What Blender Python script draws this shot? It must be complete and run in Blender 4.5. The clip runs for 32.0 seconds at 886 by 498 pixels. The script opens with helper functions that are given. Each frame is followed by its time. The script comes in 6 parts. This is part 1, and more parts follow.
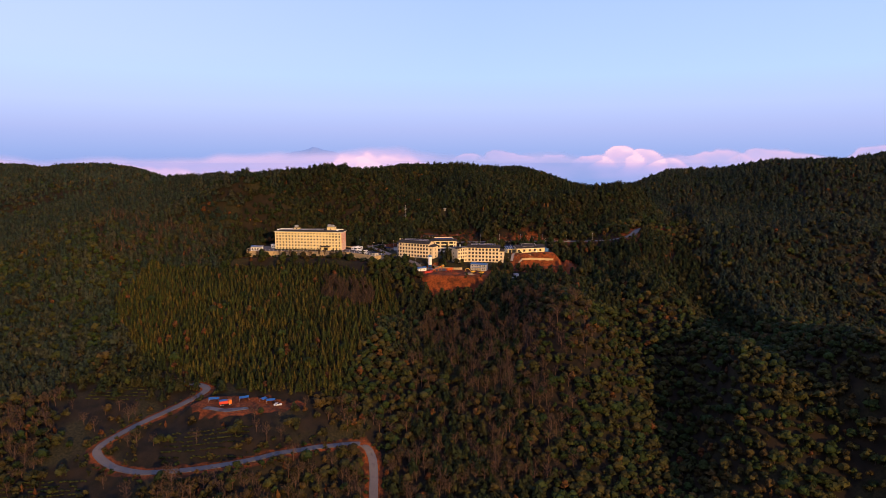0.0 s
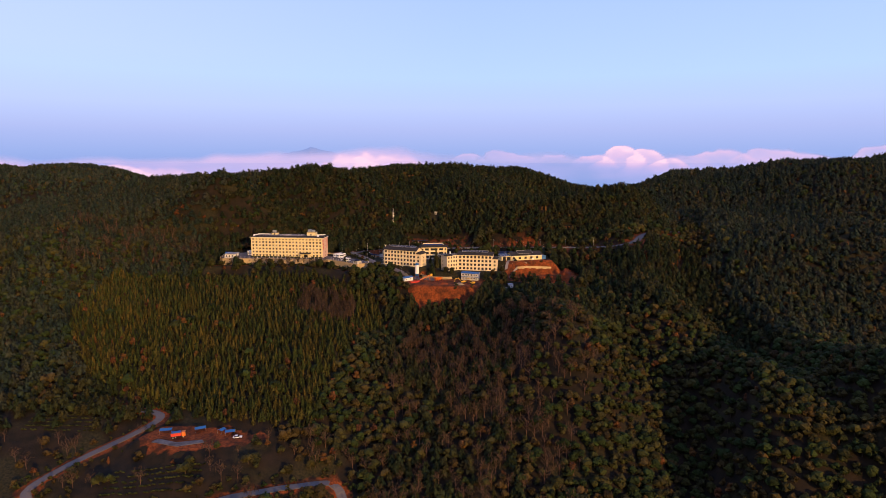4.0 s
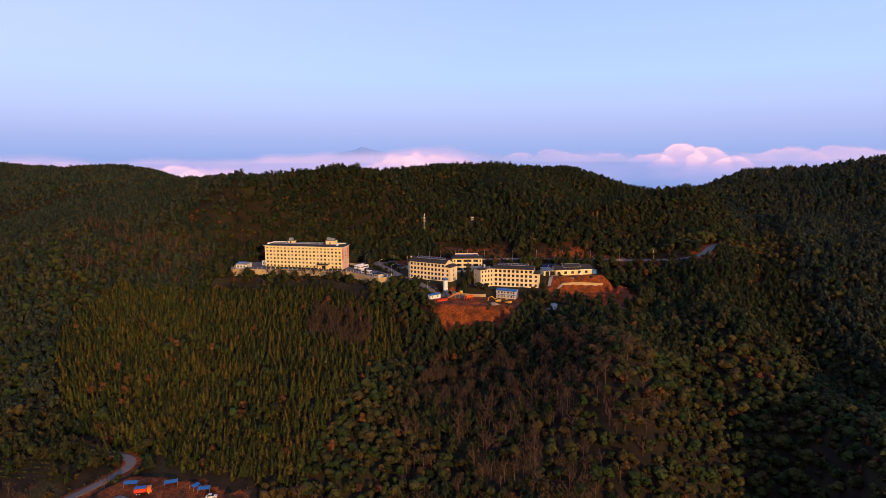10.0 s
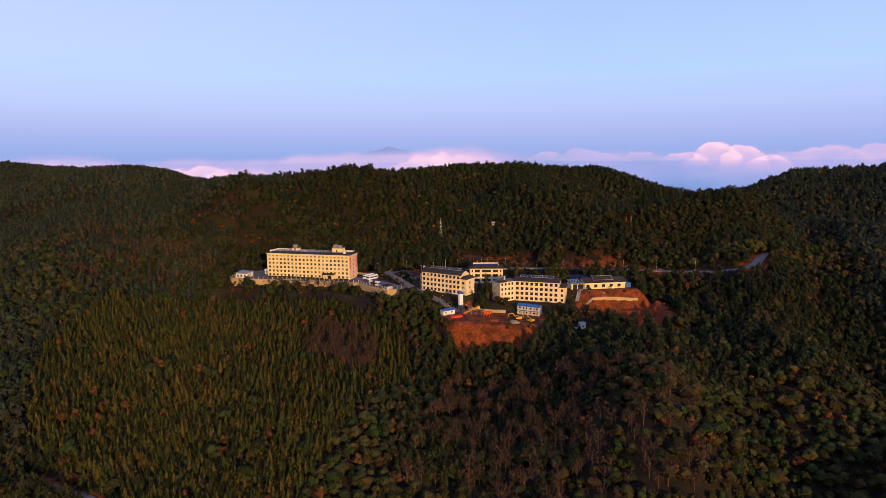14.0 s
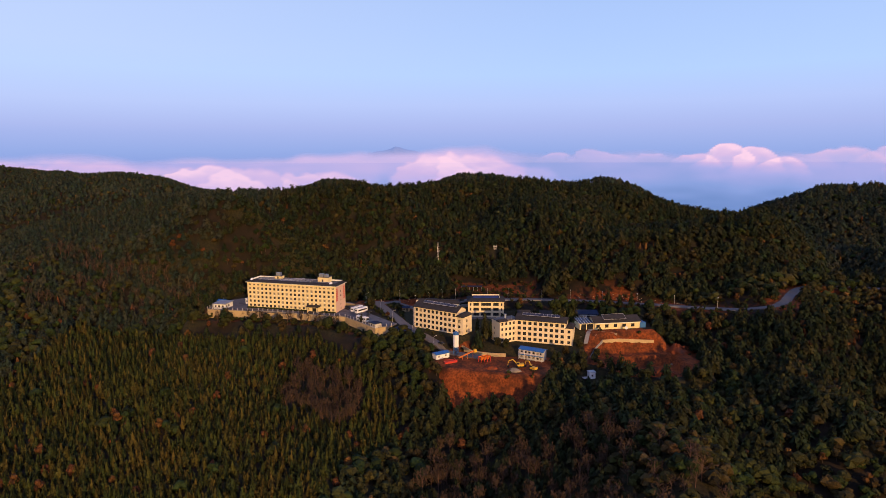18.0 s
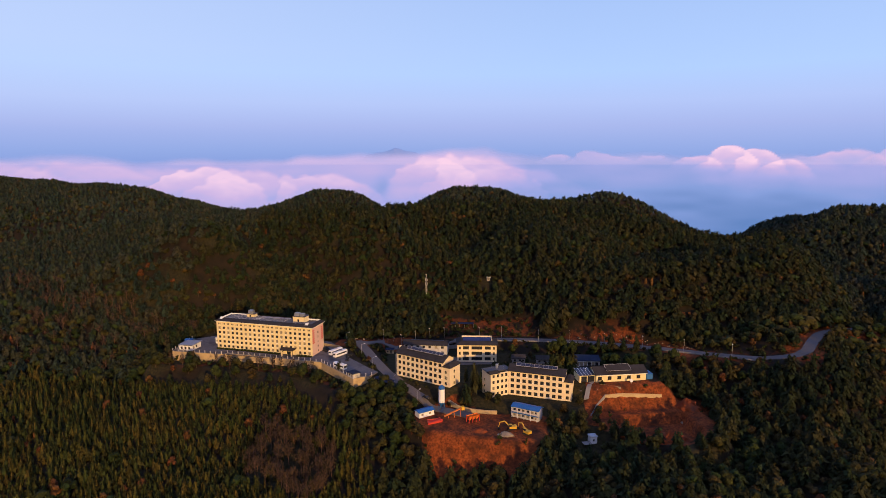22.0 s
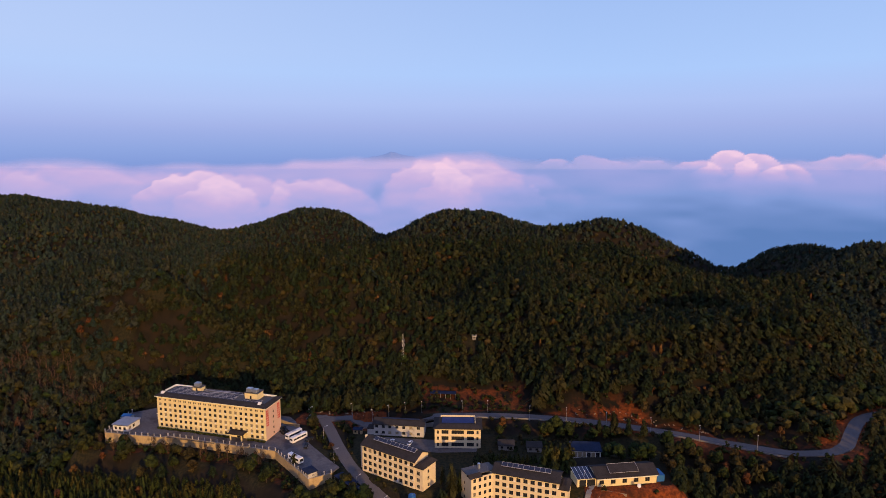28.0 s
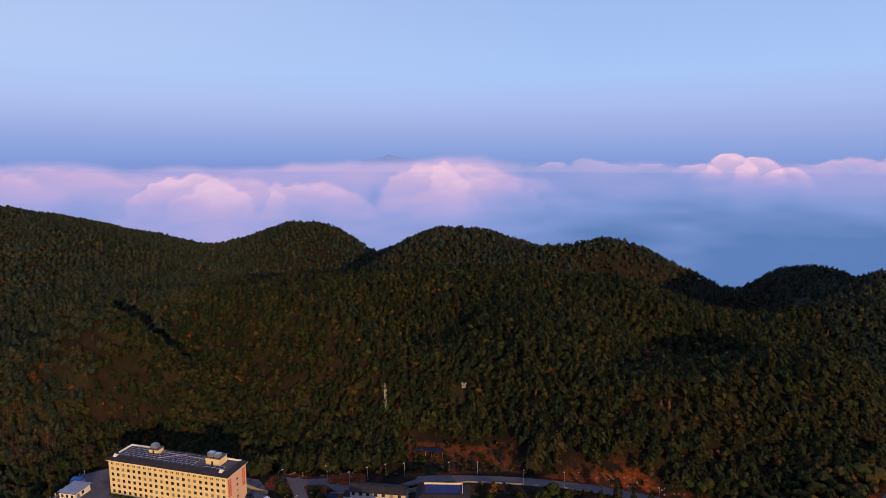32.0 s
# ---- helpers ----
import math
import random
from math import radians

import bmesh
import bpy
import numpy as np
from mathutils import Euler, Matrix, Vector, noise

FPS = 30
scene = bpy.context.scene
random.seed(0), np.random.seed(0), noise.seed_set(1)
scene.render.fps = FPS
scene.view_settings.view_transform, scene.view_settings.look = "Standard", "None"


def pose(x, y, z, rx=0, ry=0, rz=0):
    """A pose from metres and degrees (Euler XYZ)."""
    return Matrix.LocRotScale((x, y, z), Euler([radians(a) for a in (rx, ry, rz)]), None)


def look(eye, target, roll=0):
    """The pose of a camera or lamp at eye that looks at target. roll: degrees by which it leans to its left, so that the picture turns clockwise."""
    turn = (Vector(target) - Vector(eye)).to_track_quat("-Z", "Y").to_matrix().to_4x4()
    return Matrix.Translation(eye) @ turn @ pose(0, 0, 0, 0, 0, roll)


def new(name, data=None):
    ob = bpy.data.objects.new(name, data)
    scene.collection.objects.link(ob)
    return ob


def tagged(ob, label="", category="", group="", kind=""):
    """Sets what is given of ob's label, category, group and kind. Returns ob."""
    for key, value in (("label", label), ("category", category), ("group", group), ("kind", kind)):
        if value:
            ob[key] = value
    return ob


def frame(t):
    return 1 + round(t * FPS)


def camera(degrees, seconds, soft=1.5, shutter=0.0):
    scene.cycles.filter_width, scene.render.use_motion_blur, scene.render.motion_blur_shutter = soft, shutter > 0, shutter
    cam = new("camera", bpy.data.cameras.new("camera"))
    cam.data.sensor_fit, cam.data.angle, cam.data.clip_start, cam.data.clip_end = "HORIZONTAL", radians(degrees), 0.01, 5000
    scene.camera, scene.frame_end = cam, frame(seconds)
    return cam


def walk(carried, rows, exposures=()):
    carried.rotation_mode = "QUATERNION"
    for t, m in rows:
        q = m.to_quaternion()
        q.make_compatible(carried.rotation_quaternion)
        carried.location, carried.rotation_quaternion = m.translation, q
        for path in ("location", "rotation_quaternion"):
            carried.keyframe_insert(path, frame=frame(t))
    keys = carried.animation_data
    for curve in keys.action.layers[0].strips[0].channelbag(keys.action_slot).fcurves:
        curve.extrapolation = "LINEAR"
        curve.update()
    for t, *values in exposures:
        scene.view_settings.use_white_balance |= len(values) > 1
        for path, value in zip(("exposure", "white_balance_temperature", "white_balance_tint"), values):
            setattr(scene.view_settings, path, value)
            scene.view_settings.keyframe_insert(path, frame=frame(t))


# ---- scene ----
cam = camera(71.6, 32.0, 0.6)
METRES, EYE, TILT, LEAN, TURN = 345.0, 150.0, -8.1, 0.0, 0.0
ROWS = [
    (0.0, 0.0, 0.0, 0.0, 0.0, 0.0, -0.0),
    (0.5, 0.0031, 0.0148, 0.0022, 0.03, -0.01, 0.01),
    (1.0, 0.0069, 0.0309, 0.0044, 0.04, 0.0, 0.02),
    (1.5, 0.0101, 0.0457, 0.0065, 0.03, 0.01, 0.01),
    (2.0, 0.0141, 0.0618, 0.0087, 0.04, 0.0, 0.01),
    (2.5, 0.0171, 0.0767, 0.0108, 0.02, 0.0, -0.01),
    (3.0, 0.0208, 0.0928, 0.0131, 0.02, 0.01, 0.01),
    (3.5, 0.0245, 0.1078, 0.015, 0.04, 0.02, 0.01),
    (5.5, 0.0385, 0.1698, 0.024, -0.05, 0.02, -0.03),
    (6.0, 0.0426, 0.1862, 0.0262, -0.06, 0.01, 0.01),
    (6.5, 0.0457, 0.2011, 0.0286, -0.08, -0.0, 0.04),
    (7.0, 0.0496, 0.2174, 0.0308, -0.12, -0.01, 0.03),
    (7.5, 0.0528, 0.2322, 0.033, -0.1, -0.03, 0.03),
    (8.0, 0.0559, 0.2486, 0.0354, 0.69, -0.04, -0.03),
    (8.5, 0.0592, 0.2637, 0.0374, 1.67, -0.04, -0.11),
    (9.0, 0.0623, 0.2801, 0.0397, 2.64, -0.04, -0.18),
    (9.5, 0.0643, 0.2952, 0.0419, 3.7, -0.04, -0.29),
    (10.0, 0.0668, 0.3115, 0.0441, 4.89, -0.05, -0.42),
    (10.5, 0.0687, 0.3266, 0.0463, 5.83, -0.07, -0.5),
    (11.0, 0.0706, 0.3428, 0.0489, 6.45, -0.09, -0.59),
    (11.5, 0.0721, 0.3579, 0.0508, 6.82, -0.1, -0.61),
    (12.0, 0.0735, 0.3742, 0.0534, 7.08, -0.11, -0.63),
    (12.5, 0.0745, 0.3893, 0.0555, 7.21, -0.11, -0.66),
    (13.0, 0.0756, 0.4057, 0.0578, 7.3, -0.11, -0.67),
    (13.5, 0.0769, 0.4209, 0.0603, 7.39, -0.12, -0.64),
    (14.0, 0.0782, 0.4373, 0.0635, 7.45, -0.13, -0.64),
    (14.5, 0.0787, 0.4522, 0.0683, 7.53, -0.19, -0.67),
    (16.5, 0.084, 0.5102, 0.0987, 8.15, -0.26, -0.87),
    (17.0, 0.0851, 0.5245, 0.1073, 8.18, -0.28, -0.89),
    (17.5, 0.0863, 0.5376, 0.1151, 8.24, -0.26, -0.94),
    (18.0, 0.0867, 0.5515, 0.1241, 8.25, -0.3, -0.98),
    (18.5, 0.0882, 0.5641, 0.1319, 8.28, -0.3, -1.0),
    (19.0, 0.089, 0.5778, 0.1405, 8.3, -0.33, -1.04),
    (19.5, 0.0898, 0.5903, 0.1486, 8.33, -0.36, -1.04),
    (20.0, 0.0909, 0.6037, 0.157, 8.33, -0.36, -1.0),
    (20.5, 0.0915, 0.6161, 0.1649, 8.33, -0.36, -1.01),
    (21.0, 0.0926, 0.6297, 0.1733, 8.33, -0.36, -1.06),
    (21.5, 0.0934, 0.6421, 0.1813, 8.32, -0.37, -1.05),
    (22.0, 0.0942, 0.6554, 0.1899, 8.31, -0.38, -1.07),
    (22.5, 0.0949, 0.6677, 0.1975, 8.28, -0.36, -1.07),
    (23.0, 0.0959, 0.681, 0.2058, 8.27, -0.35, -1.08),
    (23.5, 0.0968, 0.6934, 0.2135, 8.26, -0.35, -1.09),
    (24.0, 0.0973, 0.7067, 0.2218, 8.25, -0.36, -1.06),
    (24.5, 0.0983, 0.7191, 0.2297, 8.23, -0.37, -1.07),
    (25.0, 0.0989, 0.7324, 0.2382, 8.19, -0.38, -1.05),
    (25.5, 0.0996, 0.7447, 0.246, 8.18, -0.37, -1.07),
    (27.5, 0.1024, 0.7945, 0.2787, 8.12, -0.34, -1.11),
    (28.0, 0.1033, 0.8075, 0.287, 8.12, -0.34, -1.12),
    (28.5, 0.1036, 0.8192, 0.2944, 8.11, -0.33, -1.12),
    (29.0, 0.105, 0.8322, 0.3025, 8.12, -0.29, -1.11),
    (29.5, 0.1056, 0.8439, 0.3102, 8.12, -0.29, -1.13),
    (30.0, 0.1065, 0.8566, 0.3186, 8.12, -0.29, -1.14),
    (30.5, 0.1068, 0.8682, 0.3263, 8.09, -0.31, -1.11),
    (31.0, 0.1075, 0.8806, 0.3348, 8.07, -0.31, -1.11),
    (31.5, 0.1081, 0.8923, 0.3426, 8.04, -0.3, -1.13),
    (32.0, 0.1088, 0.9046, 0.3511, 8.03, -0.3, -1.13),
]
walk(cam, [(t, pose(0, 0, EYE, TILT, LEAN, TURN) @ pose(METRES * x, METRES * y, METRES * z, 90 + pitch, roll, yaw)) for t, x, y, z, yaw, pitch, roll in ROWS], [(0.0, 0.19, 6500, 10), (10.0, 0.15, 6500, 10), (20.0, 0.04, 6350, 9), (26.0, -0.03, 6250, 8), (32.0, -0.16, 6150, 8)])

# ---- light ----
SUN_AZ, SUN_EL = 30.0, 10.0
to_sun = Vector((math.sin(radians(SUN_AZ)) * math.cos(radians(SUN_EL)), -math.cos(radians(SUN_AZ)) * math.cos(radians(SUN_EL)), math.sin(radians(SUN_EL))))
sun = new("sun", bpy.data.lights.new("sun", "SUN"))
sun.data.energy, sun.data.angle, sun.data.color = 4.2, radians(0.6), (1.0, 0.58, 0.22)
sun.matrix_world = look(to_sun * 900, (0, 0, 0))

world = bpy.data.worlds.new("sky")
scene.world = world
world.use_nodes = True
wn, wl = world.node_tree.nodes, world.node_tree.links
wn.clear()
w_out, w_bg = wn.new("ShaderNodeOutputWorld"), wn.new("ShaderNodeBackground")
w_sky = wn.new("ShaderNodeTexSky")
w_sky.sky_type, w_sky.sun_disc = "NISHITA", False
w_sky.sun_elevation, w_sky.sun_rotation = radians(SUN_EL), radians(180 - SUN_AZ)
w_sky.air_density, w_sky.dust_density = 1.2, 1.5
w_tc, w_sep = wn.new("ShaderNodeTexCoord"), wn.new("ShaderNodeSeparateXYZ")
w_map = wn.new("ShaderNodeMapRange")
w_map.inputs["From Min"].default_value, w_map.inputs["From Max"].default_value = -0.15, 0.45
w_ramp = wn.new("ShaderNodeValToRGB")
w_scale, w_mix, w_fac = wn.new("ShaderNodeMix"), wn.new("ShaderNodeMix"), wn.new("ShaderNodeMapRange")
w_scale.data_type = w_mix.data_type = "RGBA"
w_scale.blend_type = "MULTIPLY"
w_scale.inputs[0].default_value = 1.0
w_scale.inputs[7].default_value = (0.36, 0.31, 0.47, 1)
SKY = [(-0.15, (0.13, 0.24, 0.55)), (-0.03, (0.20, 0.30, 0.67)), (0.015, (0.31, 0.41, 0.77)), (0.05, (0.41, 0.48, 0.83)),
       (0.085, (0.47, 0.57, 0.92)), (0.13, (0.46, 0.63, 0.99)), (0.20, (0.36, 0.58, 1.0)), (0.27, (0.27, 0.52, 0.98)), (0.45, (0.30, 0.42, 0.78))]
SUNWARD = [(-0.15, (0.10, 0.09, 0.10)), (0.0, (0.42, 0.25, 0.15)), (0.10, (0.30, 0.22, 0.18)), (0.25, (0.22, 0.22, 0.29)), (0.45, (0.27, 0.33, 0.54))]
w_ramp2, w_side, w_span = wn.new("ShaderNodeValToRGB"), wn.new("ShaderNodeMix"), wn.new("ShaderNodeMapRange")
for ramp, stops in ((w_ramp, SKY), (w_ramp2, SUNWARD)):
    els = ramp.color_ramp.elements
    for i, (s, c) in enumerate(stops):
        e = els[i] if i < 2 else els.new(0.5)
        e.position, e.color = (s + 0.15) / 0.6, (*c, 1)
w_side.data_type = "RGBA"
w_span.inputs["From Min"].default_value, w_span.inputs["From Max"].default_value = 0.35, -0.25
w_pale, w_left = wn.new("ShaderNodeMix"), wn.new("ShaderNodeMapRange")
w_pale.data_type = "RGBA"
w_pale.inputs[7].default_value = (0.62, 0.70, 0.96, 1)
w_left.inputs["From Min"].default_value, w_left.inputs["From Max"].default_value = 0.05, -0.75
w_left.inputs["To Max"].default_value = 0.5
w_fac.inputs["From Min"].default_value, w_fac.inputs["From Max"].default_value = 0.40, 0.70
wl.new(w_tc.outputs["Generated"], w_sep.inputs[0])
wl.new(w_sep.outputs["Z"], w_map.inputs["Value"])
wl.new(w_map.outputs[0], w_ramp.inputs[0])
wl.new(w_map.outputs[0], w_ramp2.inputs[0])
wl.new(w_sep.outputs["X"], w_left.inputs["Value"])
w_low, w_amt = wn.new("ShaderNodeMapRange"), wn.new("ShaderNodeMath")
w_low.inputs["From Min"].default_value, w_low.inputs["From Max"].default_value = 0.04, 0.16
w_amt.operation = "MULTIPLY"
wl.new(w_sep.outputs["Z"], w_low.inputs["Value"])
wl.new(w_left.outputs[0], w_amt.inputs[0])
wl.new(w_low.outputs[0], w_amt.inputs[1])
wl.new(w_amt.outputs[0], w_pale.inputs[0])
wl.new(w_ramp.outputs[0], w_pale.inputs[6])
wl.new(w_sep.outputs["Y"], w_span.inputs["Value"])
wl.new(w_span.outputs[0], w_side.inputs[0])
wl.new(w_pale.outputs[2], w_side.inputs[6])
wl.new(w_ramp2.outputs[0], w_side.inputs[7])
wl.new(w_sep.outputs["Z"], w_fac.inputs["Value"])
wl.new(w_sky.outputs[0], w_scale.inputs[6])
wl.new(w_fac.outputs[0], w_mix.inputs[0])
wl.new(w_side.outputs[2], w_mix.inputs[6])
wl.new(w_scale.outputs[2], w_mix.inputs[7])
wl.new(w_mix.outputs[2], w_bg.inputs[0])
wl.new(w_bg.outputs[0], w_out.inputs[0])


# ---- materials ----
def material(name, low, high, scale=0.5, fine=4.0, rough=0.85, bump=0.0, metal=0.0, tone=None, island=0.0, wear=None, spec=0.3):
    """Two colours mixed by noise at two sizes (scale and fine: per metre); wear: a third colour in blots."""
    m = bpy.data.materials.new(name)
    m.use_nodes = True
    n, l = m.node_tree.nodes, m.node_tree.links
    b = n["Principled BSDF"]
    b.inputs["Roughness"].default_value, b.inputs["Metallic"].default_value = rough, metal
    b.inputs["Specular IOR Level"].default_value = spec
    tc = n.new("ShaderNodeTexCoord")
    big, small = n.new("ShaderNodeTexNoise"), n.new("ShaderNodeTexNoise")
    big.inputs["Scale"].default_value, big.inputs["Detail"].default_value = scale, 4
    small.inputs["Scale"].default_value, small.inputs["Detail"].default_value = fine, 3
    l.new(tc.outputs["Object"], big.inputs["Vector"])
    l.new(tc.outputs["Object"], small.inputs["Vector"])
    add = n.new("ShaderNodeMath")
    add.operation = "ADD"
    l.new(big.outputs[0], add.inputs[0])
    l.new(small.outputs[0], add.inputs[1])
    value = add
    for node_type, out, gain in (("ShaderNodeAttribute", "Fac", tone), ("ShaderNodeNewGeometry", "Random Per Island", island)):
        if gain:
            a, k = n.new(node_type), n.new("ShaderNodeMath")
            if node_type == "ShaderNodeAttribute":
                a.attribute_name = "tone"
            k.operation = "MULTIPLY_ADD"
            k.inputs[1].default_value = gain
            l.new(a.outputs[out], k.inputs[0])
            l.new(value.outputs[0], k.inputs[2])
            value = k
    span = n.new("ShaderNodeMapRange")
    total = (tone or 0) + island
    span.inputs["From Min"].default_value, span.inputs["From Max"].default_value = 0.62, 1.38 + total
    l.new(value.outputs[0], span.inputs["Value"])
    mix = n.new("ShaderNodeMix")
    mix.data_type = "RGBA"
    mix.inputs[6].default_value, mix.inputs[7].default_value = (*low, 1), (*high, 1)
    l.new(span.outputs[0], mix.inputs[0])
    colour = mix
    if wear:
        spots, cut, over = n.new("ShaderNodeTexNoise"), n.new("ShaderNodeMapRange"), n.new("ShaderNodeMix")
        spots.inputs["Scale"].default_value, spots.inputs["Detail"].default_value = wear[1], 5
        cut.inputs["From Min"].default_value, cut.inputs["From Max"].default_value = wear[2], wear[2] + 0.12
        over.data_type = "RGBA"
        over.inputs[7].default_value = (*wear[0], 1)
        l.new(tc.outputs["Object"], spots.inputs["Vector"])
        l.new(spots.outputs[0], cut.inputs["Value"])
        l.new(cut.outputs[0], over.inputs[0])
        l.new(mix.outputs[2], over.inputs[6])
        colour = over
    l.new(colour.outputs[2], b.inputs["Base Color"])
    if bump:
        bn = n.new("ShaderNodeBump")
        bn.inputs["Strength"].default_value, bn.inputs["Distance"].default_value = 0.6, bump
        l.new(small.outputs[0], bn.inputs["Height"])
        l.new(bn.outputs[0], b.inputs["Normal"])
    return m


def leaf_material(name, stops, bump=0.5):
    """Foliage: the hue goes from tree to tree along the stops, the lightness from clump to clump."""
    m = bpy.data.materials.new(name)
    m.use_nodes = True
    n, l = m.node_tree.nodes, m.node_tree.links
    b = n["Principled BSDF"]
    b.inputs["Roughness"].default_value, b.inputs["Specular IOR Level"].default_value = 0.9, 0.12
    tc, tone, geo = n.new("ShaderNodeTexCoord"), n.new("ShaderNodeAttribute"), n.new("ShaderNodeNewGeometry")
    tone.attribute_name = "tone"
    big, small = n.new("ShaderNodeTexNoise"), n.new("ShaderNodeTexNoise")
    big.inputs["Scale"].default_value, big.inputs["Detail"].default_value = 0.025, 3
    small.inputs["Scale"].default_value, small.inputs["Detail"].default_value = 2.0, 4
    l.new(tc.outputs["Object"], big.inputs["Vector"])
    l.new(tc.outputs["Object"], small.inputs["Vector"])

    def sum_of(a, gain, c):
        k = n.new("ShaderNodeMath")
        k.operation = "MULTIPLY_ADD"
        k.inputs[1].default_value = gain
        l.new(a, k.inputs[0])
        if isinstance(c, float):
            k.inputs[2].default_value = c
        else:
            l.new(c, k.inputs[2])
        return k.outputs[0]

    ramp = n.new("ShaderNodeValToRGB")
    els = ramp.color_ramp.elements
    for i, c in enumerate(stops):
        e = els[i] if i < 2 else els.new(0.5)
        e.position, e.color = i / (len(stops) - 1), (*c, 1)
    l.new(sum_of(tone.outputs["Fac"], 0.8, sum_of(big.outputs[0], 0.9, -0.35)), ramp.inputs[0])
    light = sum_of(geo.outputs["Random Per Island"], 1.2, sum_of(small.outputs[0], 2.0, -0.65))
    mul = n.new("ShaderNodeVectorMath")
    mul.operation = "SCALE"
    l.new(ramp.outputs[0], mul.inputs[0])
    l.new(light, mul.inputs["Scale"])
    l.new(mul.outputs[0], b.inputs["Base Color"])
    bn = n.new("ShaderNodeBump")
    bn.inputs["Strength"].default_value, bn.inputs["Distance"].default_value = 0.9, bump
    l.new(small.outputs[0], bn.inputs["Height"])
    l.new(bn.outputs[0], b.inputs["Normal"])
    return m


M_SOIL = material("red_soil", (0.13, 0.026, 0.007), (0.27, 0.060, 0.013), 0.07, 0.9, 0.95, 0.25, wear=((0.10, 0.035, 0.018), 0.12, 0.56))
M_ROAD = material("worn_concrete_road", (0.085, 0.074, 0.070), (0.14, 0.122, 0.115), 0.06, 2.0, 0.85, 0.02, wear=((0.08, 0.07, 0.07), 0.3, 0.6))
M_PAVE = material("yard_concrete", (0.085, 0.076, 0.074), (0.16, 0.142, 0.135), 0.05, 1.0, 0.85, 0.02, wear=((0.07, 0.06, 0.06), 0.15, 0.52))
M_PINE = leaf_material("pine_needles", [(0.0116, 0.0182, 0.0076), (0.0160, 0.0243, 0.0083), (0.0239, 0.0283, 0.0083), (0.0354, 0.0304, 0.0090)])
# pine needles with distance haze mixed into the colour: lighter and bluer
M_HAZEPINE = leaf_material("hazed_pine_needles", [(0.0147, 0.0238, 0.0161), (0.0199, 0.0311, 0.0190), (0.0278, 0.0354, 0.0190), (0.0389, 0.0366, 0.0190)])
M_CEDAR = leaf_material("cedar_foliage", [(0.0179, 0.0247, 0.0073), (0.0305, 0.0389, 0.0079), (0.0502, 0.0523, 0.0092), (0.0681, 0.0475, 0.0092)])
M_BROAD = leaf_material("broad_leaves", [(0.0127, 0.0220, 0.0064), (0.0205, 0.0319, 0.0072), (0.0332, 0.0397, 0.0088), (0.0448, 0.0352, 0.0096)])
M_OLIVE = leaf_material("olive_leaves", [(0.0199, 0.0224, 0.0080), (0.0299, 0.0313, 0.0096), (0.0439, 0.0361, 0.0104), (0.0559, 0.0332, 0.0104)])
M_RUST = leaf_material("rust_leaves", [(0.042, 0.020, 0.010), (0.08, 0.030, 0.011), (0.12, 0.042, 0.013), (0.10, 0.055, 0.015)])
M_TWIG = material("bare_twigs", (0.024, 0.015, 0.009), (0.064, 0.038, 0.020), 0.03, 0.9, 0.9, tone=0.6, island=0.4)
M_BARK = material("bark", (0.03, 0.022, 0.017), (0.085, 0.062, 0.046), 0.2, 3.0, 0.9)
M_LIMB = material("reddish_limbs", (0.070, 0.038, 0.024), (0.14, 0.080, 0.052), 0.2, 3.0, 0.9)


# ---- ground ----
NEAR_HILLS = [  # x, y, height, half-lengths along and across, turn
    (27, 587, 23.3, 235, 39, -40), (20, 779, 143.5, 284, 90, 4), (-324, 655, 67.5, 122, 189, -29), (70, 470, 60.6, 68, 139, -15), (-87, 549, 79.1, 135, 143, 38),
    (187, 596, 67.5, 78, 193, 13), (425, 763, 105.4, 127, 184, -1), (511, 94, 96.9, 246, 457, 2), (206, 331, -51.3, 30, 221, -1), (-41, 475, -27.1, 45, 180, 64),
    (-76, 370, 19.7, 54, 230, -19), (79, 649, 71.3, 91, 48, -42), (-251, 343, 33.9, 150, 285, 0), (-111, 680, 49.0, 129, 29, -10), (96, 529, -24.9, 37, 65, -52)]
SPURS = [  # the knoll over the road bend, its gullies, the spurs on either side
    (231, 662, 55.2, 97, 47, 0), (242, 651, -32.6, 25, 42, -10), (211, 331, 90.8, 53, 114, 22), (-504, 806, -42.9, 118, 32, 4), (-456, 719, 15.5, 115, 48, -50),
    (130, 705, -20.7, 52, 20, -2), (90, 401, 39.8, 30, 46, 0), (325, 566, 59.0, 118, 68, -9), (153, 368, -29.3, 19, 64, -21), (-202, 642, 61.1, 54, 18, -3),
    (72, 706, 11.1, 47, 50, -2), (20, 693, 13.8, 66, 38, 5), (128, 606, -23.6, 51, 27, 2), (86, 670, -15.7, 28, 28, 0), (124, 500, -15.5, 42, 29, 5),
    (98, 700, 20.0, 34, 26, 0)]
FAR_HILLS = [
    (-268, 1218, 154.8, 207, 114, -30), (-31, 1049, 147.2, 231, 120, 42), (145, 998, 132.7, 142, 77, 29), (327, 1035, 102.2, 81, 272, -11), (-562, 1047, 156.4, 383, 285, -82),
    (-952, 1351, 244.2, 776, 272, 35), (766, 688, 219.3, 178, 404, 36), (237, 933, -92.5, 34, 117, -24), (10, 872, -24.4, 269, 32, 28), (-263, 995, -27.7, 137, 37, 9)]
GRAIN = np.random.RandomState(7).rand(64, 64)


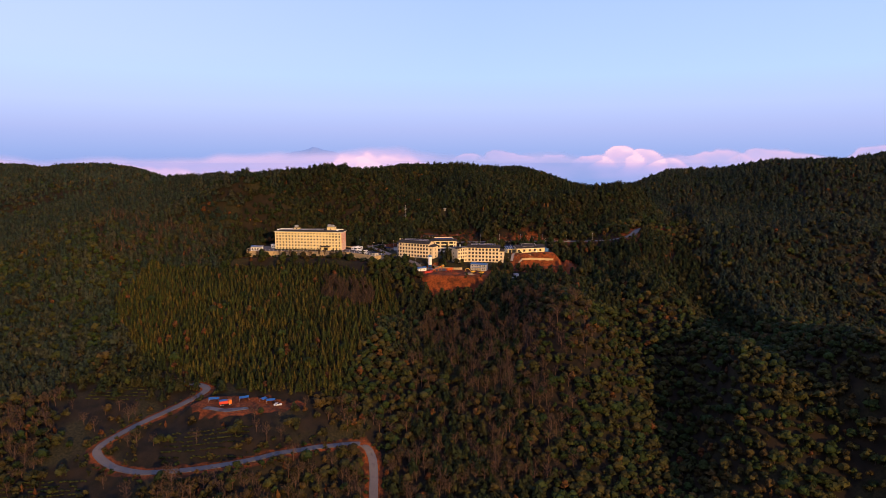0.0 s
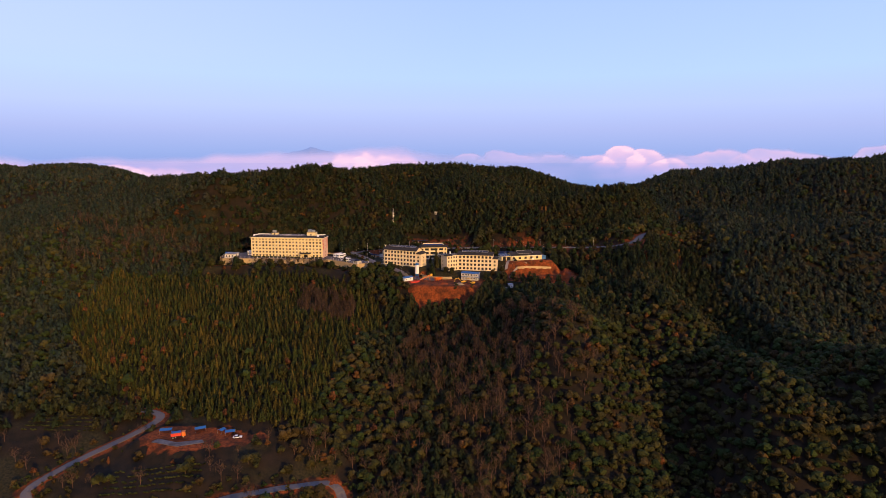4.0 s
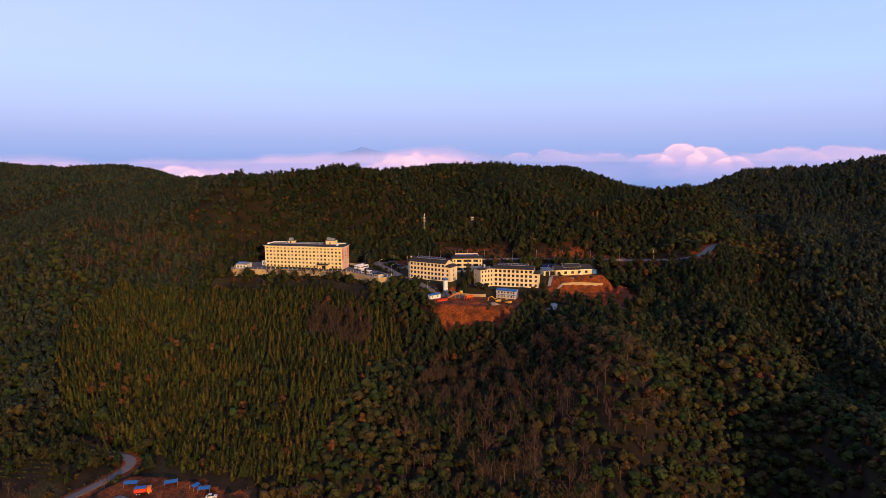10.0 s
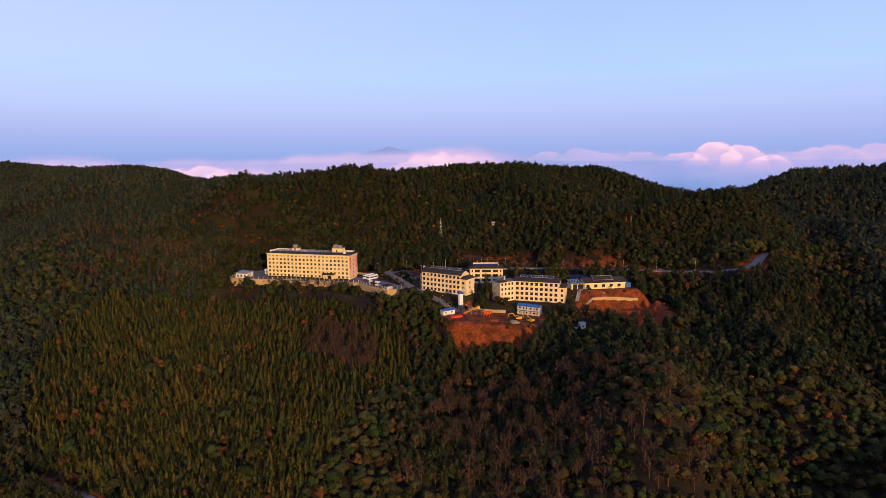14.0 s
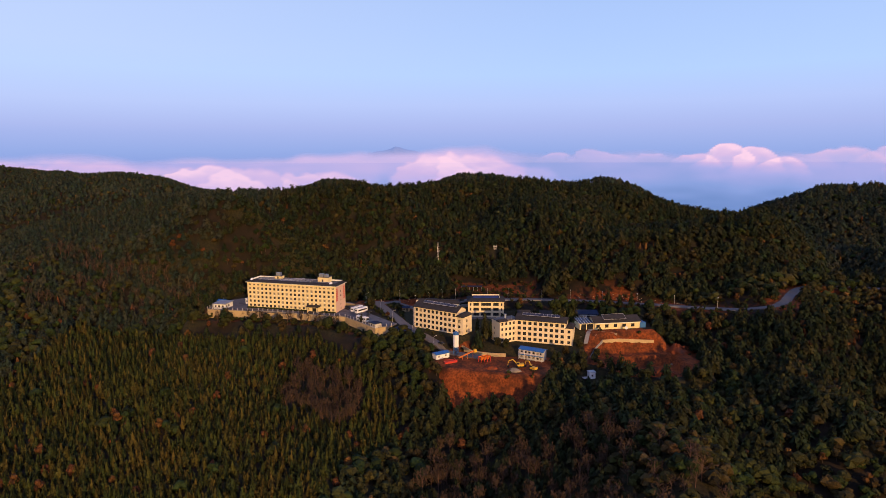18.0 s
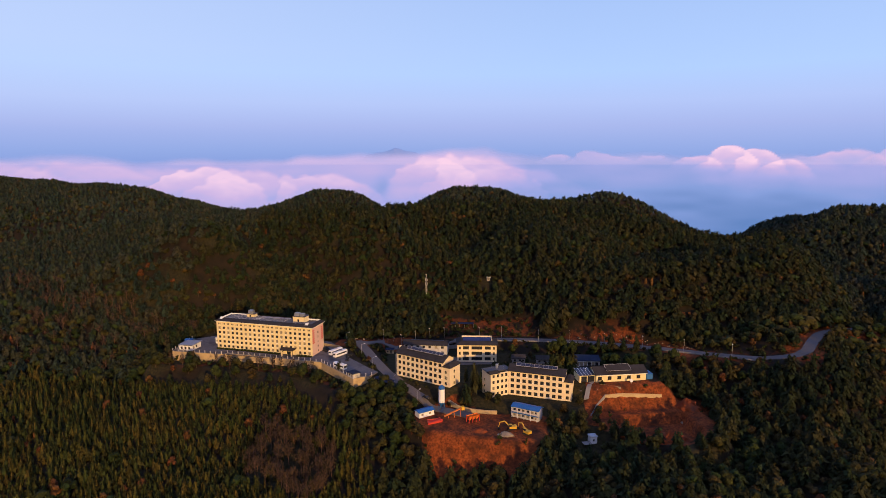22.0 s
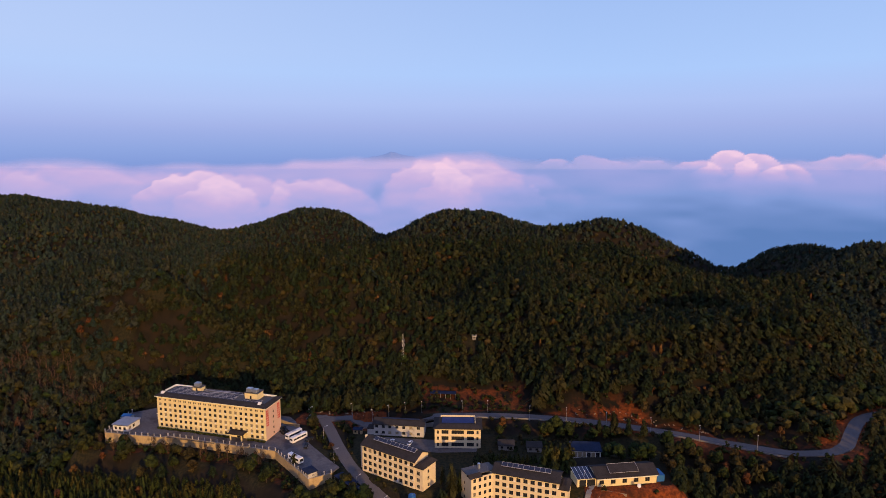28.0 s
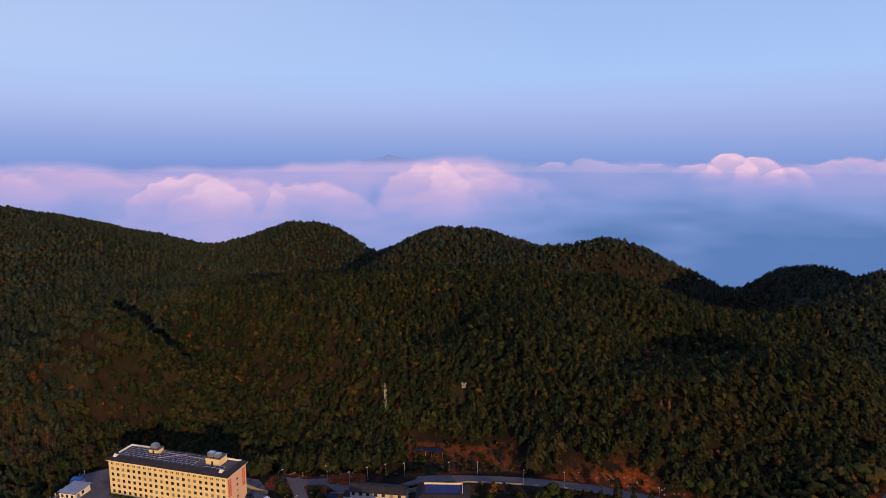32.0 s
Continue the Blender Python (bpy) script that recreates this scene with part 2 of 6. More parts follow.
def value_noise(x, y, size):
    """Smooth noise from -1 to 1 with lumps of that many metres."""
    u, v = x / size, y / size
    i, j = np.floor(u).astype(int), np.floor(v).astype(int)
    a, b = u - i, v - j
    a, b = a * a * (3 - 2 * a), b * b * (3 - 2 * b)
    g = lambda p, q: GRAIN[p % 64, q % 64]
    low = g(i, j) * (1 - a) + g(i + 1, j) * a
    top = g(i, j + 1) * (1 - a) + g(i + 1, j + 1) * a
    return (low * (1 - b) + top * b) * 2 - 1


def outside(x, y, poly):
    """Distance from a polygon: 0 inside it."""
    inside = np.zeros(x.shape, bool)
    d = np.full(x.shape, 1e9)
    for (ax, ay), (bx, by) in zip(poly, poly[1:] + poly[:1]):
        ex, ey = bx - ax, by - ay
        k = np.clip(((x - ax) * ex + (y - ay) * ey) / (ex * ex + ey * ey), 0, 1)
        d = np.minimum(d, np.hypot(x - ax - k * ex, y - ay - k * ey))
        if ey:
            inside ^= ((ay > y) != (by > y)) & (x < ax + (y - ay) * ex / ey)
    return np.where(inside, 0, d)


def along(x, y, line):
    """Distance from a line of (x, y, z) and the line's z there."""
    d, z = np.full(x.shape, 1e9), np.zeros(x.shape)
    for (ax, ay, az), (bx, by, bz) in zip(line, line[1:]):
        ex, ey = bx - ax, by - ay
        k = np.clip(((x - ax) * ex + (y - ay) * ey) / (ex * ex + ey * ey), 0, 1)
        dd = np.hypot(x - ax - k * ex, y - ay - k * ey)
        near = dd < d
        d, z = np.where(near, dd, d), np.where(near, az + k * (bz - az), z)
    return d, z


def hills(x, y):
    z = -110.7 + 98.0 / (1 + np.exp(-(y - 198.8) / 100)) - 290.0 / (1 + np.exp(-(y - 1350) / 120))
    for cx, cy, h, a, b, turn in NEAR_HILLS + SPURS + FAR_HILLS:
        c, s = math.cos(radians(turn)), math.sin(radians(turn))
        z = z + h * np.exp(-(((x - cx) * c + (y - cy) * s) / a) ** 2 - (((y - cy) * c - (x - cx) * s) / b) ** 2)
    far = np.clip((y - 250) / 900, 0, 1)
    back = np.clip((y - 615) / 60, 0, 1)
    # unseen land on the right is sunk so the low sun reaches the spur
    sun_gap = np.clip((x - 0.76 * y - 8) / 80, 0, 1) * np.clip((700 - y) / 200, 0, 1)
    z = z - np.maximum(z + 110, 0) * sun_gap * sun_gap * (3 - 2 * sun_gap)
    return z + value_noise(x, y, 46) * (1.6 + 3 * far) + value_noise(x + 31, y, 21) * 0.9 + 3.5 * np.clip((y - 800) / 120, 0, 1) + back * (value_noise(x + 17, y, 85) * 4.0 + value_noise(x, y + 7, 33) * 1.5)


TERRACE = [(-182, 565), (-147, 564.5), (-85.5, 557.8), (-60, 535), (-52, 541), (-50, 547), (-57.5, 553.5), (-72, 567.5), (-89, 592), (-94, 597), (-165, 606), (-184, 590)]
COURT = [(-44, 550), (-8, 532), (2, 547), (17, 578), (17, 598), (-52, 602), (-56, 590)]
BLOCK_PAD = [(5, 528), (56, 524), (60, 545), (32, 556), (5, 552)]
SCHOOL_PAD = [(54, 546), (65, 541), (98, 548.5), (98, 566), (56, 568)]
GARDEN = [(17, 560), (52, 556), (56, 575), (90, 580), (60, 592), (17, 590)]
SITE = [(-23, 508), (-10, 500), (20, 496), (38, 498), (42, 522), (16, 522), (-4, 530), (-22, 522)]
PIT = [(63, 526), (71, 535), (80, 538), (99, 543), (114, 545), (122, 527), (121, 505), (100, 494), (77, 497), (67, 511)]
CAMP = [(-148, 342), (-120, 330), (-100, 336), (-84, 344), (-112, 352), (-140, 358)]
UPPER_ROAD = [(-84, 598, 67.5), (-62, 597, 68.5), (-33, 601, 69.5), (10, 609, 70), (56, 608, 71), (98, 597, 72.5), (131, 582, 74.5), (154, 569, 77), (174, 566, 81), (183, 580, 84), (192, 593, 85.5), (206, 601, 86), (228, 604, 86), (250, 592, 86), (285, 600, 86), (312, 588, 87), (362, 612, 88), (430, 622, 92)]
LOWER_ROAD = [(-77, 600, 67.6), (-66, 583, 67.2), (-57, 567, 66.7), (-46, 551.5, 65.7), (-32.5, 537, 63.5), (-19, 527, 60.5), (-8, 523, 58.6), (4, 519, 57.6)]
VALLEY_ROAD = [(-33, 270, -32), (-36, 296, -22), (-37, 310, -16.7), (-39.5, 323, -11), (-46, 327.5, -7), (-68, 314.5, -3.5), (-88, 306.5, -3), (-101, 300, -4), (-129, 297, -7.2), (-155, 296.5, -9), (-172, 300.5, -8), (-184, 307.5, -5), (-187, 314, -3), (-176, 330, 1), (-157, 350, 5.7), (-147, 362.5, 8.8), (-147.5, 369, 9.6), (-154, 373, 10), (-164, 374.5, 10.4), (-190, 380, 13)]
DITCH = [(-190, 562), (-148, 562), (-87, 555.3), (-62, 532.5), (-65, 528), (-91, 549), (-148, 557), (-190, 556)]
TERRACE_PAD = [(-180, 568.5), (-147, 568.5), (-84.5, 561.2), (-60.8, 539), (-54, 543), (-51.5, 547), (-57.5, 553.5), (-72, 567.5), (-89, 592), (-94, 597), (-165, 606), (-182, 590)]
PIT_HOLE = [(75, 527), (85, 530), (98, 535), (109, 538), (109, 530), (113, 513), (105, 506), (85, 501), (79, 511), (76, 519)]
PADS = [(62.6, DITCH, 8.0), (67.4, TERRACE_PAD, 1.6), (65.0, COURT, 5.0), (62.0, BLOCK_PAD, 5.0), (69.0, SCHOOL_PAD, 11.0), (66.0, GARDEN, 7.0), (57.5, SITE, 7.0), (57.6, PIT, 3.0), (52.4, PIT_HOLE, 0.7), (8.5, CAMP, 7.0)]


def ground(x, y):
    x, y = np.asarray(x, float), np.asarray(y, float)
    z = hills(x, y)
    for line, half, soft in ((VALLEY_ROAD, 3.2, 8.0), (UPPER_ROAD, 4.4, 10.0), (LOWER_ROAD, 3.8, 7.0)):
        d, rz = along(x, y, line)
        k = np.clip((d - half) / soft, 0, 1)
        k = k * k * (3 - 2 * k)
        z = rz * (1 - k) + z * k
    for pz, poly, soft in PADS:
        k = np.clip((outside(x, y, poly) - 0.3) / soft, 0, 1)
        k = k * k * (3 - 2 * k)
        z = pz * (1 - k) + z * k
    return z


def at(x, y):
    return float(ground(np.array([x]), np.array([y]))[0])


def spread(first, *runs):
    """Grid lines: from first on, each run is (end, step)."""
    vals = [first]
    for end, step in runs:
        n = max(1, round((end - vals[-1]) / step))
        vals += list(np.linspace(vals[-1], end, n + 1)[1:])
    return np.array(vals)


def mesh_from(name, verts, faces, mats, index=None, tone=None, smooth=False):
    """A mesh object out of arrays: triangles or quads of one kind."""
    me = bpy.data.meshes.new(name)
    verts, faces = np.asarray(verts, np.float32), np.asarray(faces, np.int32)
    n, k = faces.shape
    me.vertices.add(len(verts))
    me.vertices.foreach_set("co", verts.ravel())
    me.loops.add(n * k)
    me.loops.foreach_set("vertex_index", faces.ravel())
    me.polygons.add(n)
    me.polygons.foreach_set("loop_start", np.arange(0, n * k, k, dtype=np.int32))
    for m in mats:
        me.materials.append(m)
    if index is not None:
        me.polygons.foreach_set("material_index", np.asarray(index, np.int32))
    me.polygons.foreach_set("use_smooth", np.full(n, smooth))
    if tone is not None:
        me.attributes.new("tone", "FLOAT", "POINT").data.foreach_set("value", np.asarray(tone, np.float32))
    me.update(calc_edges=True)
    return new(name, me)


def grid_faces(nx, ny):
    i, j = np.meshgrid(np.arange(nx - 1), np.arange(ny - 1))
    a = (j * nx + i).ravel()
    return np.stack([a, a + 1, a + nx + 1, a + nx], 1)


gx = spread(-4800, (-1500, 150), (-420, 20), (-235, 6), (-195, 3), (125, 1.9), (215, 3), (420, 6), (1500, 24), (4800, 150))
gy = spread(-1500, (0, 60), (260, 12), (400, 4), (480, 3), (620, 1.7), (660, 3), (900, 7), (1500, 12), (4900, 150))
GX, GY = np.meshgrid(gx, gy)
GZ = ground(GX, GY)
faces = grid_faces(len(gx), len(gy))
SLOPE = [(-20, 515), (34, 501), (37, 491), (28, 487), (21, 487), (12, 491), (4, 487), (-11, 488), (-15, 497)]
RAW = [(61, 543), (100, 548), (117, 551), (122, 530), (118, 512), (99, 500), (82, 503), (69, 513), (60, 527)]
CLEARING = [(-29, 633), (-22, 615), (5, 613.5), (26, 617), (38, 621), (34, 632), (25, 634), (6, 632)]
SUNLIT_STREAK = [(-4, 632, 0), (12, 629, 0), (24, 623, 0), (34, 618, 0)]
fx, fy = GX.ravel(), GY.ravel()
soil, grass = np.zeros(len(fx)), np.zeros(len(fx))
ragged = 3.0 * value_noise(fx, fy, 7) + 2.0 * value_noise(fx + 3, fy, 3.5)
for poly, soft in ((SITE, 3), (SLOPE, 3), (RAW, 3), (CAMP, 4)):
    soil = np.maximum(soil, 1 - np.maximum(outside(fx, fy, poly) + ragged * np.clip(outside(fx, fy, poly), 0, 1), 0) / soft)
# clearing's shade and sunlit streak are put into the amount of red soil
soil = np.maximum(soil, (1 - outside(fx, fy, CLEARING) / 3) * 0.42)
soil = np.maximum(soil, 0.5 * (1 - np.clip(along(fx, fy, SUNLIT_STREAK)[0] - 1.5, 0, 4) / 4))
cut = np.where(((fx > -90) & (fx < -42)) | ((fx > 58) & (fx < 128)), 0.62, 0.36) + 0.22 * value_noise(fx, fy, 13)
soil = np.maximum(soil, np.where(fy > 560, cut, 0) * (1 - np.clip(along(fx, fy, UPPER_ROAD)[0] - 6, 0, 11) / 11))
soil = np.maximum(soil, 0.75 * (1 - np.clip(along(fx, fy, UPPER_ROAD[8:])[0] - 6, 0, 9) / 9))
soil = np.maximum(soil, 0.72 * (1 - np.clip(along(fx, fy, VALLEY_ROAD)[0] - 3, 0, 5) / 5))
soil = np.maximum(soil, 0.40 * (1 - outside(fx, fy, DITCH) / 6))
for poly, soft in ((GARDEN, 6), (COURT, 4), (BLOCK_PAD, 5)):
    grass = np.maximum(grass, 1 - outside(fx, fy, poly) / soft)
terrain = mesh_from("ground", np.stack([fx, fy, GZ.ravel()], 1), faces, [], smooth=True)
for word, vals in (("soil", soil), ("grass", grass)):
    terrain.data.attributes.new(word, "FLOAT", "POINT").data.foreach_set("value", np.clip(vals, 0, 1).astype(np.float32))


def ground_material():
    """Forest floor, rough grass and red soil, blended along ragged edges."""
    m = bpy.data.materials.new("hill_ground")
    m.use_nodes = True
    n, l = m.node_tree.nodes, m.node_tree.links
    b = n["Principled BSDF"]
    b.inputs["Roughness"].default_value, b.inputs["Specular IOR Level"].default_value = 0.95, 0.15
    tc = n.new("ShaderNodeTexCoord")

    def noise_node(scale, detail=5):
        q = n.new("ShaderNodeTexNoise")
        q.inputs["Scale"].default_value, q.inputs["Detail"].default_value = scale, detail
        l.new(tc.outputs["Object"], q.inputs["Vector"])
        return q

    def blend(low, high, fac, at0=0.35, at1=0.65):
        r, x = n.new("ShaderNodeMapRange"), n.new("ShaderNodeMix")
        r.inputs["From Min"].default_value, r.inputs["From Max"].default_value = at0, at1
        x.data_type = "RGBA"
        for i, c in ((6, low), (7, high)):
            if isinstance(c, tuple):
                x.inputs[i].default_value = (*c, 1)
            else:
                l.new(c, x.inputs[i])
        l.new(fac, r.inputs["Value"])
        l.new(r.outputs[0], x.inputs[0])
        return x.outputs[2]

    big, mid, fine = noise_node(0.03), noise_node(0.16), noise_node(0.9)
    floor = blend((0.010, 0.009, 0.006), (0.024, 0.016, 0.009), mid.outputs[0])
    green = blend((0.014, 0.015, 0.007), (0.040, 0.032, 0.013), fine.outputs[0])
    red = blend(blend((0.10, 0.024, 0.008), (0.26, 0.066, 0.016), fine.outputs[0]), (0.050, 0.018, 0.008), mid.outputs[0], 0.44, 0.66)
    red = blend(red, (0.15, 0.055, 0.020), big.outputs[0], 0.56, 0.78)
    base = blend(floor, green, big.outputs[0], 0.5, 0.6)
    for word, colour in (("grass", green), ("soil", red)):
        a, k = n.new("ShaderNodeAttribute"), n.new("ShaderNodeMath")
        a.attribute_name, k.operation = word, "MULTIPLY_ADD"
        k.inputs[1].default_value = 1.0
        l.new(a.outputs["Fac"], k.inputs[0])
        l.new(mid.outputs[0], k.inputs[2])
        base = blend(base, colour, k.outputs[0], 0.85, 1.05)
    l.new(base, b.inputs["Base Color"])
    bn = n.new("ShaderNodeBump")
    bn.inputs["Strength"].default_value, bn.inputs["Distance"].default_value = 0.6, 0.3
    l.new(fine.outputs[0], bn.inputs["Height"])
    l.new(bn.outputs[0], b.inputs["Normal"])
    return m


terrain.data.materials.append(ground_material())
tagged(terrain, "forested hills of dark earth with red soil cuts", "ground", kind="structure")


def ribbon(name, line, half, lift, mat, label, step=2.0):
    """A road laid along a line, rounded at its bends."""
    pts = [Vector(p) for p in line]
    for _ in range(3):
        pts = [pts[0]] + [q for a, b in zip(pts, pts[1:]) for q in (a.lerp(b, 0.25), a.lerp(b, 0.75))] + [pts[-1]]
    vs, fs = [], []
    for i, p in enumerate(pts):
        d = (pts[min(i + 1, len(pts) - 1)] - pts[max(i - 1, 0)])
        side = Vector((d.y, -d.x, 0)).normalized()
        z = at(p.x, p.y) + lift
        for w, dz in ((-half, -0.9), (-half, 0), (half, 0), (half, -0.9)):
            q = p + side * w
            vs.append((q.x, q.y, z + dz))
        if i:
            a = 4 * i
            fs += [(a - 4 + k, a - 3 + k, a + 1 + k, a + k) for k in range(3)]
    return tagged(mesh_from(name, vs, fs, [mat]), label, "road", kind="structure")


ribbon("road_upper", UPPER_ROAD, 2.9, 0.4, M_ROAD, "grey concrete mountain road along the slope")
ribbon("road_lower", LOWER_ROAD, 3.0, 0.5, M_ROAD, "grey concrete drive down to the building site")
ribbon("road_valley", VALLEY_ROAD, 2.3, 0.35, M_ROAD, "pale concrete hairpin road in the valley")


# ---- building kit ----
M_CREAM = material("cream_paint", (0.66, 0.55, 0.29), (0.77, 0.65, 0.36), 0.12, 1.2, 0.85, wear=((0.50, 0.40, 0.26), 0.25, 0.62))
M_PEACH = material("peach_paint", (0.67, 0.55, 0.35), (0.76, 0.64, 0.42), 0.12, 1.2, 0.85, wear=((0.54, 0.42, 0.30), 0.25, 0.64))
M_PINK = material("pink_render", (0.60, 0.40, 0.30), (0.68, 0.46, 0.35), 0.15, 1.2, 0.85)
M_WHITE = material("white_paint", (0.70, 0.69, 0.66), (0.80, 0.79, 0.76), 0.3, 2.0, 0.7, wear=((0.55, 0.53, 0.50), 0.4, 0.64))
M_TILE = material("dark_roof_tiles", (0.022, 0.019, 0.018), (0.052, 0.045, 0.042), 0.3, 3.0, 0.9, 0.05, spec=0.15)
M_DECK = material("roof_screed", (0.07, 0.066, 0.066), (0.14, 0.13, 0.125), 0.15, 1.5, 0.9)
M_SOLAR = material("solar_glass", (0.010, 0.014, 0.034), (0.02, 0.028, 0.062), 0.4, 2.0, 0.4, spec=0.4)
# white greyed to carry the staff house's shade and the prefab's grime
M_GREYED = material("shade_grime_white", (0.42, 0.40, 0.38), (0.54, 0.52, 0.49), 0.3, 2.0, 0.8, wear=((0.30, 0.28, 0.26), 0.4, 0.58))
M_SASH = material("dark_window_sash", (0.05, 0.045, 0.04), (0.09, 0.08, 0.07), 0.5, 3.0, 0.6)
M_FRAME = material("metal_frame", (0.40, 0.40, 0.42), (0.55, 0.55, 0.56), 0.5, 3.0, 0.45, metal=0.6)
M_STEEL = material("steel_tank", (0.50, 0.54, 0.60), (0.66, 0.69, 0.74), 0.5, 3.0, 0.35, metal=0.8)
M_GLASS = material("dark_glass", (0.012, 0.014, 0.018), (0.03, 0.032, 0.036), 0.4, 2.0, 0.12, spec=0.5)
M_CURTAIN = material("curtained_glass", (0.20, 0.17, 0.12), (0.40, 0.33, 0.22), 0.35, 1.3, 0.35)
M_BLUE = material("blue_sheet", (0.014, 0.085, 0.26), (0.028, 0.13, 0.35), 0.3, 2.0, 0.5, wear=((0.10, 0.18, 0.30), 0.5, 0.66))
M_NAVY = material("navy_sheet", (0.012, 0.018, 0.036), (0.025, 0.036, 0.07), 0.3, 2.0, 0.85, spec=0.12)
M_STONE = material("retaining_stone", (0.36, 0.26, 0.13), (0.50, 0.37, 0.20), 0.2, 1.5, 0.9, 0.08, wear=((0.22, 0.16, 0.09), 0.3, 0.58))
M_CONC = material("grey_concrete", (0.18, 0.165, 0.15), (0.28, 0.255, 0.23), 0.3, 2.0, 0.9, 0.03)
M_RED = material("red_paint", (0.45, 0.03, 0.02), (0.60, 0.06, 0.03), 0.5, 3.0, 0.5)
M_ORANGE = material("orange_paint", (0.55, 0.13, 0.015), (0.70, 0.19, 0.03), 0.5, 3.0, 0.5)
M_YELLOW = material("yellow_paint", (0.55, 0.30, 0.02), (0.68, 0.40, 0.04), 0.5, 3.0, 0.5)
M_BLACK = material("rubber", (0.012, 0.012, 0.012), (0.03, 0.03, 0.03), 1.0, 5.0, 0.9)
M_CARDARK = material("dark_car_paint", (0.015, 0.016, 0.02), (0.03, 0.032, 0.036), 0.5, 3.0, 0.25, spec=0.5)
M_PALE = material("pale_rubble", (0.17, 0.13, 0.09), (0.29, 0.23, 0.16), 0.5, 3.0, 0.9)


def box(bm, x0, y0, z0, x1, y1, z1):
    v = [bm.verts.new(p) for p in ((x0, y0, z0), (x1, y0, z0), (x1, y1, z0), (x0, y1, z0), (x0, y0, z1), (x1, y0, z1), (x1, y1, z1), (x0, y1, z1))]
    for f in ((3, 2, 1, 0), (4, 5, 6, 7), (0, 1, 5, 4), (1, 2, 6, 5), (2, 3, 7, 6), (3, 0, 4, 7)):
        bm.faces.new([v[i] for i in f])


def prism(bm, outline, x0, x1):
    """An outline of (y, z) drawn out along x."""
    a, b = [bm.verts.new((x0, *p)) for p in outline], [bm.verts.new((x1, *p)) for p in outline]
    n = len(outline)
    bm.faces.new(a[::-1])
    bm.faces.new(b)
    for i in range(n):
        bm.faces.new((a[i], a[(i + 1) % n], b[(i + 1) % n], b[i]))


def slab(bm, outline, z0, z1):
    """An outline of (x, y) drawn up along z."""
    a, b = [bm.verts.new((*p, z0)) for p in outline], [bm.verts.new((*p, z1)) for p in outline]
    n = len(outline)
    bm.faces.new(a[::-1])
    bm.faces.new(b)
    for i in range(n):
        bm.faces.new((a[i], a[(i + 1) % n], b[(i + 1) % n], b[i]))


def tube(bm, a, b, r0, r1, sides=8, caps=True):
    a, b = Vector(a), Vector(b)
    d = (b - a).normalized()
    u = d.cross(Vector((0.3, 0.2, 0.9)) if abs(d.z) < 0.8 else Vector((1, 0, 0))).normalized()
    w = d.cross(u)
    ra, rb = [], []
    for i in range(sides):
        k = u * math.cos(i * 2 * math.pi / sides) + w * math.sin(i * 2 * math.pi / sides)
        ra.append(bm.verts.new(a + k * r0))
        rb.append(bm.verts.new(b + k * r1))
    for i in range(sides):
        bm.faces.new((ra[i], ra[(i + 1) % sides], rb[(i + 1) % sides], rb[i]))
    if caps:
        bm.faces.new(ra[::-1])
        bm.faces.new(rb)


def mesh_of(name, bm, mat):
    me = bpy.data.meshes.new(name)
    bmesh.ops.recalc_face_normals(bm, faces=bm.faces)
    bm.to_mesh(me)
    bm.free()
    me.materials.append(mat)
    return me


def child(name, me, parent, m=None, label=""):
    ob = new(name, me)
    ob.parent = parent
    if m is not None:
        ob.matrix_basis = m
    if label:
        ob["label"] = label
    return ob


def part(name, bm, mat, parent, label="", m=None):
    return child(name, mesh_of(name, bm, mat), parent, m, label)


def boxed(name, mat, parent, *boxes, label="", m=None):
    bm = bmesh.new()
    for b in boxes:
        box(bm, *b)
    return part(name, bm, mat, parent, label, m)


def thing(name, x, y, z, turn=0.0, label="", category="", group=""):
    ob = new(name)
    ob.matrix_basis = pose(x, y, z, 0, 0, turn)
    ob.empty_display_size = 0.5
    return tagged(ob, label, category, group)


def wall_bm(length, height, holes, thick=0.25):
    """A wall along x from 0 to length, outer face at y = 0, with holes (x0, z0, x1, z1) that go through."""
    bm = bmesh.new()
    xs = sorted({0, length, *[h[0] for h in holes], *[h[2] for h in holes]})
    zs = sorted({0, height, *[h[1] for h in holes], *[h[3] for h in holes]})
    for y in (0, thick):
        grid = {}
        vert = lambda i, j: grid.setdefault((i, j), bm.verts.new((xs[i], y, zs[j])))
        for i in range(len(xs) - 1):
            for j in range(len(zs) - 1):
                mx_, mz_ = (xs[i] + xs[i + 1]) / 2, (zs[j] + zs[j + 1]) / 2
                if not any(h[0] < mx_ < h[2] and h[1] < mz_ < h[3] for h in holes):
                    if (i, j) not in grid:
                        grid[i, j] = bm.verts.new((xs[i], y, zs[j]))
                    for k in ((i + 1, j), (i + 1, j + 1), (i, j + 1)):
                        if k not in grid:
                            grid[k] = bm.verts.new((xs[k[0]], y, zs[k[1]]))
                    bm.faces.new((grid[i, j], grid[i + 1, j], grid[i + 1, j + 1], grid[i, j + 1]))
    for x0, z0, x1, z1 in [*holes, (0, 0, length, height)]:
        c = [(x0, z0), (x1, z0), (x1, z1), (x0, z1)]
        for (ax, az), (bx, bz) in zip(c, c[1:] + c[:1]):
            bm.faces.new([bm.verts.new(p) for p in ((ax, 0, az), (bx, 0, bz), (bx, thick, bz), (ax, thick, az))])
    return bm


WINDOW_MESHES = {}
PICK = random.Random(3)


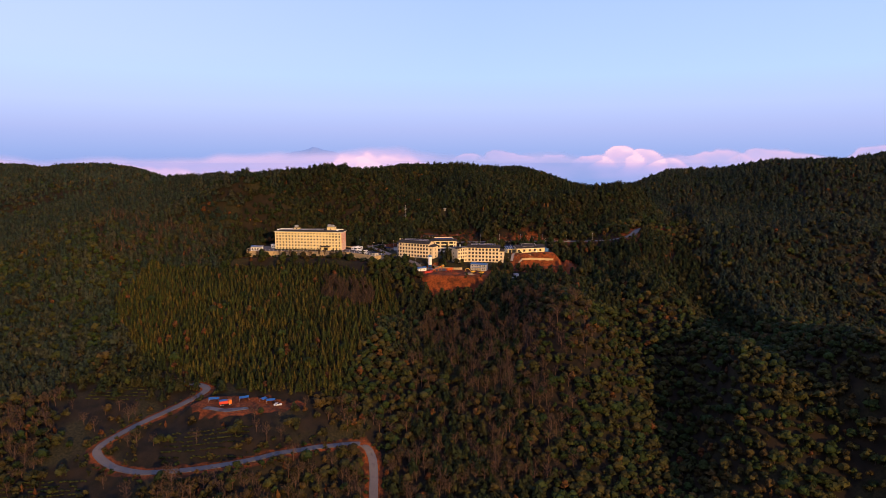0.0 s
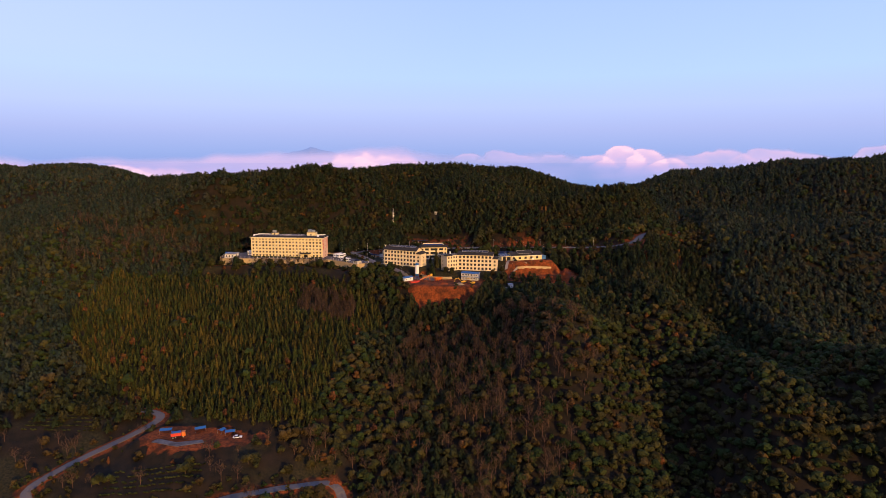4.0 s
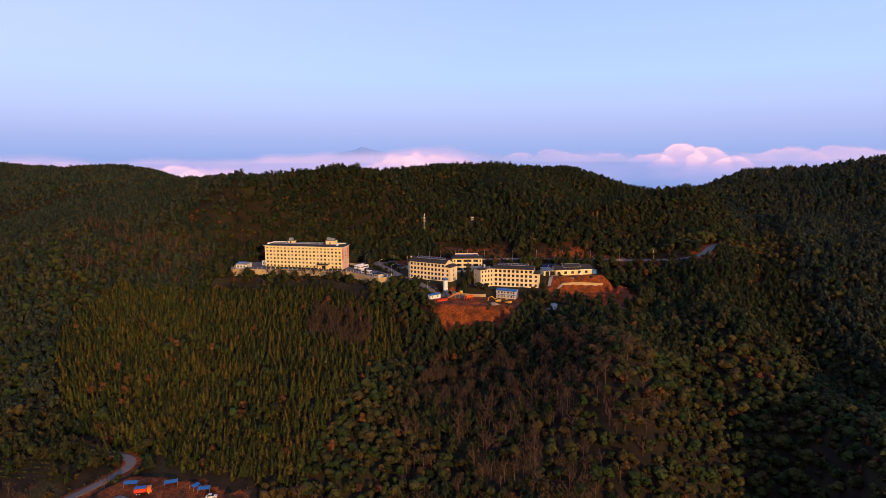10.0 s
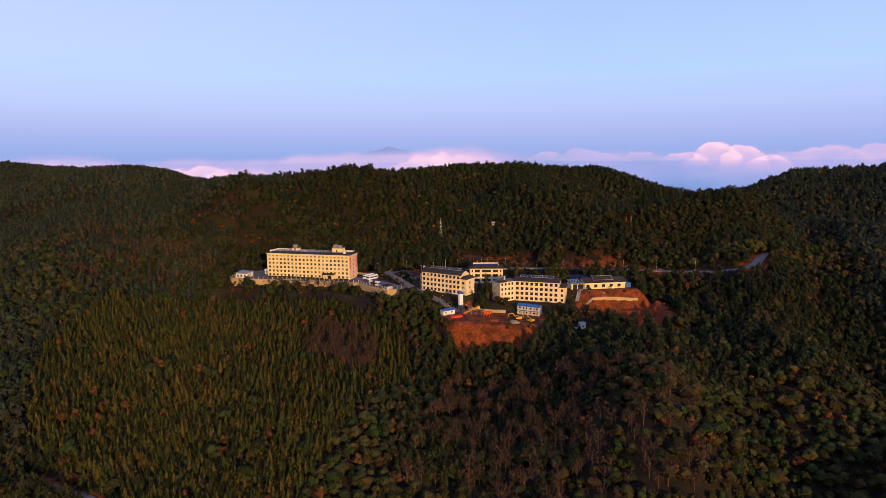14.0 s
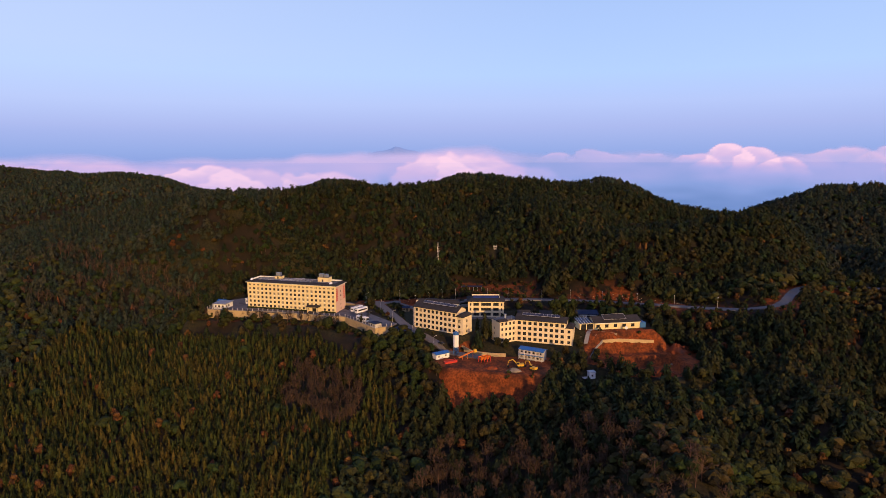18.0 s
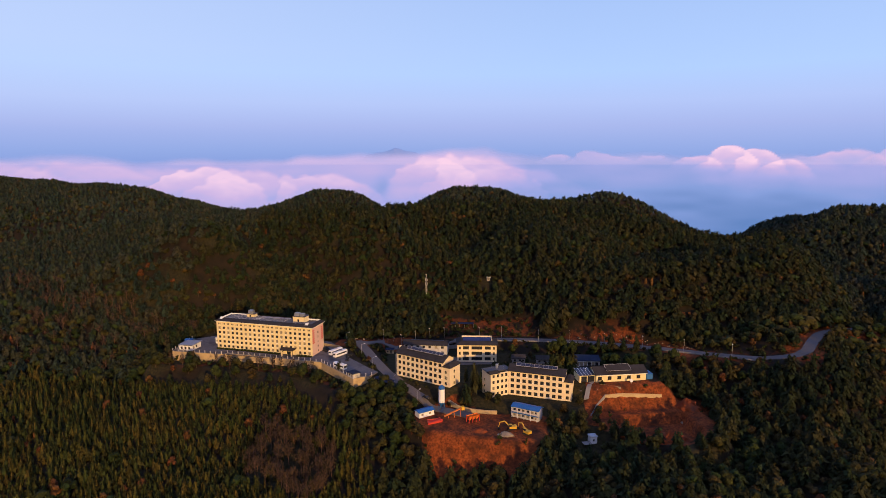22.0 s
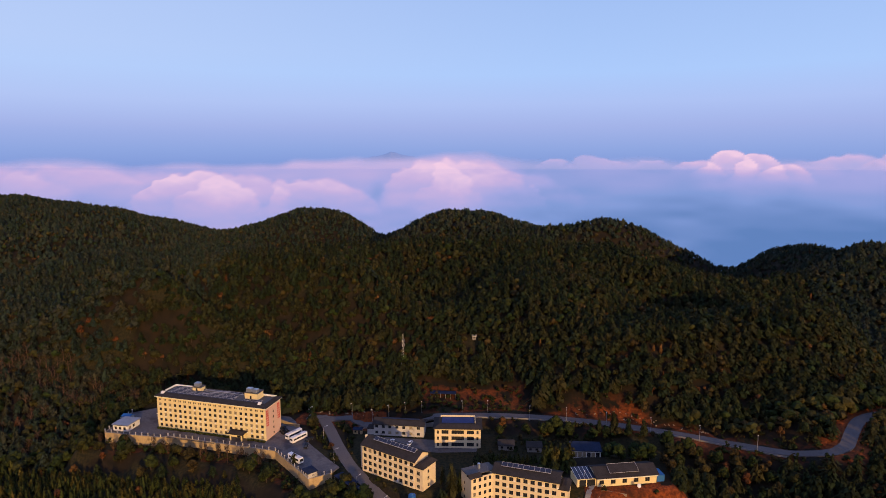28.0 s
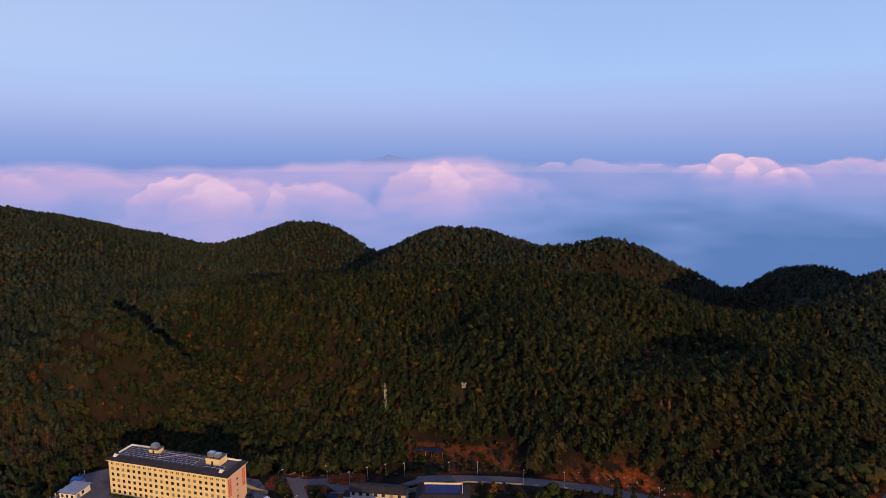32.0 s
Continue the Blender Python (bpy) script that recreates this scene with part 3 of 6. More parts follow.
def window(parent, x, z, w, h, turn=None, dark=0.6, bars=1):
    """A framed window set into a hole: frame, and a pane under it."""
    key = (round(w, 2), round(h, 2), bars)
    if key not in WINDOW_MESHES:
        t = 0.07
        step = (w - t) / (bars + 1)
        bm = wall_bm(w, h, [(t + i * step, t, i * step + step, h - t) for i in range(bars + 1)], 0.08)
        bmesh.ops.remove_doubles(bm, verts=bm.verts, dist=0.001)
        bmesh.ops.translate(bm, verts=bm.verts, vec=(0, 0.10, 0))
        pm = bmesh.new()
        box(pm, t, 0.13, t, w - t, 0.15, h - t)
        pc = bmesh.new()
        box(pc, t, 0.13, t, w - t, 0.15, h - t)
        WINDOW_MESHES[key] = mesh_of("window", bm, M_SASH), mesh_of("pane", pm, M_GLASS), mesh_of("pane", pc, M_CURTAIN)
    fr, dk, cu = WINDOW_MESHES[key]
    m = (turn or Matrix()) @ Matrix.Translation((x, 0, z))
    ob = child("window", fr, parent, m)
    child("pane", dk if PICK.random() < dark else cu, ob)
    return ob


AC = bmesh.new()
box(AC, 0, -0.34, 0, 0.8, -0.02, 0.5)
AC = mesh_of("air_conditioner", AC, M_WHITE)


def walls(root, length, depth, height, mat, front, left=(), right=(), side_mat=None, dark=0.6, z=0.0, bars=1):
    """Four walls with their windows; front looks along -y, left along -x, right along +x."""
    sides = (("wall_front", pose(0, 0, z), length, front, mat), ("wall_right", pose(length, 0, z, 0, 0, 90), depth, right, side_mat or mat),
             ("wall_back", pose(length, depth, z, 0, 0, 180), length, (), mat), ("wall_left", pose(0, depth, z, 0, 0, 270), depth, left, side_mat or mat))
    for i, (word, m, ln, holes, mt) in enumerate(sides):
        cut = 0.0 if i % 2 == 0 else 0.25
        hs = [(a - cut, b, c - cut, d) for a, b, c, d in holes]
        w = part("wall", wall_bm(ln - 2 * cut, height, hs), mt, root, "", m @ Matrix.Translation((cut, 0, 0)))
        for a, b, c, d in hs:
            window(w, a, b, c - a, d - b, dark=dark, bars=bars)


def gable_roof(root, x0, x1, y0, y1, z, rise, over=0.7, mat=None, ends=None):
    """A pitched roof with its ridge along x, and gable walls under it."""
    mid = (y0 + y1) / 2
    k = rise / (mid - y0)
    bm = bmesh.new()
    t = 0.22
    prism(bm, [(y0 - over, z - k * over), (mid, z + rise), (mid, z + rise + t), (y0 - over, z - k * over + t)], x0 - over, x1 + over)
    prism(bm, [(y1 + over, z - k * over), (y1 + over, z - k * over + t), (mid + 0.002, z + rise + t), (mid + 0.002, z + rise)], x0 - over, x1 + over)
    roof = part("roof", bm, mat or M_TILE, root)
    if ends:
        for x in (x0, x1 - 0.25):
            bm = bmesh.new()
            prism(bm, [(y0 + 0.05, z), (y1 - 0.05, z), (mid, z + rise - 0.05)], x + 0.01, x + 0.24)
            part("gable", bm, ends, root)
    return roof


def hip_roof(root, x0, x1, y0, y1, z, rise, over=0.7, mat=None, flat=0.0):
    """A hipped roof; flat: half-depth of a level top."""
    bm = bmesh.new()
    in_ = (y1 - y0) / 2 - flat
    lo = [(x0 - over, y0 - over), (x1 + over, y0 - over), (x1 + over, y1 + over), (x0 - over, y1 + over)]
    hi = [(x0 + in_, y0 + in_ - 0.01), (x1 - in_, y0 + in_ - 0.01), (x1 - in_, y1 - in_ + 0.01), (x0 + in_, y1 - in_ + 0.01)]
    rings = [[bm.verts.new((*p, zz)) for p in pts] for pts, zz in ((lo, z - 0.25), (lo, z), (hi, z + rise))]
    for a, b in zip(rings, rings[1:]):
        for i in range(4):
            bm.faces.new((a[i], a[(i + 1) % 4], b[(i + 1) % 4], b[i]))
    bm.faces.new(rings[0][::-1])
    bm.faces.new(rings[2])
    return part("roof", bm, mat or M_TILE, root)


SOLAR = {}
for deep in (1.2, 2.0):
    SOLAR[deep] = bmesh.new()
    box(SOLAR[deep], 0, 0, 0, 2.2, deep, 0.08)
    SOLAR[deep] = mesh_of("solar_panel", SOLAR[deep], M_SOLAR)


def solar_row(root, x, y, z, n, tilt=28, gap=2.35, deep=1.2):
    """A row of tilted panels on a rack with pale rails."""
    bm = bmesh.new()
    s, c = math.sin(radians(tilt)), math.cos(radians(tilt))
    for i in range(n + 1):
        xx = x + i * gap - 0.07
        tube(bm, (xx, y + deep * c, z - 0.8), (xx, y + deep * c, z + deep * s), 0.05, 0.05, 4)
        tube(bm, (xx, y, z + 0.06), (xx, y + deep * c, z + deep * s + 0.06), 0.06, 0.06, 4)
    for k in (0.0, deep + 0.03):
        box(bm, x - 0.15, y + k * c - 0.07, z + k * s - 0.02, x + n * gap, y + k * c + 0.05, z + k * s + 0.12)
    rack = part("panel_rack", bm, M_GREYED, root, "pale panel rails")
    for i in range(n):
        child("solar_panel", SOLAR[deep], rack, pose(x + i * gap, y, z, tilt))


# ---- cloud sea and far mountain ----
def glow(name, stops, attr="tone", cover=""):
    """Far cloud or peak that glows by itself: sunlit pink and haze blue are put into an emission that follows attr,
    with soft mottling; a faint part is lit by the sun.
    """
    m = bpy.data.materials.new(name)
    m.use_nodes = True
    n, l = m.node_tree.nodes, m.node_tree.links
    n.clear()
    out, add, em, df = n.new("ShaderNodeOutputMaterial"), n.new("ShaderNodeAddShader"), n.new("ShaderNodeEmission"), n.new("ShaderNodeBsdfDiffuse")
    a, tc, nz = n.new("ShaderNodeAttribute"), n.new("ShaderNodeTexCoord"), n.new("ShaderNodeTexNoise")
    a.attribute_name = attr
    nz.inputs["Scale"].default_value, nz.inputs["Detail"].default_value = 0.0024, 6
    k, ramp = n.new("ShaderNodeMath"), n.new("ShaderNodeValToRGB")
    k.operation = "MULTIPLY_ADD"
    k.inputs[1].default_value = 0.10
    sub = n.new("ShaderNodeMath")
    sub.operation = "SUBTRACT"
    sub.inputs[1].default_value = 0.05
    l.new(tc.outputs["Object"], nz.inputs["Vector"])
    l.new(nz.outputs[0], k.inputs[0])
    l.new(a.outputs["Fac"], k.inputs[2])
    l.new(k.outputs[0], sub.inputs[0])
    l.new(sub.outputs[0], ramp.inputs[0])
    e = ramp.color_ramp.elements
    for i, (s, c) in enumerate(stops):
        q = e[i] if i < 2 else e.new(s)
        q.position, q.color = s, (*c, 1)
    l.new(ramp.outputs[0], em.inputs[0])
    df.inputs[0].default_value = (0.09, 0.08, 0.10, 1)
    l.new(em.outputs[0], add.inputs[0])
    l.new(df.outputs[0], add.inputs[1])
    last = add
    if cover:
        c, last, clear = n.new("ShaderNodeAttribute"), n.new("ShaderNodeMixShader"), n.new("ShaderNodeBsdfTransparent")
        c.attribute_name = cover
        l.new(c.outputs["Fac"], last.inputs[0])
        l.new(clear.outputs[0], last.inputs[1])
        l.new(add.outputs[0], last.inputs[2])
    l.new(last.outputs[0], out.inputs[0])
    return m


BANKS = [  # bearing and half-width, top and depth in degrees, strength, softness of the rim
    (-31.0, 4.6, -1.0, 3.6, 0.62, 0.5), (-26.5, 4.2, -1.5, 3.2, 0.46, 0.7), (-20.0, 4.4, -2.0, 3.0, 0.48, 0.6), (-9.5, 4.3, -0.5, 3.6, 0.46, 0.6), (-5.0, 4.5, -0.35, 3.6, 0.50, 0.7),
    (-2.0, 5.5, -1.2, 3.4, 0.26, 0.9), (-39.0, 3.4, -0.55, 2.0, 0.36, 0.6), (-45.0, 5.0, -0.8, 2.4, 0.34, 0.8), (-33.5, 3.4, -0.9, 1.6, 0.22, 0.8),
    (14.2, 1.6, -0.2, 1.1, 0.55, 0.22), (16.6, 1.9, 0.55, 1.9, 0.85, 0.20), (18.8, 1.8, 0.25, 1.9, 0.80, 0.22), (20.8, 1.6, -0.5, 1.3, 0.62, 0.25),
    (24.5, 3.2, 0.35, 1.5, 0.52, 0.35), (30.0, 3.6, 0.25, 1.5, 0.48, 0.4), (37.0, 4.5, 0.2, 1.4, 0.45, 0.4), (10.5, 1.4, -0.25, 0.7, 0.34, 0.25), (6.0, 2.6, -0.15, 0.8, 0.26, 0.3), (1.8, 1.6, -0.1, 0.7, 0.40, 0.25)]


def smooth(a, b, v):
    k = np.clip((v - a) / (b - a), 0, 1)
    return k * k * (3 - 2 * k)


def cloud_pattern(az, el):
    """Glow and cover of the cloud sea by bearing and height angle: soft billows over a blue deck."""
    rough = value_noise(az, el * 1.3, 2.6) * 0.5 + value_noise(az + 7, el * 1.4, 1.1) * 0.28 + value_noise(az, el * 1.4 + 3, 0.5) * 0.15
    top = -0.75 + 0.35 * value_noise(az, az * 0, 5.0) + 0.15 * value_noise(az + 3, az * 0, 1.7) + 0.5 * smooth(-16, -7, az) * smooth(4, -4, az)
    cover = smooth(0.55, -0.25, el - top)
    west = smooth(6, -14, az)
    tone = 0.19 + 0.18 * west + 0.16 * smooth(-5.5, -0.8, el) - 0.16 * smooth(-4.0, -8.5, el) * (1 - west) - 0.10 * smooth(8, 24, az) * smooth(-3.0, -6.0, el) + 0.08 * value_noise(az, el * 3.2, 7.0) + 0.05 * value_noise(az + 5, el * 4, 2.6)
    for a, w, t, d, gain, soft in BANKS:
        u = (az - a) / w + 0.50 * rough
        rim = t - d * 0.55 * np.abs(u) ** 2.6 + (0.42 * w ** 0.4) * rough
        over = rim - el
        body = smooth(-0.15 * soft, soft, over) * np.exp(-np.maximum(over, 0) / (0.55 * d)) * np.exp(-np.abs(u) ** 4)
        lit = 0.75 + 0.45 * value_noise(az * 1.2 + el, el * 2.0, 0.9) + 0.3 * value_noise(az, el * 1.5, 0.42)
        tone = tone + gain * body * (0.75 + 0.25 * lit)
        cover = np.maximum(cover, smooth(-0.15 * soft, 0.6 * soft, over) * np.exp(-np.abs(u) ** 6))
    tone = tone - 0.30 * np.exp(-((az + 14.6 - 0.3 * (el + 3.5)) / 0.7) ** 2 - ((el + 3.4) / 0.9) ** 2) * (0.7 + 0.6 * rough)
    return np.clip(tone, 0, 1), cover


SEA_EYE = (38.0, 326.0, 226.0)
cy = np.concatenate([np.arange(1450, 2600, 50.0), np.arange(2600, 4400, 30.0)])
cz = -230 + 371 * (cy - 1500) / 2900
cy, cz = np.concatenate([cy, 4400.0 + np.arange(46)]), np.concatenate([cz, 143 + np.arange(46) * 3.7])
side = np.linspace(-1.12, 0.98, 560)
CX, CY = np.meshgrid(side, cy)
CX, CZ = CX * CY, np.repeat(cz[:, None], len(side), 1)
AZ = np.degrees(np.arctan2(CX - SEA_EYE[0], CY - SEA_EYE[1]))
EL = np.degrees(np.arctan2(CZ - SEA_EYE[2], np.hypot(CX - SEA_EYE[0], CY - SEA_EYE[1])))
pink, cover = cloud_pattern(AZ, EL)
CZ = CZ + 14 * np.clip(pink - 0.3, 0, 1) * smooth(4395, 4100, CY)
# sunlit pink tops and blue shaded deck are painted as emission
M_CLOUD = glow("cloud", [(0.0, (0.07, 0.19, 0.44)), (0.22, (0.19, 0.30, 0.61)), (0.45, (0.34, 0.36, 0.68)), (0.70, (0.56, 0.42, 0.68)), (1.0, (0.82, 0.56, 0.72))], cover="cover")
clouds = mesh_from("cloud_sea", np.stack([CX.ravel(), CY.ravel(), CZ.ravel()], 1), grid_faces(len(side), len(cy)), [M_CLOUD], tone=pink.ravel(), smooth=True)
clouds.data.attributes.new("cover", "FLOAT", "POINT").data.foreach_set("value", cover.ravel().astype(np.float32))
tagged(clouds, "pink and lavender sea of clouds below the sky", "clouds", kind="structure")

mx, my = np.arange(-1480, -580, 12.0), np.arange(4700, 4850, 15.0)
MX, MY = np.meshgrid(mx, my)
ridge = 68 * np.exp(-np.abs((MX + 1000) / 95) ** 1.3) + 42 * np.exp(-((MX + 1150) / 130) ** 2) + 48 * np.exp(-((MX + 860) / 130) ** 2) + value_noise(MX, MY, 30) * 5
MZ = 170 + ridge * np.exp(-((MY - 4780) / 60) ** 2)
# haze over the peak is put into its glowing colour, paler at the foot
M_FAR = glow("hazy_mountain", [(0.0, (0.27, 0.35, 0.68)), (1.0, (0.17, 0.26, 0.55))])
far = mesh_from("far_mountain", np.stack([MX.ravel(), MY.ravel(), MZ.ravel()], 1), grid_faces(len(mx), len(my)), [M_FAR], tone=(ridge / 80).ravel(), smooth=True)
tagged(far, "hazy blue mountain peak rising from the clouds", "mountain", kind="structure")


# ---- trees ----
def kites(rs, centre, normal, size, droop=0.0):
    """Leaf sprays: a kite of two triangles at each centre, turned mostly along its normal."""
    n = len(centre)
    nrm = normal + rs.randn(n, 3) * 0.35
    nrm /= np.linalg.norm(nrm, axis=1, keepdims=True)
    t = np.cross(nrm, rs.randn(n, 3))
    t /= np.linalg.norm(t, axis=1, keepdims=True) + 1e-6
    b = np.cross(nrm, t)
    s = (np.asarray(size) * (0.7 + 0.6 * rs.rand(n)))[:, None]
    v = np.stack([centre - t * s * 0.5, centre + b * s * 0.42 + nrm * s * 0.12, centre + t * s * 0.75 - np.array([0, 0, droop]) * s, centre - b * s * 0.42 + nrm * s * 0.12], 1)
    base = 4 * np.arange(n)[:, None]
    return v.reshape(-1, 3), np.concatenate([base + [0, 1, 2], base + [0, 2, 3]])


def join(parts):
    vs, fs, ms, k = [], [], [], 0
    for v, f, m in parts:
        vs.append(np.asarray(v, float))
        fs.append(np.asarray(f, int) + k)
        ms.append(np.full(len(f), m))
        k += len(v)
    return np.concatenate(vs), np.concatenate(fs), np.concatenate(ms)


def stick(a, b, ra, rb, sides=4):
    """A tapered limb from a to b."""
    a, b = np.array(a, float), np.array(b, float)
    d = (b - a) / np.linalg.norm(b - a)
    u = np.cross(d, (0.3, 0.9, 0.2))
    u /= np.linalg.norm(u)
    w = np.cross(d, u)
    ang = np.arange(sides) * 2 * math.pi / sides
    ring = np.cos(ang)[:, None] * u + np.sin(ang)[:, None] * w
    v = np.concatenate([a + ring * ra, b + ring * rb])
    i = np.arange(sides)
    j = (i + 1) % sides
    return v, np.concatenate([np.stack([i, j, j + sides], 1), np.stack([i, j + sides, i + sides], 1)])


PHI = (1 + 5 ** 0.5) / 2
ICO_V = np.array([(-1, PHI, 0), (1, PHI, 0), (-1, -PHI, 0), (1, -PHI, 0), (0, -1, PHI), (0, 1, PHI), (0, -1, -PHI), (0, 1, -PHI), (PHI, 0, -1), (PHI, 0, 1), (-PHI, 0, -1), (-PHI, 0, 1)]) / 1.902
ICO_F = np.array([(0, 11, 5), (0, 5, 1), (0, 1, 7), (0, 7, 10), (0, 10, 11), (1, 5, 9), (5, 11, 4), (11, 10, 2), (10, 7, 6), (7, 1, 8), (3, 9, 4), (3, 4, 2), (3, 2, 6), (3, 6, 8), (3, 8, 9), (4, 9, 5), (2, 4, 11), (6, 2, 10), (8, 6, 7), (9, 8, 1)])
OCTA_V = np.array([(1, 0, 0), (-1, 0, 0), (0, 1, 0), (0, -1, 0), (0, 0, 1), (0, 0, -1)], float)
OCTA_F = np.array([(0, 2, 4), (2, 1, 4), (1, 3, 4), (3, 0, 4), (2, 0, 5), (1, 2, 5), (3, 1, 5), (0, 3, 5)])


def broadleaf(seed, h=9.0, r=3.4, lobes=6, leaves=54, leaf=1.7, limbs=0, full=True):
    """Round-headed tree: trunk, several leafy lobes with gaps between them and loose sprays. Materials: 0 leaves, 1 bark."""
    rs = np.random.RandomState(seed)
    bark, crown = [], []
    if full:
        bark.append((*stick((0, 0, -0.8), (rs.randn() * 0.3, rs.randn() * 0.3, h * 0.6), 0.2, 0.1, 4), 1))
    per = max(1, leaves // lobes)
    for i in range(lobes):
        sv, sf = (ICO_V, ICO_F) if full and (lobes > 4 or i % 2 == 0) else (OCTA_V, OCTA_F)
        a = i * 2.4 + rs.rand()
        q = 0.60 * r * math.sqrt((i + 0.3) / lobes)
        c = np.array([math.cos(a) * q, math.sin(a) * q, h * (0.72 - 0.44 * (i / lobes)) + rs.randn() * 0.35])
        s = np.array([1, 1, 0.9]) * r * (0.46 + 0.22 * rs.rand())
        crown.append((sv * s * (0.74 + 0.46 * rs.rand(len(sv), 1)) + c, sf, 0))
        d = rs.randn(per, 3)
        d[:, 2] = d[:, 2] * 0.8 + 0.25
        d /= np.linalg.norm(d, axis=1, keepdims=True)
        crown.append((*kites(rs, c + d * s * (0.85 + 0.25 * rs.rand(per, 1)), d, np.full(per, leaf)), 0))
        if i < limbs:
            bark.append((*stick((0, 0, h * (0.3 + 0.04 * i)), c, 0.11, 0.04), 1))
    return bark, crown


def conifer(seed, h=8.0, r=1.7, foot=0.08, leaves=40, leaf=1.25, shape=0.85, droop=0.5, rough=0.2, sides=7, rings=4, trunk=True):
    """Pointed tree: trunk, an uneven tapering body of needles and drooping sprays."""
    rs = np.random.RandomState(seed)
    bark = [(*stick((0, 0, -0.8), (0, 0, h * 0.8), 0.17, 0.05, 3), 1)] if trunk else []
    prof = lambda q: np.clip((1 - (q - foot) / (1 - foot)), 0, 1) ** shape * np.clip((q - foot) / 0.10 + 0.45, 0, 1)
    k = foot + (1 - foot) * (1 - np.sqrt(1 - np.linspace(0.02, 0.95, leaves)))
    a = np.arange(leaves) * 2.39996 + rs.rand(leaves) * 0.9
    rad = r * prof(k) * (1 + rough * rs.randn(leaves))
    c = np.stack([np.cos(a) * rad * 0.85, np.sin(a) * rad * 0.85, k * h], 1)
    nrm = np.stack([np.cos(a) * 0.75, np.sin(a) * 0.75, np.full(leaves, 0.65)], 1)
    crown = [(*kites(rs, c, nrm, leaf * (0.5 + 0.6 * prof(k)), droop * 0.4), 0)]
    ang = np.arange(sides) * 2 * math.pi / sides
    core = []
    for t in range(rings):
        q = foot + (0.86 - foot) * t / (rings - 0.6)
        w = (r * 0.9 * prof(q) * (1 + 0.22 * rs.randn(sides)))[:, None]
        core.append(np.stack([np.cos(ang + t * 0.4), np.sin(ang + t * 0.4), np.zeros(sides)], 1) * w + np.stack([np.zeros(sides), np.zeros(sides), q * h + rs.randn(sides) * 0.03 * h], 1))
    v = np.concatenate(core + [np.array([[0, 0, h]])])
    i = np.arange(sides)
    j = (i + 1) % sides
    f = []
    for t in range(rings - 1):
        o = sides * t
        f += [np.stack([i + o, j + o, j + o + sides], 1), np.stack([i + o, j + o + sides, i + o + sides], 1)]
    f.append(np.stack([i + sides * (rings - 1), j + sides * (rings - 1), np.full(sides, sides * rings)], 1))
    crown.append((v, np.concatenate(f), 0))
    return bark, crown


def whorled(seed, h=9.0, r=2.4, foot=0.12, sprays=18, sides=5, shape=0.75, trunk=True, core=0.6):
    """Needle tree: a thin ragged body and whorls of separate boughs that slope outward, narrowing to a leader."""
    rs = np.random.RandomState(seed)
    lean = rs.randn(2) * 0.03 * h
    bark = [(*stick((0, 0, -0.8), (lean[0] * 0.6, lean[1] * 0.6, h * 0.6), 0.15, 0.07, 3), 1)] if trunk else []
    prof = lambda q: np.clip(1.06 - (q - foot) / (1 - foot), 0.06, 1) ** shape * np.clip((q - foot) / 0.16 + 0.55, 0, 1)
    k = foot + (0.97 - foot) * (1 - np.sqrt(1 - np.linspace(0.03, 0.985, sprays)))
    a = np.arange(sprays) * 2.39996 + rs.randn(sprays) * 0.45
    rad = r * prof(k) * (1 + 0.26 * rs.randn(sprays)) + 0.12 * r
    out = np.stack([np.cos(a), np.sin(a)], 1)
    flank = np.stack([-np.sin(a), np.cos(a)], 1)
    wide = (rad * (0.21 + 0.16 * rs.rand(sprays)) + 0.10)[:, None]
    z, drop = k * h, (0.5 + 0.8 * rs.rand(sprays)) * (0.42 * h / sprays ** 0.5 + 0.30 * rad)
    mid, twist = lean * k[:, None], rs.randn(sprays) * 0.25
    at3 = lambda p, zz: np.concatenate([p, zz[:, None]], 1)
    v = np.stack([at3(mid + out * rad[:, None] * 0.55 + flank * wide, z + drop * (0.6 + twist)), at3(mid + out * rad[:, None] * 1.12, z - drop * 0.5),
                  at3(mid + out * rad[:, None] * 0.55 - flank * wide, z + drop * (0.6 - twist))], 1).reshape(-1, 3)
    crown = [(v, np.arange(3 * sprays).reshape(-1, 3), 0)]
    ang = np.arange(sides) * 2 * math.pi / sides + rs.rand()
    rings = []
    for q in (foot + 0.02, foot + 0.34 * (1 - foot)):
        w = (r * core * prof(q) * (1 + 0.2 * rs.randn(sides)))[:, None]
        rings.append(np.concatenate([np.stack([np.cos(ang), np.sin(ang)], 1) * w + lean * q, np.full((sides, 1), q * h) + rs.randn(sides, 1) * 0.03 * h], 1))
    v = np.concatenate(rings + [np.array([[lean[0], lean[1], h * 0.93]])])
    i = np.arange(sides)
    j = (i + 1) % sides
    crown.append((v, np.concatenate([np.stack([i, j, j + sides], 1), np.stack([i, j + sides, i + sides], 1), np.stack([i + sides, j + sides, np.full(sides, 2 * sides)], 1)]), 0))
    return bark, crown


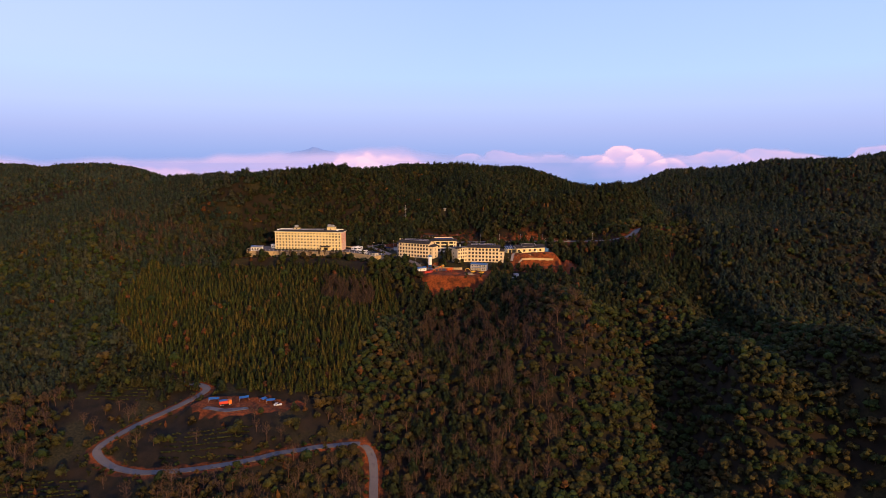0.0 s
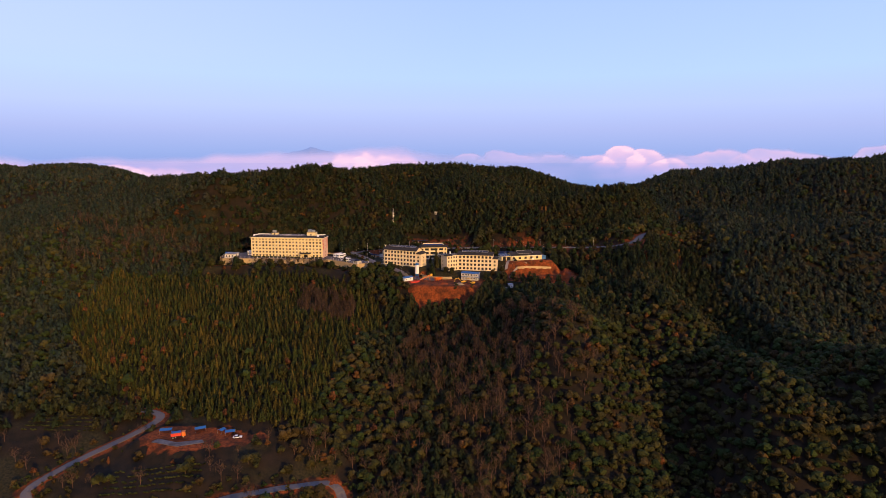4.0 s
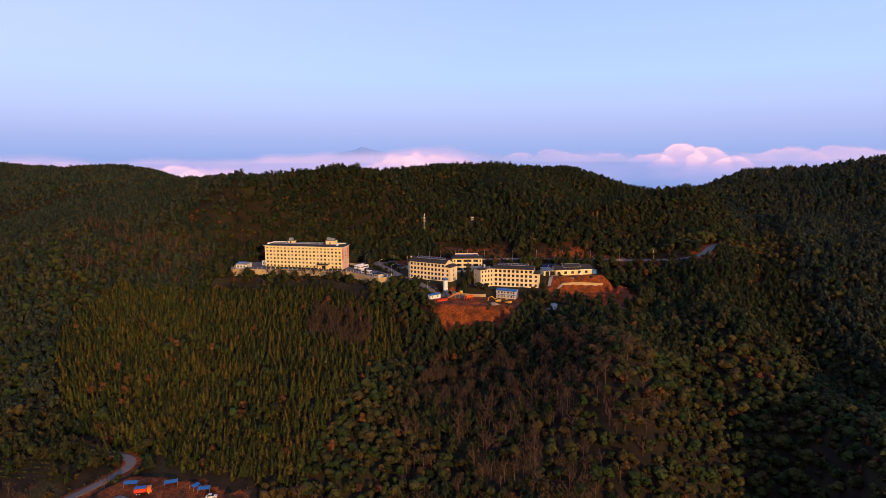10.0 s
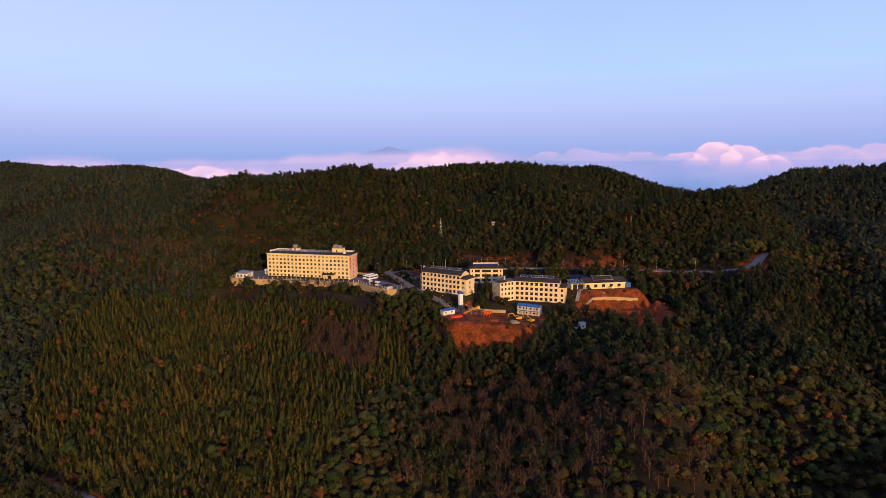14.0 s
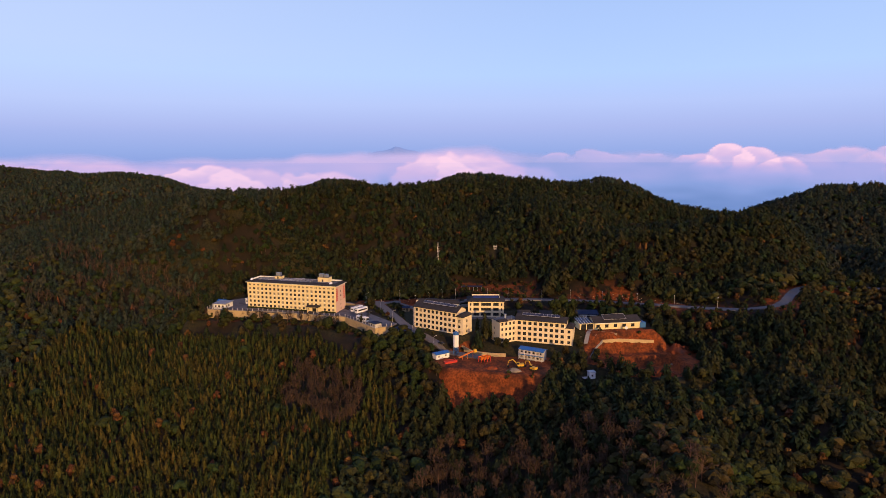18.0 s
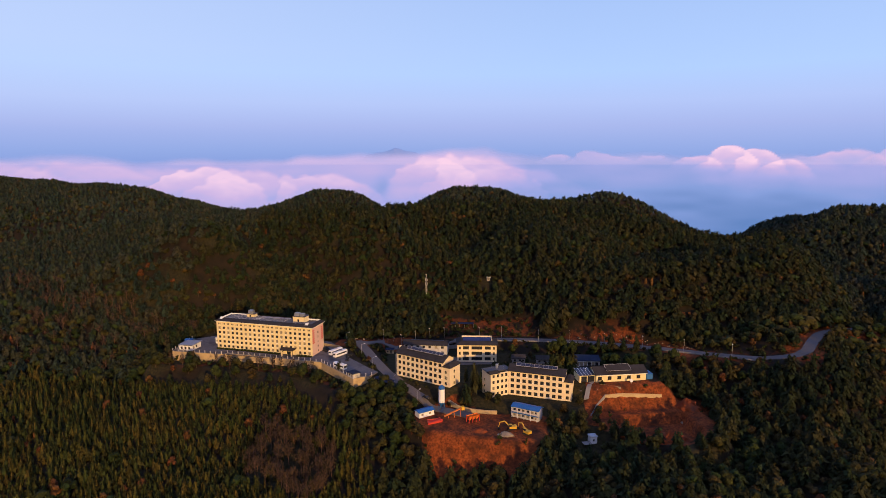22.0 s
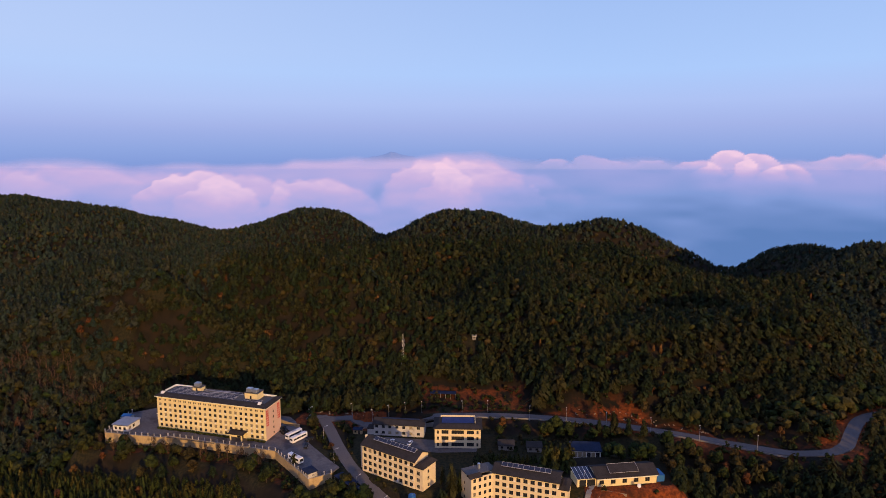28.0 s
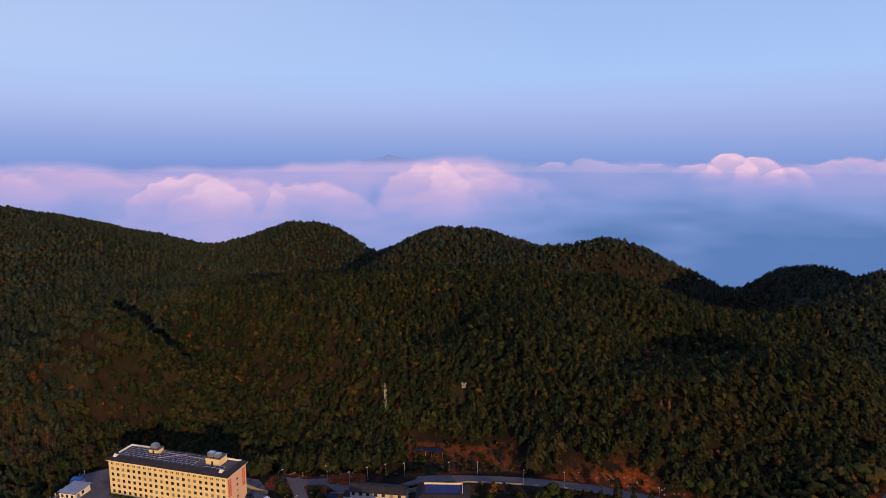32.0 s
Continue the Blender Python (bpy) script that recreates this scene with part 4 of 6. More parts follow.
def bare(seed, h=9.0, r=2.6, limbs=13, twigs=34):
    """Leafless tree: trunk, rising limbs and a haze of thin twig sprays."""
    rs = np.random.RandomState(seed)
    bark, crown = [(*stick((0, 0, -0.8), (rs.randn() * 0.3, rs.randn() * 0.3, h * 0.82), 0.17, 0.05, 4), 1)], []
    ends = []
    for i in range(limbs):
        a, q = i * 2.4 + rs.rand() * 0.6, 0.3 + 0.5 * i / limbs
        end = np.array([math.cos(a) * r * (0.5 + 0.5 * rs.rand()) * (1.15 - q * 0.6), math.sin(a) * r * (0.5 + 0.5 * rs.rand()) * (1.15 - q * 0.6), h * min(0.98, q + 0.22 + 0.1 * rs.rand())])
        bark.append((*stick((0, 0, h * q), end, 0.07, 0.025, 3), 1))
        ends.append(end)
    ends = np.array(ends)[rs.randint(0, limbs, twigs)] + rs.randn(twigs, 3) * [0.45, 0.45, 0.5]
    up = rs.randn(twigs, 3) * 0.5 + [0, 0, 0.9]
    up /= np.linalg.norm(up, axis=1, keepdims=True)
    side = np.cross(up, rs.randn(twigs, 3))
    side /= np.linalg.norm(side, axis=1, keepdims=True)
    ln = (0.8 + 0.8 * rs.rand(twigs))[:, None]
    v = np.stack([ends - up * ln * 0.6, ends + up * ln * 0.7 + side * ln * 0.20, ends + up * ln * 0.5 - side * ln * 0.14], 1).reshape(-1, 3)
    crown.append((v, np.arange(3 * twigs).reshape(-1, 3), 0))
    return bark, crown


def clear_of_works(x, y):
    """Where trees can stand: off the yards, roads, soil and buildings."""
    ok = np.ones(x.shape, bool)
    for poly, gap in ((TERRACE, 6), (COURT, 3), (BLOCK_PAD, 4), (SCHOOL_PAD, 2), (GARDEN, 1), (SITE, 1.5), (SLOPE, 0.8), (RAW, 0.5), (CLEARING, 2.0), (CAMP, 2)):
        ok &= outside(x, y, poly) > gap
    ok &= (np.hypot(x - 2, y - 655) > 4.5) & (np.hypot(x - 60, y - 502) > 6.5) & (outside(x, y, [(50, 566), (72, 570), (74, 590), (56, 588)]) > 1)
    for line, gap in ((UPPER_ROAD[:9], 10.0), (UPPER_ROAD[8:], 5.5), (LOWER_ROAD, 6.5), (VALLEY_ROAD[:16], 6.5), (VALLEY_ROAD[15:], 3.6)):
        ok &= along(x, y, line)[0] > gap
    return ok


def lattice(x0, x1, y0, y1, step, seed):
    rs = np.random.RandomState(seed)
    x, y = np.meshgrid(np.arange(x0, x1, step), np.arange(y0, y1, step * 0.9))
    x = x + (np.arange(x.shape[0]) % 2)[:, None] * step / 2
    x, y = (x + (rs.rand(*x.shape) - 0.5) * step * 0.75).ravel(), (y + (rs.rand(*y.shape) - 0.5) * step * 0.75).ravel()
    keep = (x > -0.98 * y - 40) & (x < 0.80 * y + 40)
    x, y = x[keep], y[keep]
    keep = clear_of_works(x, y)
    return x[keep], y[keep]


def forest(name, label, kinds, mats, x, y, seed, low=0.75, high=1.25, smooth=False, edge=None):
    """One stand of joined trees: kinds are prototypes, drawn at random."""
    rs = np.random.RandomState(seed)
    pick = rs.randint(0, len(kinds), len(x))
    z = ground(x, y) - 0.2
    tall = np.ones(len(x)) if edge is None else 1 + 0.35 * np.clip((16 - edge(x, y)) / 8, 0, 1)
    vs, fs, ms, ts, k = [], [], [], [], 0
    for i, (bark, crown) in enumerate(kinds):
        v, f, m = join(bark + crown)
        w = pick == i
        n = int(w.sum())
        if not n:
            continue
        a, s = rs.rand(n) * 6.283, (low + (high - low) * rs.rand(n)) * tall[w]
        sx = s * (0.85 + 0.3 * rs.rand(n))
        c, q = np.cos(a)[:, None] * sx[:, None], np.sin(a)[:, None] * sx[:, None]
        p = np.stack([x[w, None] + v[:, 0] * c - v[:, 1] * q, y[w, None] + v[:, 0] * q + v[:, 1] * c, z[w, None] + v[:, 2] * s[:, None]], 2)
        vs.append(p.reshape(-1, 3))
        fs.append((f[None] + (k + np.arange(n) * len(v))[:, None, None]).reshape(-1, 3))
        ms.append(np.tile(m, n))
        ts.append(np.repeat(rs.rand(n), len(v)))
        k += n * len(v)
    if not vs:
        return None
    ob = mesh_from(name, np.concatenate(vs), np.concatenate(fs), mats, np.concatenate(ms), np.concatenate(ts), smooth)
    return tagged(ob, label, "forest", kind="stuff")


PLANTATION = [(-262, 548), (-190, 545), (-95, 536), (-40, 500), (-36, 470), (-52, 420), (-62, 352), (-110, 356), (-140, 374), (-200, 392), (-258, 470)]
BARE_A = [(-98, 508), (-58, 496), (-60, 468), (-90, 472)]
BARE_B = [(-6, 458), (60, 445), (92, 400), (70, 316), (-28, 290), (-14, 360), (-14, 410)]
BARE_C = [(-335, 612), (-255, 618), (-196, 592), (-190, 560), (-236, 552), (-310, 548)]


def zones(x, y, seed):
    """A kind of tree for each place: 0 pine, 1 cedar, 2 broadleaf, 3 olive broadleaf, 4 rust, 5 bare."""
    rs = np.random.RandomState(seed)
    u, big = rs.rand(len(x)), value_noise(x, y, 60) + 0.6 * value_noise(x + 9, y, 25)
    kind = np.where(big + u > 0.75, 2, np.where(big + u > 0.25, 3, 0))
    kind = np.where((y > 600) | (x > 250), np.where(u < 0.74, 0, np.where(u < 0.88, 2, np.where(u < 0.985, 3, 4))), kind)
    kind = np.where((u > 0.965) & (y < 620), 4, kind)
    spur = (x > 60) & (y < 480)
    kind = np.where(spur & (u < 0.8), np.where(u < 0.5, 2, 3), kind)
    slope = (x > 15) & (y > 440) & (y < 560)
    kind = np.where(slope & (u < 0.6), 0, kind)
    for poly, share, grow in ((BARE_A, 0.7, 4), (BARE_B, 0.34, 12), (BARE_C, 0.38, 12)):
        kind = np.where((outside(x, y, poly) + big * 6 < grow * 0.5) & (rs.rand(len(x)) < share), 5, kind)
    kind = np.where((x < -190) & (y > 360) & (y < 600) & (u < 0.7), np.where(u < 0.5, 0, 2), kind)
    low_left = (x < -30) & (y < 350)
    kind = np.where(low_left, np.where(u < 0.3, 5, np.where(u < 0.72, 3, np.where(u < 0.9, 2, 4))), kind)
    cedar = (outside(x, y, PLANTATION) + value_noise(x, y, 18) * 6 < 1) & (kind != 5)
    return np.where(cedar, np.where(u > 0.98, 4, 1), kind)


def thin(x, y, seed):
    """Open ground with few trees round the valley road and under the terrace wall."""
    u = np.random.RandomState(seed).rand(len(x))
    open_field = outside(x, y, [(-235, 360), (-165, 385), (-140, 372), (-80, 350), (-60, 322), (-100, 304), (-165, 302), (-190, 300), (-225, 262), (-175, 255), (-150, 285), (-200, 300)]) < 3
    under = outside(x, y, [(-190, 562), (-147, 561), (-88, 554), (-64, 534), (-74, 522), (-100, 532), (-190, 542)]) < 2
    bank = (outside(x, y, [(17, 590), (60, 592), (90, 580), (100, 560), (112, 574), (97, 594), (56, 602), (17, 603)]) < 2) | (outside(x, y, [(38, 496), (68, 500), (64, 532), (42, 526)]) < 2) | ((outside(x, y, [(62, 488), (122, 482), (126, 508), (62, 506)]) < 1) & (u > 0.45))
    open_field &= y < 364
    return np.where(open_field, u < 0.22, np.where(under, u < 0.22, np.where(bank, u < 0.55, True)))


STANDS = [("pine", M_PINE), ("cedar", M_CEDAR), ("broadleaf", M_BROAD), ("olive_leaved", M_OLIVE), ("autumn", M_RUST), ("bare", M_TWIG)]


def prototypes(level):
    """Tree shapes by detail: 0 near, 1 middle, 2 far."""
    n = (6, 6, 5)[level]
    near = level == 0
    lobes, full = (4, 3, 2)[level], level < 2
    return [
        [whorled(10 + i, (7.4, 6.6, 6.0)[level] + 0.4 * i, (2.3, 2.5, 3.2)[level] + 0.12 * (i % 3), 0.10 + 0.03 * (i % 3), (64, 56, 16)[level], (6, 5, 4)[level], 0.50 + 0.06 * (i % 4), level < 2, (0.6, 0.62, 0.8)[level]) for i in range(n)],
        [whorled(30 + i, 5.6 + 0.35 * i, 1.45 + 0.07 * i, 0.04, (26, 12, 6)[level], 5, 0.72 + 0.05 * (i % 3), False) for i in range(n)],
        [broadleaf(50 + i, (5.9, 5.4, 4.8)[level], (3.3, 2.9, 3.4)[level], lobes, (24, 21, 6)[level], (1.0, 1.05, 1.8)[level], 0, full) for i in range(n)],
        [broadleaf(70 + i, (5.3, 4.9, 4.4)[level], (3.0, 2.7, 3.2)[level], lobes, (24, 21, 6)[level], (0.95, 1.0, 1.7)[level], 0, full) for i in range(n)],
        [broadleaf(90 + i, 5.2, 1.9, lobes, (16, 7, 3)[level], (1.0, 1.4, 1.8)[level], 0, full) for i in range(n // 2)] + [conifer(96 + i, 5.0, 1.25, 0.03, 12, 0.9, 0.7, 0.5, 0.3, 6, 3, False) for i in range(n - n // 2)],
        [bare(110 + i, 8.6, 3.2, (14, 9, 5)[level], (54, 24, 14)[level]) for i in range(n)]]


def by_the_road(x, y):
    """Distance to the upper road and the clearing, where the wood shows its full height."""
    return np.minimum(along(x, y, UPPER_ROAD)[0] - 4, outside(x, y, CLEARING))


AREAS = [("near", 0, 4.5, (-470, 330, 255, 600), 1), ("ridge", 1, 4.0, (-560, 400, 600, 800), 2), ("side", 1, 6.0, (330, 560, 220, 600), 3), ("side", 1, 6.0, (400, 680, 600, 800), 6), ("far", 2, 6.2, (-1400, 900, 800, 1420), 4)]
for area, level, step, (x0, x1, y0, y1), seed in AREAS:
    x, y = lattice(x0, x1, y0, y1, step, seed)
    keep = np.ones(len(x), bool)
    if area == "near":
        keep = thin(x, y, 5) & ((outside(x, y, PLANTATION) > 0.5) | (outside(x, y, BARE_A) < 3))
    elif area == "far":
        keep = ground(x, y + 6) - ground(x, y - 6) > -5.5
    x, y = x[keep], y[keep]
    which, protos = zones(x, y, seed + 20), prototypes(level)
    if area == "near":
        px_, py_ = lattice(-270, -20, 345, 550, 3.1, 9)
        keep = outside(px_, py_, PLANTATION) <= 0.5
        px_, py_ = px_[keep], py_[keep]
        x, y, which = np.concatenate([x, px_]), np.concatenate([y, py_]), np.concatenate([which, np.where(outside(px_, py_, BARE_A) < 3, 6, np.select([np.random.RandomState(8).rand(len(px_)) > 0.985, np.random.RandomState(18).rand(len(px_)) > 0.99], [4, 2], 1))])
    if area == "near":
        gap = np.full(len(x), 1e9)
        for poly in (TERRACE, COURT, BLOCK_PAD, SCHOOL_PAD, GARDEN, SITE, SLOPE, RAW, CLEARING):
            gap = np.minimum(gap, outside(x, y, poly))
        single = np.zeros(len(x), bool)
        for i in range(6):
            own = np.where((which == i) & (x > -200) & (x < 160))[0]
            single[own[np.argsort(gap[own])][:130]] = True
        SINGLE = x[single], y[single], which[single]
        x, y, which = x[~single], y[~single], which[~single]
    # pines on side and far slopes get the colour with haze painted in
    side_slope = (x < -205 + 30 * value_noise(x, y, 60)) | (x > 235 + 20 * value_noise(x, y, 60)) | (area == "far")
    for word, mat, i, w in [(wd, mt, k, which == k) for k, (wd, mt) in enumerate(STANDS) if k] + [("pine", M_PINE, 0, (which == 0) & ~side_slope), ("hazed_pine", M_HAZEPINE, 0, (which == 0) & side_slope)]:
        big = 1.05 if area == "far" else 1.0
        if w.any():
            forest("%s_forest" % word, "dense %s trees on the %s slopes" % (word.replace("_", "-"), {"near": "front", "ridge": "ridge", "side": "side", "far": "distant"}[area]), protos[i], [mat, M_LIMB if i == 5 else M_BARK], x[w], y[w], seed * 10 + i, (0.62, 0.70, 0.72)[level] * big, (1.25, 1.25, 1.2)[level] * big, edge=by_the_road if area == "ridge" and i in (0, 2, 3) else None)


# open woods in the valley under the flight
rs = np.random.RandomState(77)
x, y = np.meshgrid(np.arange(-420, 320, 9.5), np.arange(-60, 258, 8.5))
x, y = (x + rs.uniform(-4, 4, x.shape)).ravel(), (y + rs.uniform(-4, 4, y.shape)).ravel()
keep = (along(x, y, VALLEY_ROAD)[0] > 6) & (value_noise(x, y, 50) > -0.55)
x, y = x[keep], y[keep]
which, protos = rs.randint(0, 3, len(x)), prototypes(2)
for i, k in enumerate((0, 2, 3)):
    forest("%s_wood" % STANDS[k][0], "open %s woods on the valley floor" % STANDS[k][0].replace("_", "-"), protos[k], [STANDS[k][1], M_BARK], x[which == i], y[which == i], 90 + i, 0.8, 1.5)


# trees round the buildings, one by one
TREE_WORDS = [("pine_tree", "dark green pine tree on the slope", "pine"), ("cedar_tree", "young pointed cedar tree in the plantation", "cedar"), ("broadleaf_tree", "dark green round-headed tree by the buildings", "tree"),
              ("olive_leaved_tree", "olive-green round-headed tree by the buildings", "tree"), ("autumn_tree", "rust-coloured autumn tree among green ones", "tree"), ("bare_tree", "leafless brown tree with thin rising limbs", "bare tree")]
DETAIL = [
    [whorled(210 + i, 8.2 + 0.5 * i, 2.3, 0.12, 120, 7, 0.58) for i in range(5)],
    [whorled(230 + i, 5.0, 1.3, 0.04, 64, 6, 0.72) for i in range(5)],
    [broadleaf(250 + i, 7.4, 2.8, 7, 70, 0.95, 4) for i in range(5)],
    [broadleaf(270 + i, 6.4, 2.5, 7, 70, 0.9, 4) for i in range(5)],
    [broadleaf(290 + i, 5.6, 2.0, 6, 54, 0.85, 4) for i in range(5)],
    [bare(310 + i, 9.2, 2.7, 20, 110) for i in range(5)]]


def tree_meshes(bark, crown, leaf_mat, k):
    out = []
    for parts, mat in ((bark, M_LIMB if leaf_mat is M_TWIG else M_BARK), (crown, leaf_mat)):
        v, f, _ = join(parts)
        ob = mesh_from("tree", v, f, [mat], tone=np.full(len(v), k), smooth=False)
        out.append(ob.data)
        bpy.data.objects.remove(ob)
    return out


TREES = [[tree_meshes(b, c, STANDS[i][1], 0.1 + 0.2 * j) for j, (b, c) in enumerate(kinds)] for i, kinds in enumerate(DETAIL)]


def plant(kind, x, y, size=1.0, turn=0.0, which=0, label="", slim=1.0):
    name, text, cat = TREE_WORDS[kind]
    o = thing(name, x, y, at(x, y) - 0.15, turn, label or text, cat, name.replace("_", " ") + "s round the buildings")
    o.scale = (size * slim, size * slim, size)
    t, c = TREES[kind][which % 5]
    child("trunk", t, o)
    child("crown", c, o)
# ---- hotel on the terrace ----
HZ = 67.62
hotel = thing("hotel", -158.5, 575, HZ, math.degrees(math.atan2(-8, 64)), "long six-storey cream hotel with dark tiled eaves and solar panels", "building")
L, D, H = 64.5, 14.6, 17.2
cols = [1.3 + i * (L - 2.6 - 1.45) / 20 for i in range(21)]
front = [(c, r, c + 1.5, r + 1.5) for r in (0.9, 3.75, 6.6, 9.45, 12.3) for c in cols if not (r < 3 and 45.5 < c < 54)]
front += [(c + o, 15.1, c + o + 0.62, 16.1) for c in cols for o in (0.0, 0.85)]
walls(hotel, L, D, H, M_CREAM, front, right=[(7.0, r, 8.1, r + 1.2) for r in (0.9, 3.75, 6.6, 9.45, 12.3)], side_mat=M_PINK, dark=0.8)
for r in (3.75, 6.6, 9.45, 12.3):
    for i, c in enumerate(cols):
        if (i * 7 + int(r * 3)) % 5 < 3:
            child("air_conditioner", AC, hotel, pose(c + 0.35, -0.01, r - 0.62))
bm = bmesh.new()
box(bm, -0.75, -0.75, H - 0.12, L + 0.75, D + 0.75, H + 0.22)
part("cornice", bm, M_WHITE, hotel, "white cornice")
bm = bmesh.new()
lo, hi = (-0.9, -0.9, L + 0.9, D + 0.9), (1.6, 2.6, L - 1.6, D - 1.2)
ring = lambda q, z: [bm.verts.new(p) for p in ((q[0], q[1], z), (q[2], q[1], z), (q[2], q[3], z), (q[0], q[3], z))]
a, b, c, d = ring(lo, H + 0.23), ring(lo, H + 0.42), ring(hi, H + 1.5), ring(hi, H + 0.7)
for s, t in ((a, b), (b, c), (c, d)):
    for i in range(4):
        bm.faces.new((s[i], s[(i + 1) % 4], t[(i + 1) % 4], t[i]))
part("roof", bm, M_TILE, hotel, "dark tiled roof skirt")
boxed("roof_deck", M_DECK, hotel, (1.6, 2.6, H + 0.45, L - 1.6, D - 1.2, H + 0.7))
for q in ((1.72, D - 1.25, H + 0.9, 13, D - 0.95, H + 1.75), (1.4, 5, H + 0.9, 1.7, D - 0.95, H + 1.75), (54, D - 1.25, H + 0.9, L - 1.4, D - 0.95, H + 1.75)):
    boxed("parapet", M_WHITE, hotel, q, label="white roof parapet")
for x in (1.7, L - 5.0):
    bm = bmesh.new()
    prism(bm, [(1.0, H + 1.2), (3.4, H + 1.2), (2.2, H + 2.3)], x, x + 1.6)
    part("dormer", bm, M_WHITE, hotel, "small white dormer")
for x0, y0, x1, y1, h in ((15.5, 9.0, 20.5, 13.0, 2.3), (48.5, 7.0, 56.0, 12.6, 3.4)):
    head = boxed("stair_head", M_CREAM, hotel, (x0, y0, H + 0.7, x1, y1, H + 0.7 + h))
    boxed("slab", M_DECK, head, (x0 - 0.3, y0 - 0.3, H + 0.7 + h, x1 + 0.3, y1 + 0.3, H + 0.95 + h))
    boxed("door", M_GLASS, head, (x0 + (x1 - x0) * 0.4, y0 - 0.04, H + 0.7, x0 + (x1 - x0) * 0.4 + 1.0, y0 + 0.02, H + 2.7))
    n = 1 if x1 - x0 < 6 else 2
    for i in range(n):
        bm = bmesh.new()
        xx = x0 + 0.5 + i * 3.6
        box(bm, xx, y0 + 0.6, H + 0.96 + h, xx + 3.1 - i * 0.5, y0 + 3.3, H + 2.9 + h - i * 0.3)
        bmesh.ops.bevel(bm, geom=bm.edges[:], offset=0.18, segments=2, affect="EDGES")
        part("water_tank", bm, M_STEEL, hotel, "ribbed steel roof water tank")
for j in range(6):
    solar_row(hotel, 4 + (j % 2) * 0.6, 3.1 + j * 1.65, H + 0.95, 4 if j == 4 else 16, 18, 2.45)
for j in range(2):
    solar_row(hotel, 49.6, 3.0 + j * 1.9, H + 0.95, 4, 18, 2.45)
bm = bmesh.new()
tube(bm, (22, 11, H + 1.7), (48.5, 8.5, H + 2.2), 0.12, 0.12, 6)
tube(bm, (24, 5, H + 1.6), (36, 12.6, H + 1.6), 0.12, 0.12, 6)
part("pipe", bm, M_FRAME, hotel, "silver water pipes on the roof")
porch = boxed("porch", M_CREAM, hotel, (46.0, -4.0, 0, 46.6, -3.4, 3.3), (52.4, -4.0, 0, 53.0, -3.4, 3.3), (45.7, -4.2, 3.3, 53.3, -0.01, 3.6))
bm = bmesh.new()
prism(bm, [(-4.7, 3.6), (-0.02, 3.6), (-0.02, 4.3), (-2.2, 4.7)], 45.2, 53.8)
part("porch_roof", bm, M_TILE, porch)
boxed("door", M_GLASS, porch, (47.6, -0.05, 0.05, 51.4, -0.012, 2.8))
for side, y0 in ((0, 0.7), (1, 11.4)):
    bars = []
    for col in range(2):
        for row in range(7):
            yy = y0 + col * 1.25
            bars.append((L + 0.01, yy, 14.6 - row * 1.22, L + 0.05, yy + 0.95, 15.45 - row * 1.22))
    boxed("lettering", M_RED, hotel, *bars, label="red wall lettering as plain bars")
annex = thing("annex", -164.5, 583.5, HZ, -7, "small white flat-roofed annex beside the hotel", "building")
walls(annex, 4.2, 5, 3.4, M_WHITE, [(0.6, 1.2, 1.5, 2.3), (2.4, 1.2, 3.3, 2.3)])
boxed("roof", M_WHITE, annex, (-0.3, -0.3, 3.4, 4.5, 5.3, 3.65))

lodge = thing("gate_lodge", -179.3, 567.3, HZ, -3, "white flat-roofed lodge on the terrace corner", "building")
walls(lodge, 8.5, 9.5, 3.3, M_WHITE, [(0.8, 0.9, 2.2, 2.4), (3.4, 0.9, 4.8, 2.4), (6.0, 0.9, 7.4, 2.4)], right=[(1.2, 0.9, 2.8, 2.4), (4.0, 0.9, 5.6, 2.4)])
boxed("roof", M_FRAME, lodge, (-0.6, -0.6, 3.3, 9.1, 10.1, 3.6), label="pale metal roof")
boxed("roof_edge", M_NAVY, lodge, (-0.64, -0.64, 3.36, 9.14, -0.601, 3.62))

# terrace paving, retaining wall and fence
bm = bmesh.new()
slab(bm, TERRACE, 67.0, 67.6)
paving = mesh_of("pavement", bm, M_PAVE)
tagged(new("pavement", paving), "grey concrete terrace and car park", "pavement", kind="structure")
EDGE = [(-184, 590), (-182, 565), (-150, 563.6), (-147, 565.5), (-85.5, 557.8), (-60, 535), (-52, 541)]
wall_run = thing("retaining_wall", -120, 561, 62, 0, "yellowish stone retaining wall with white fence posts", "wall")
POST = bmesh.new()
box(POST, -0.16, -0.16, 0, 0.16, 0.16, 1.4)
box(POST, -0.21, -0.21, 1.4, 0.21, 0.21, 1.52)
POST = mesh_of("post", POST, M_GREYED)
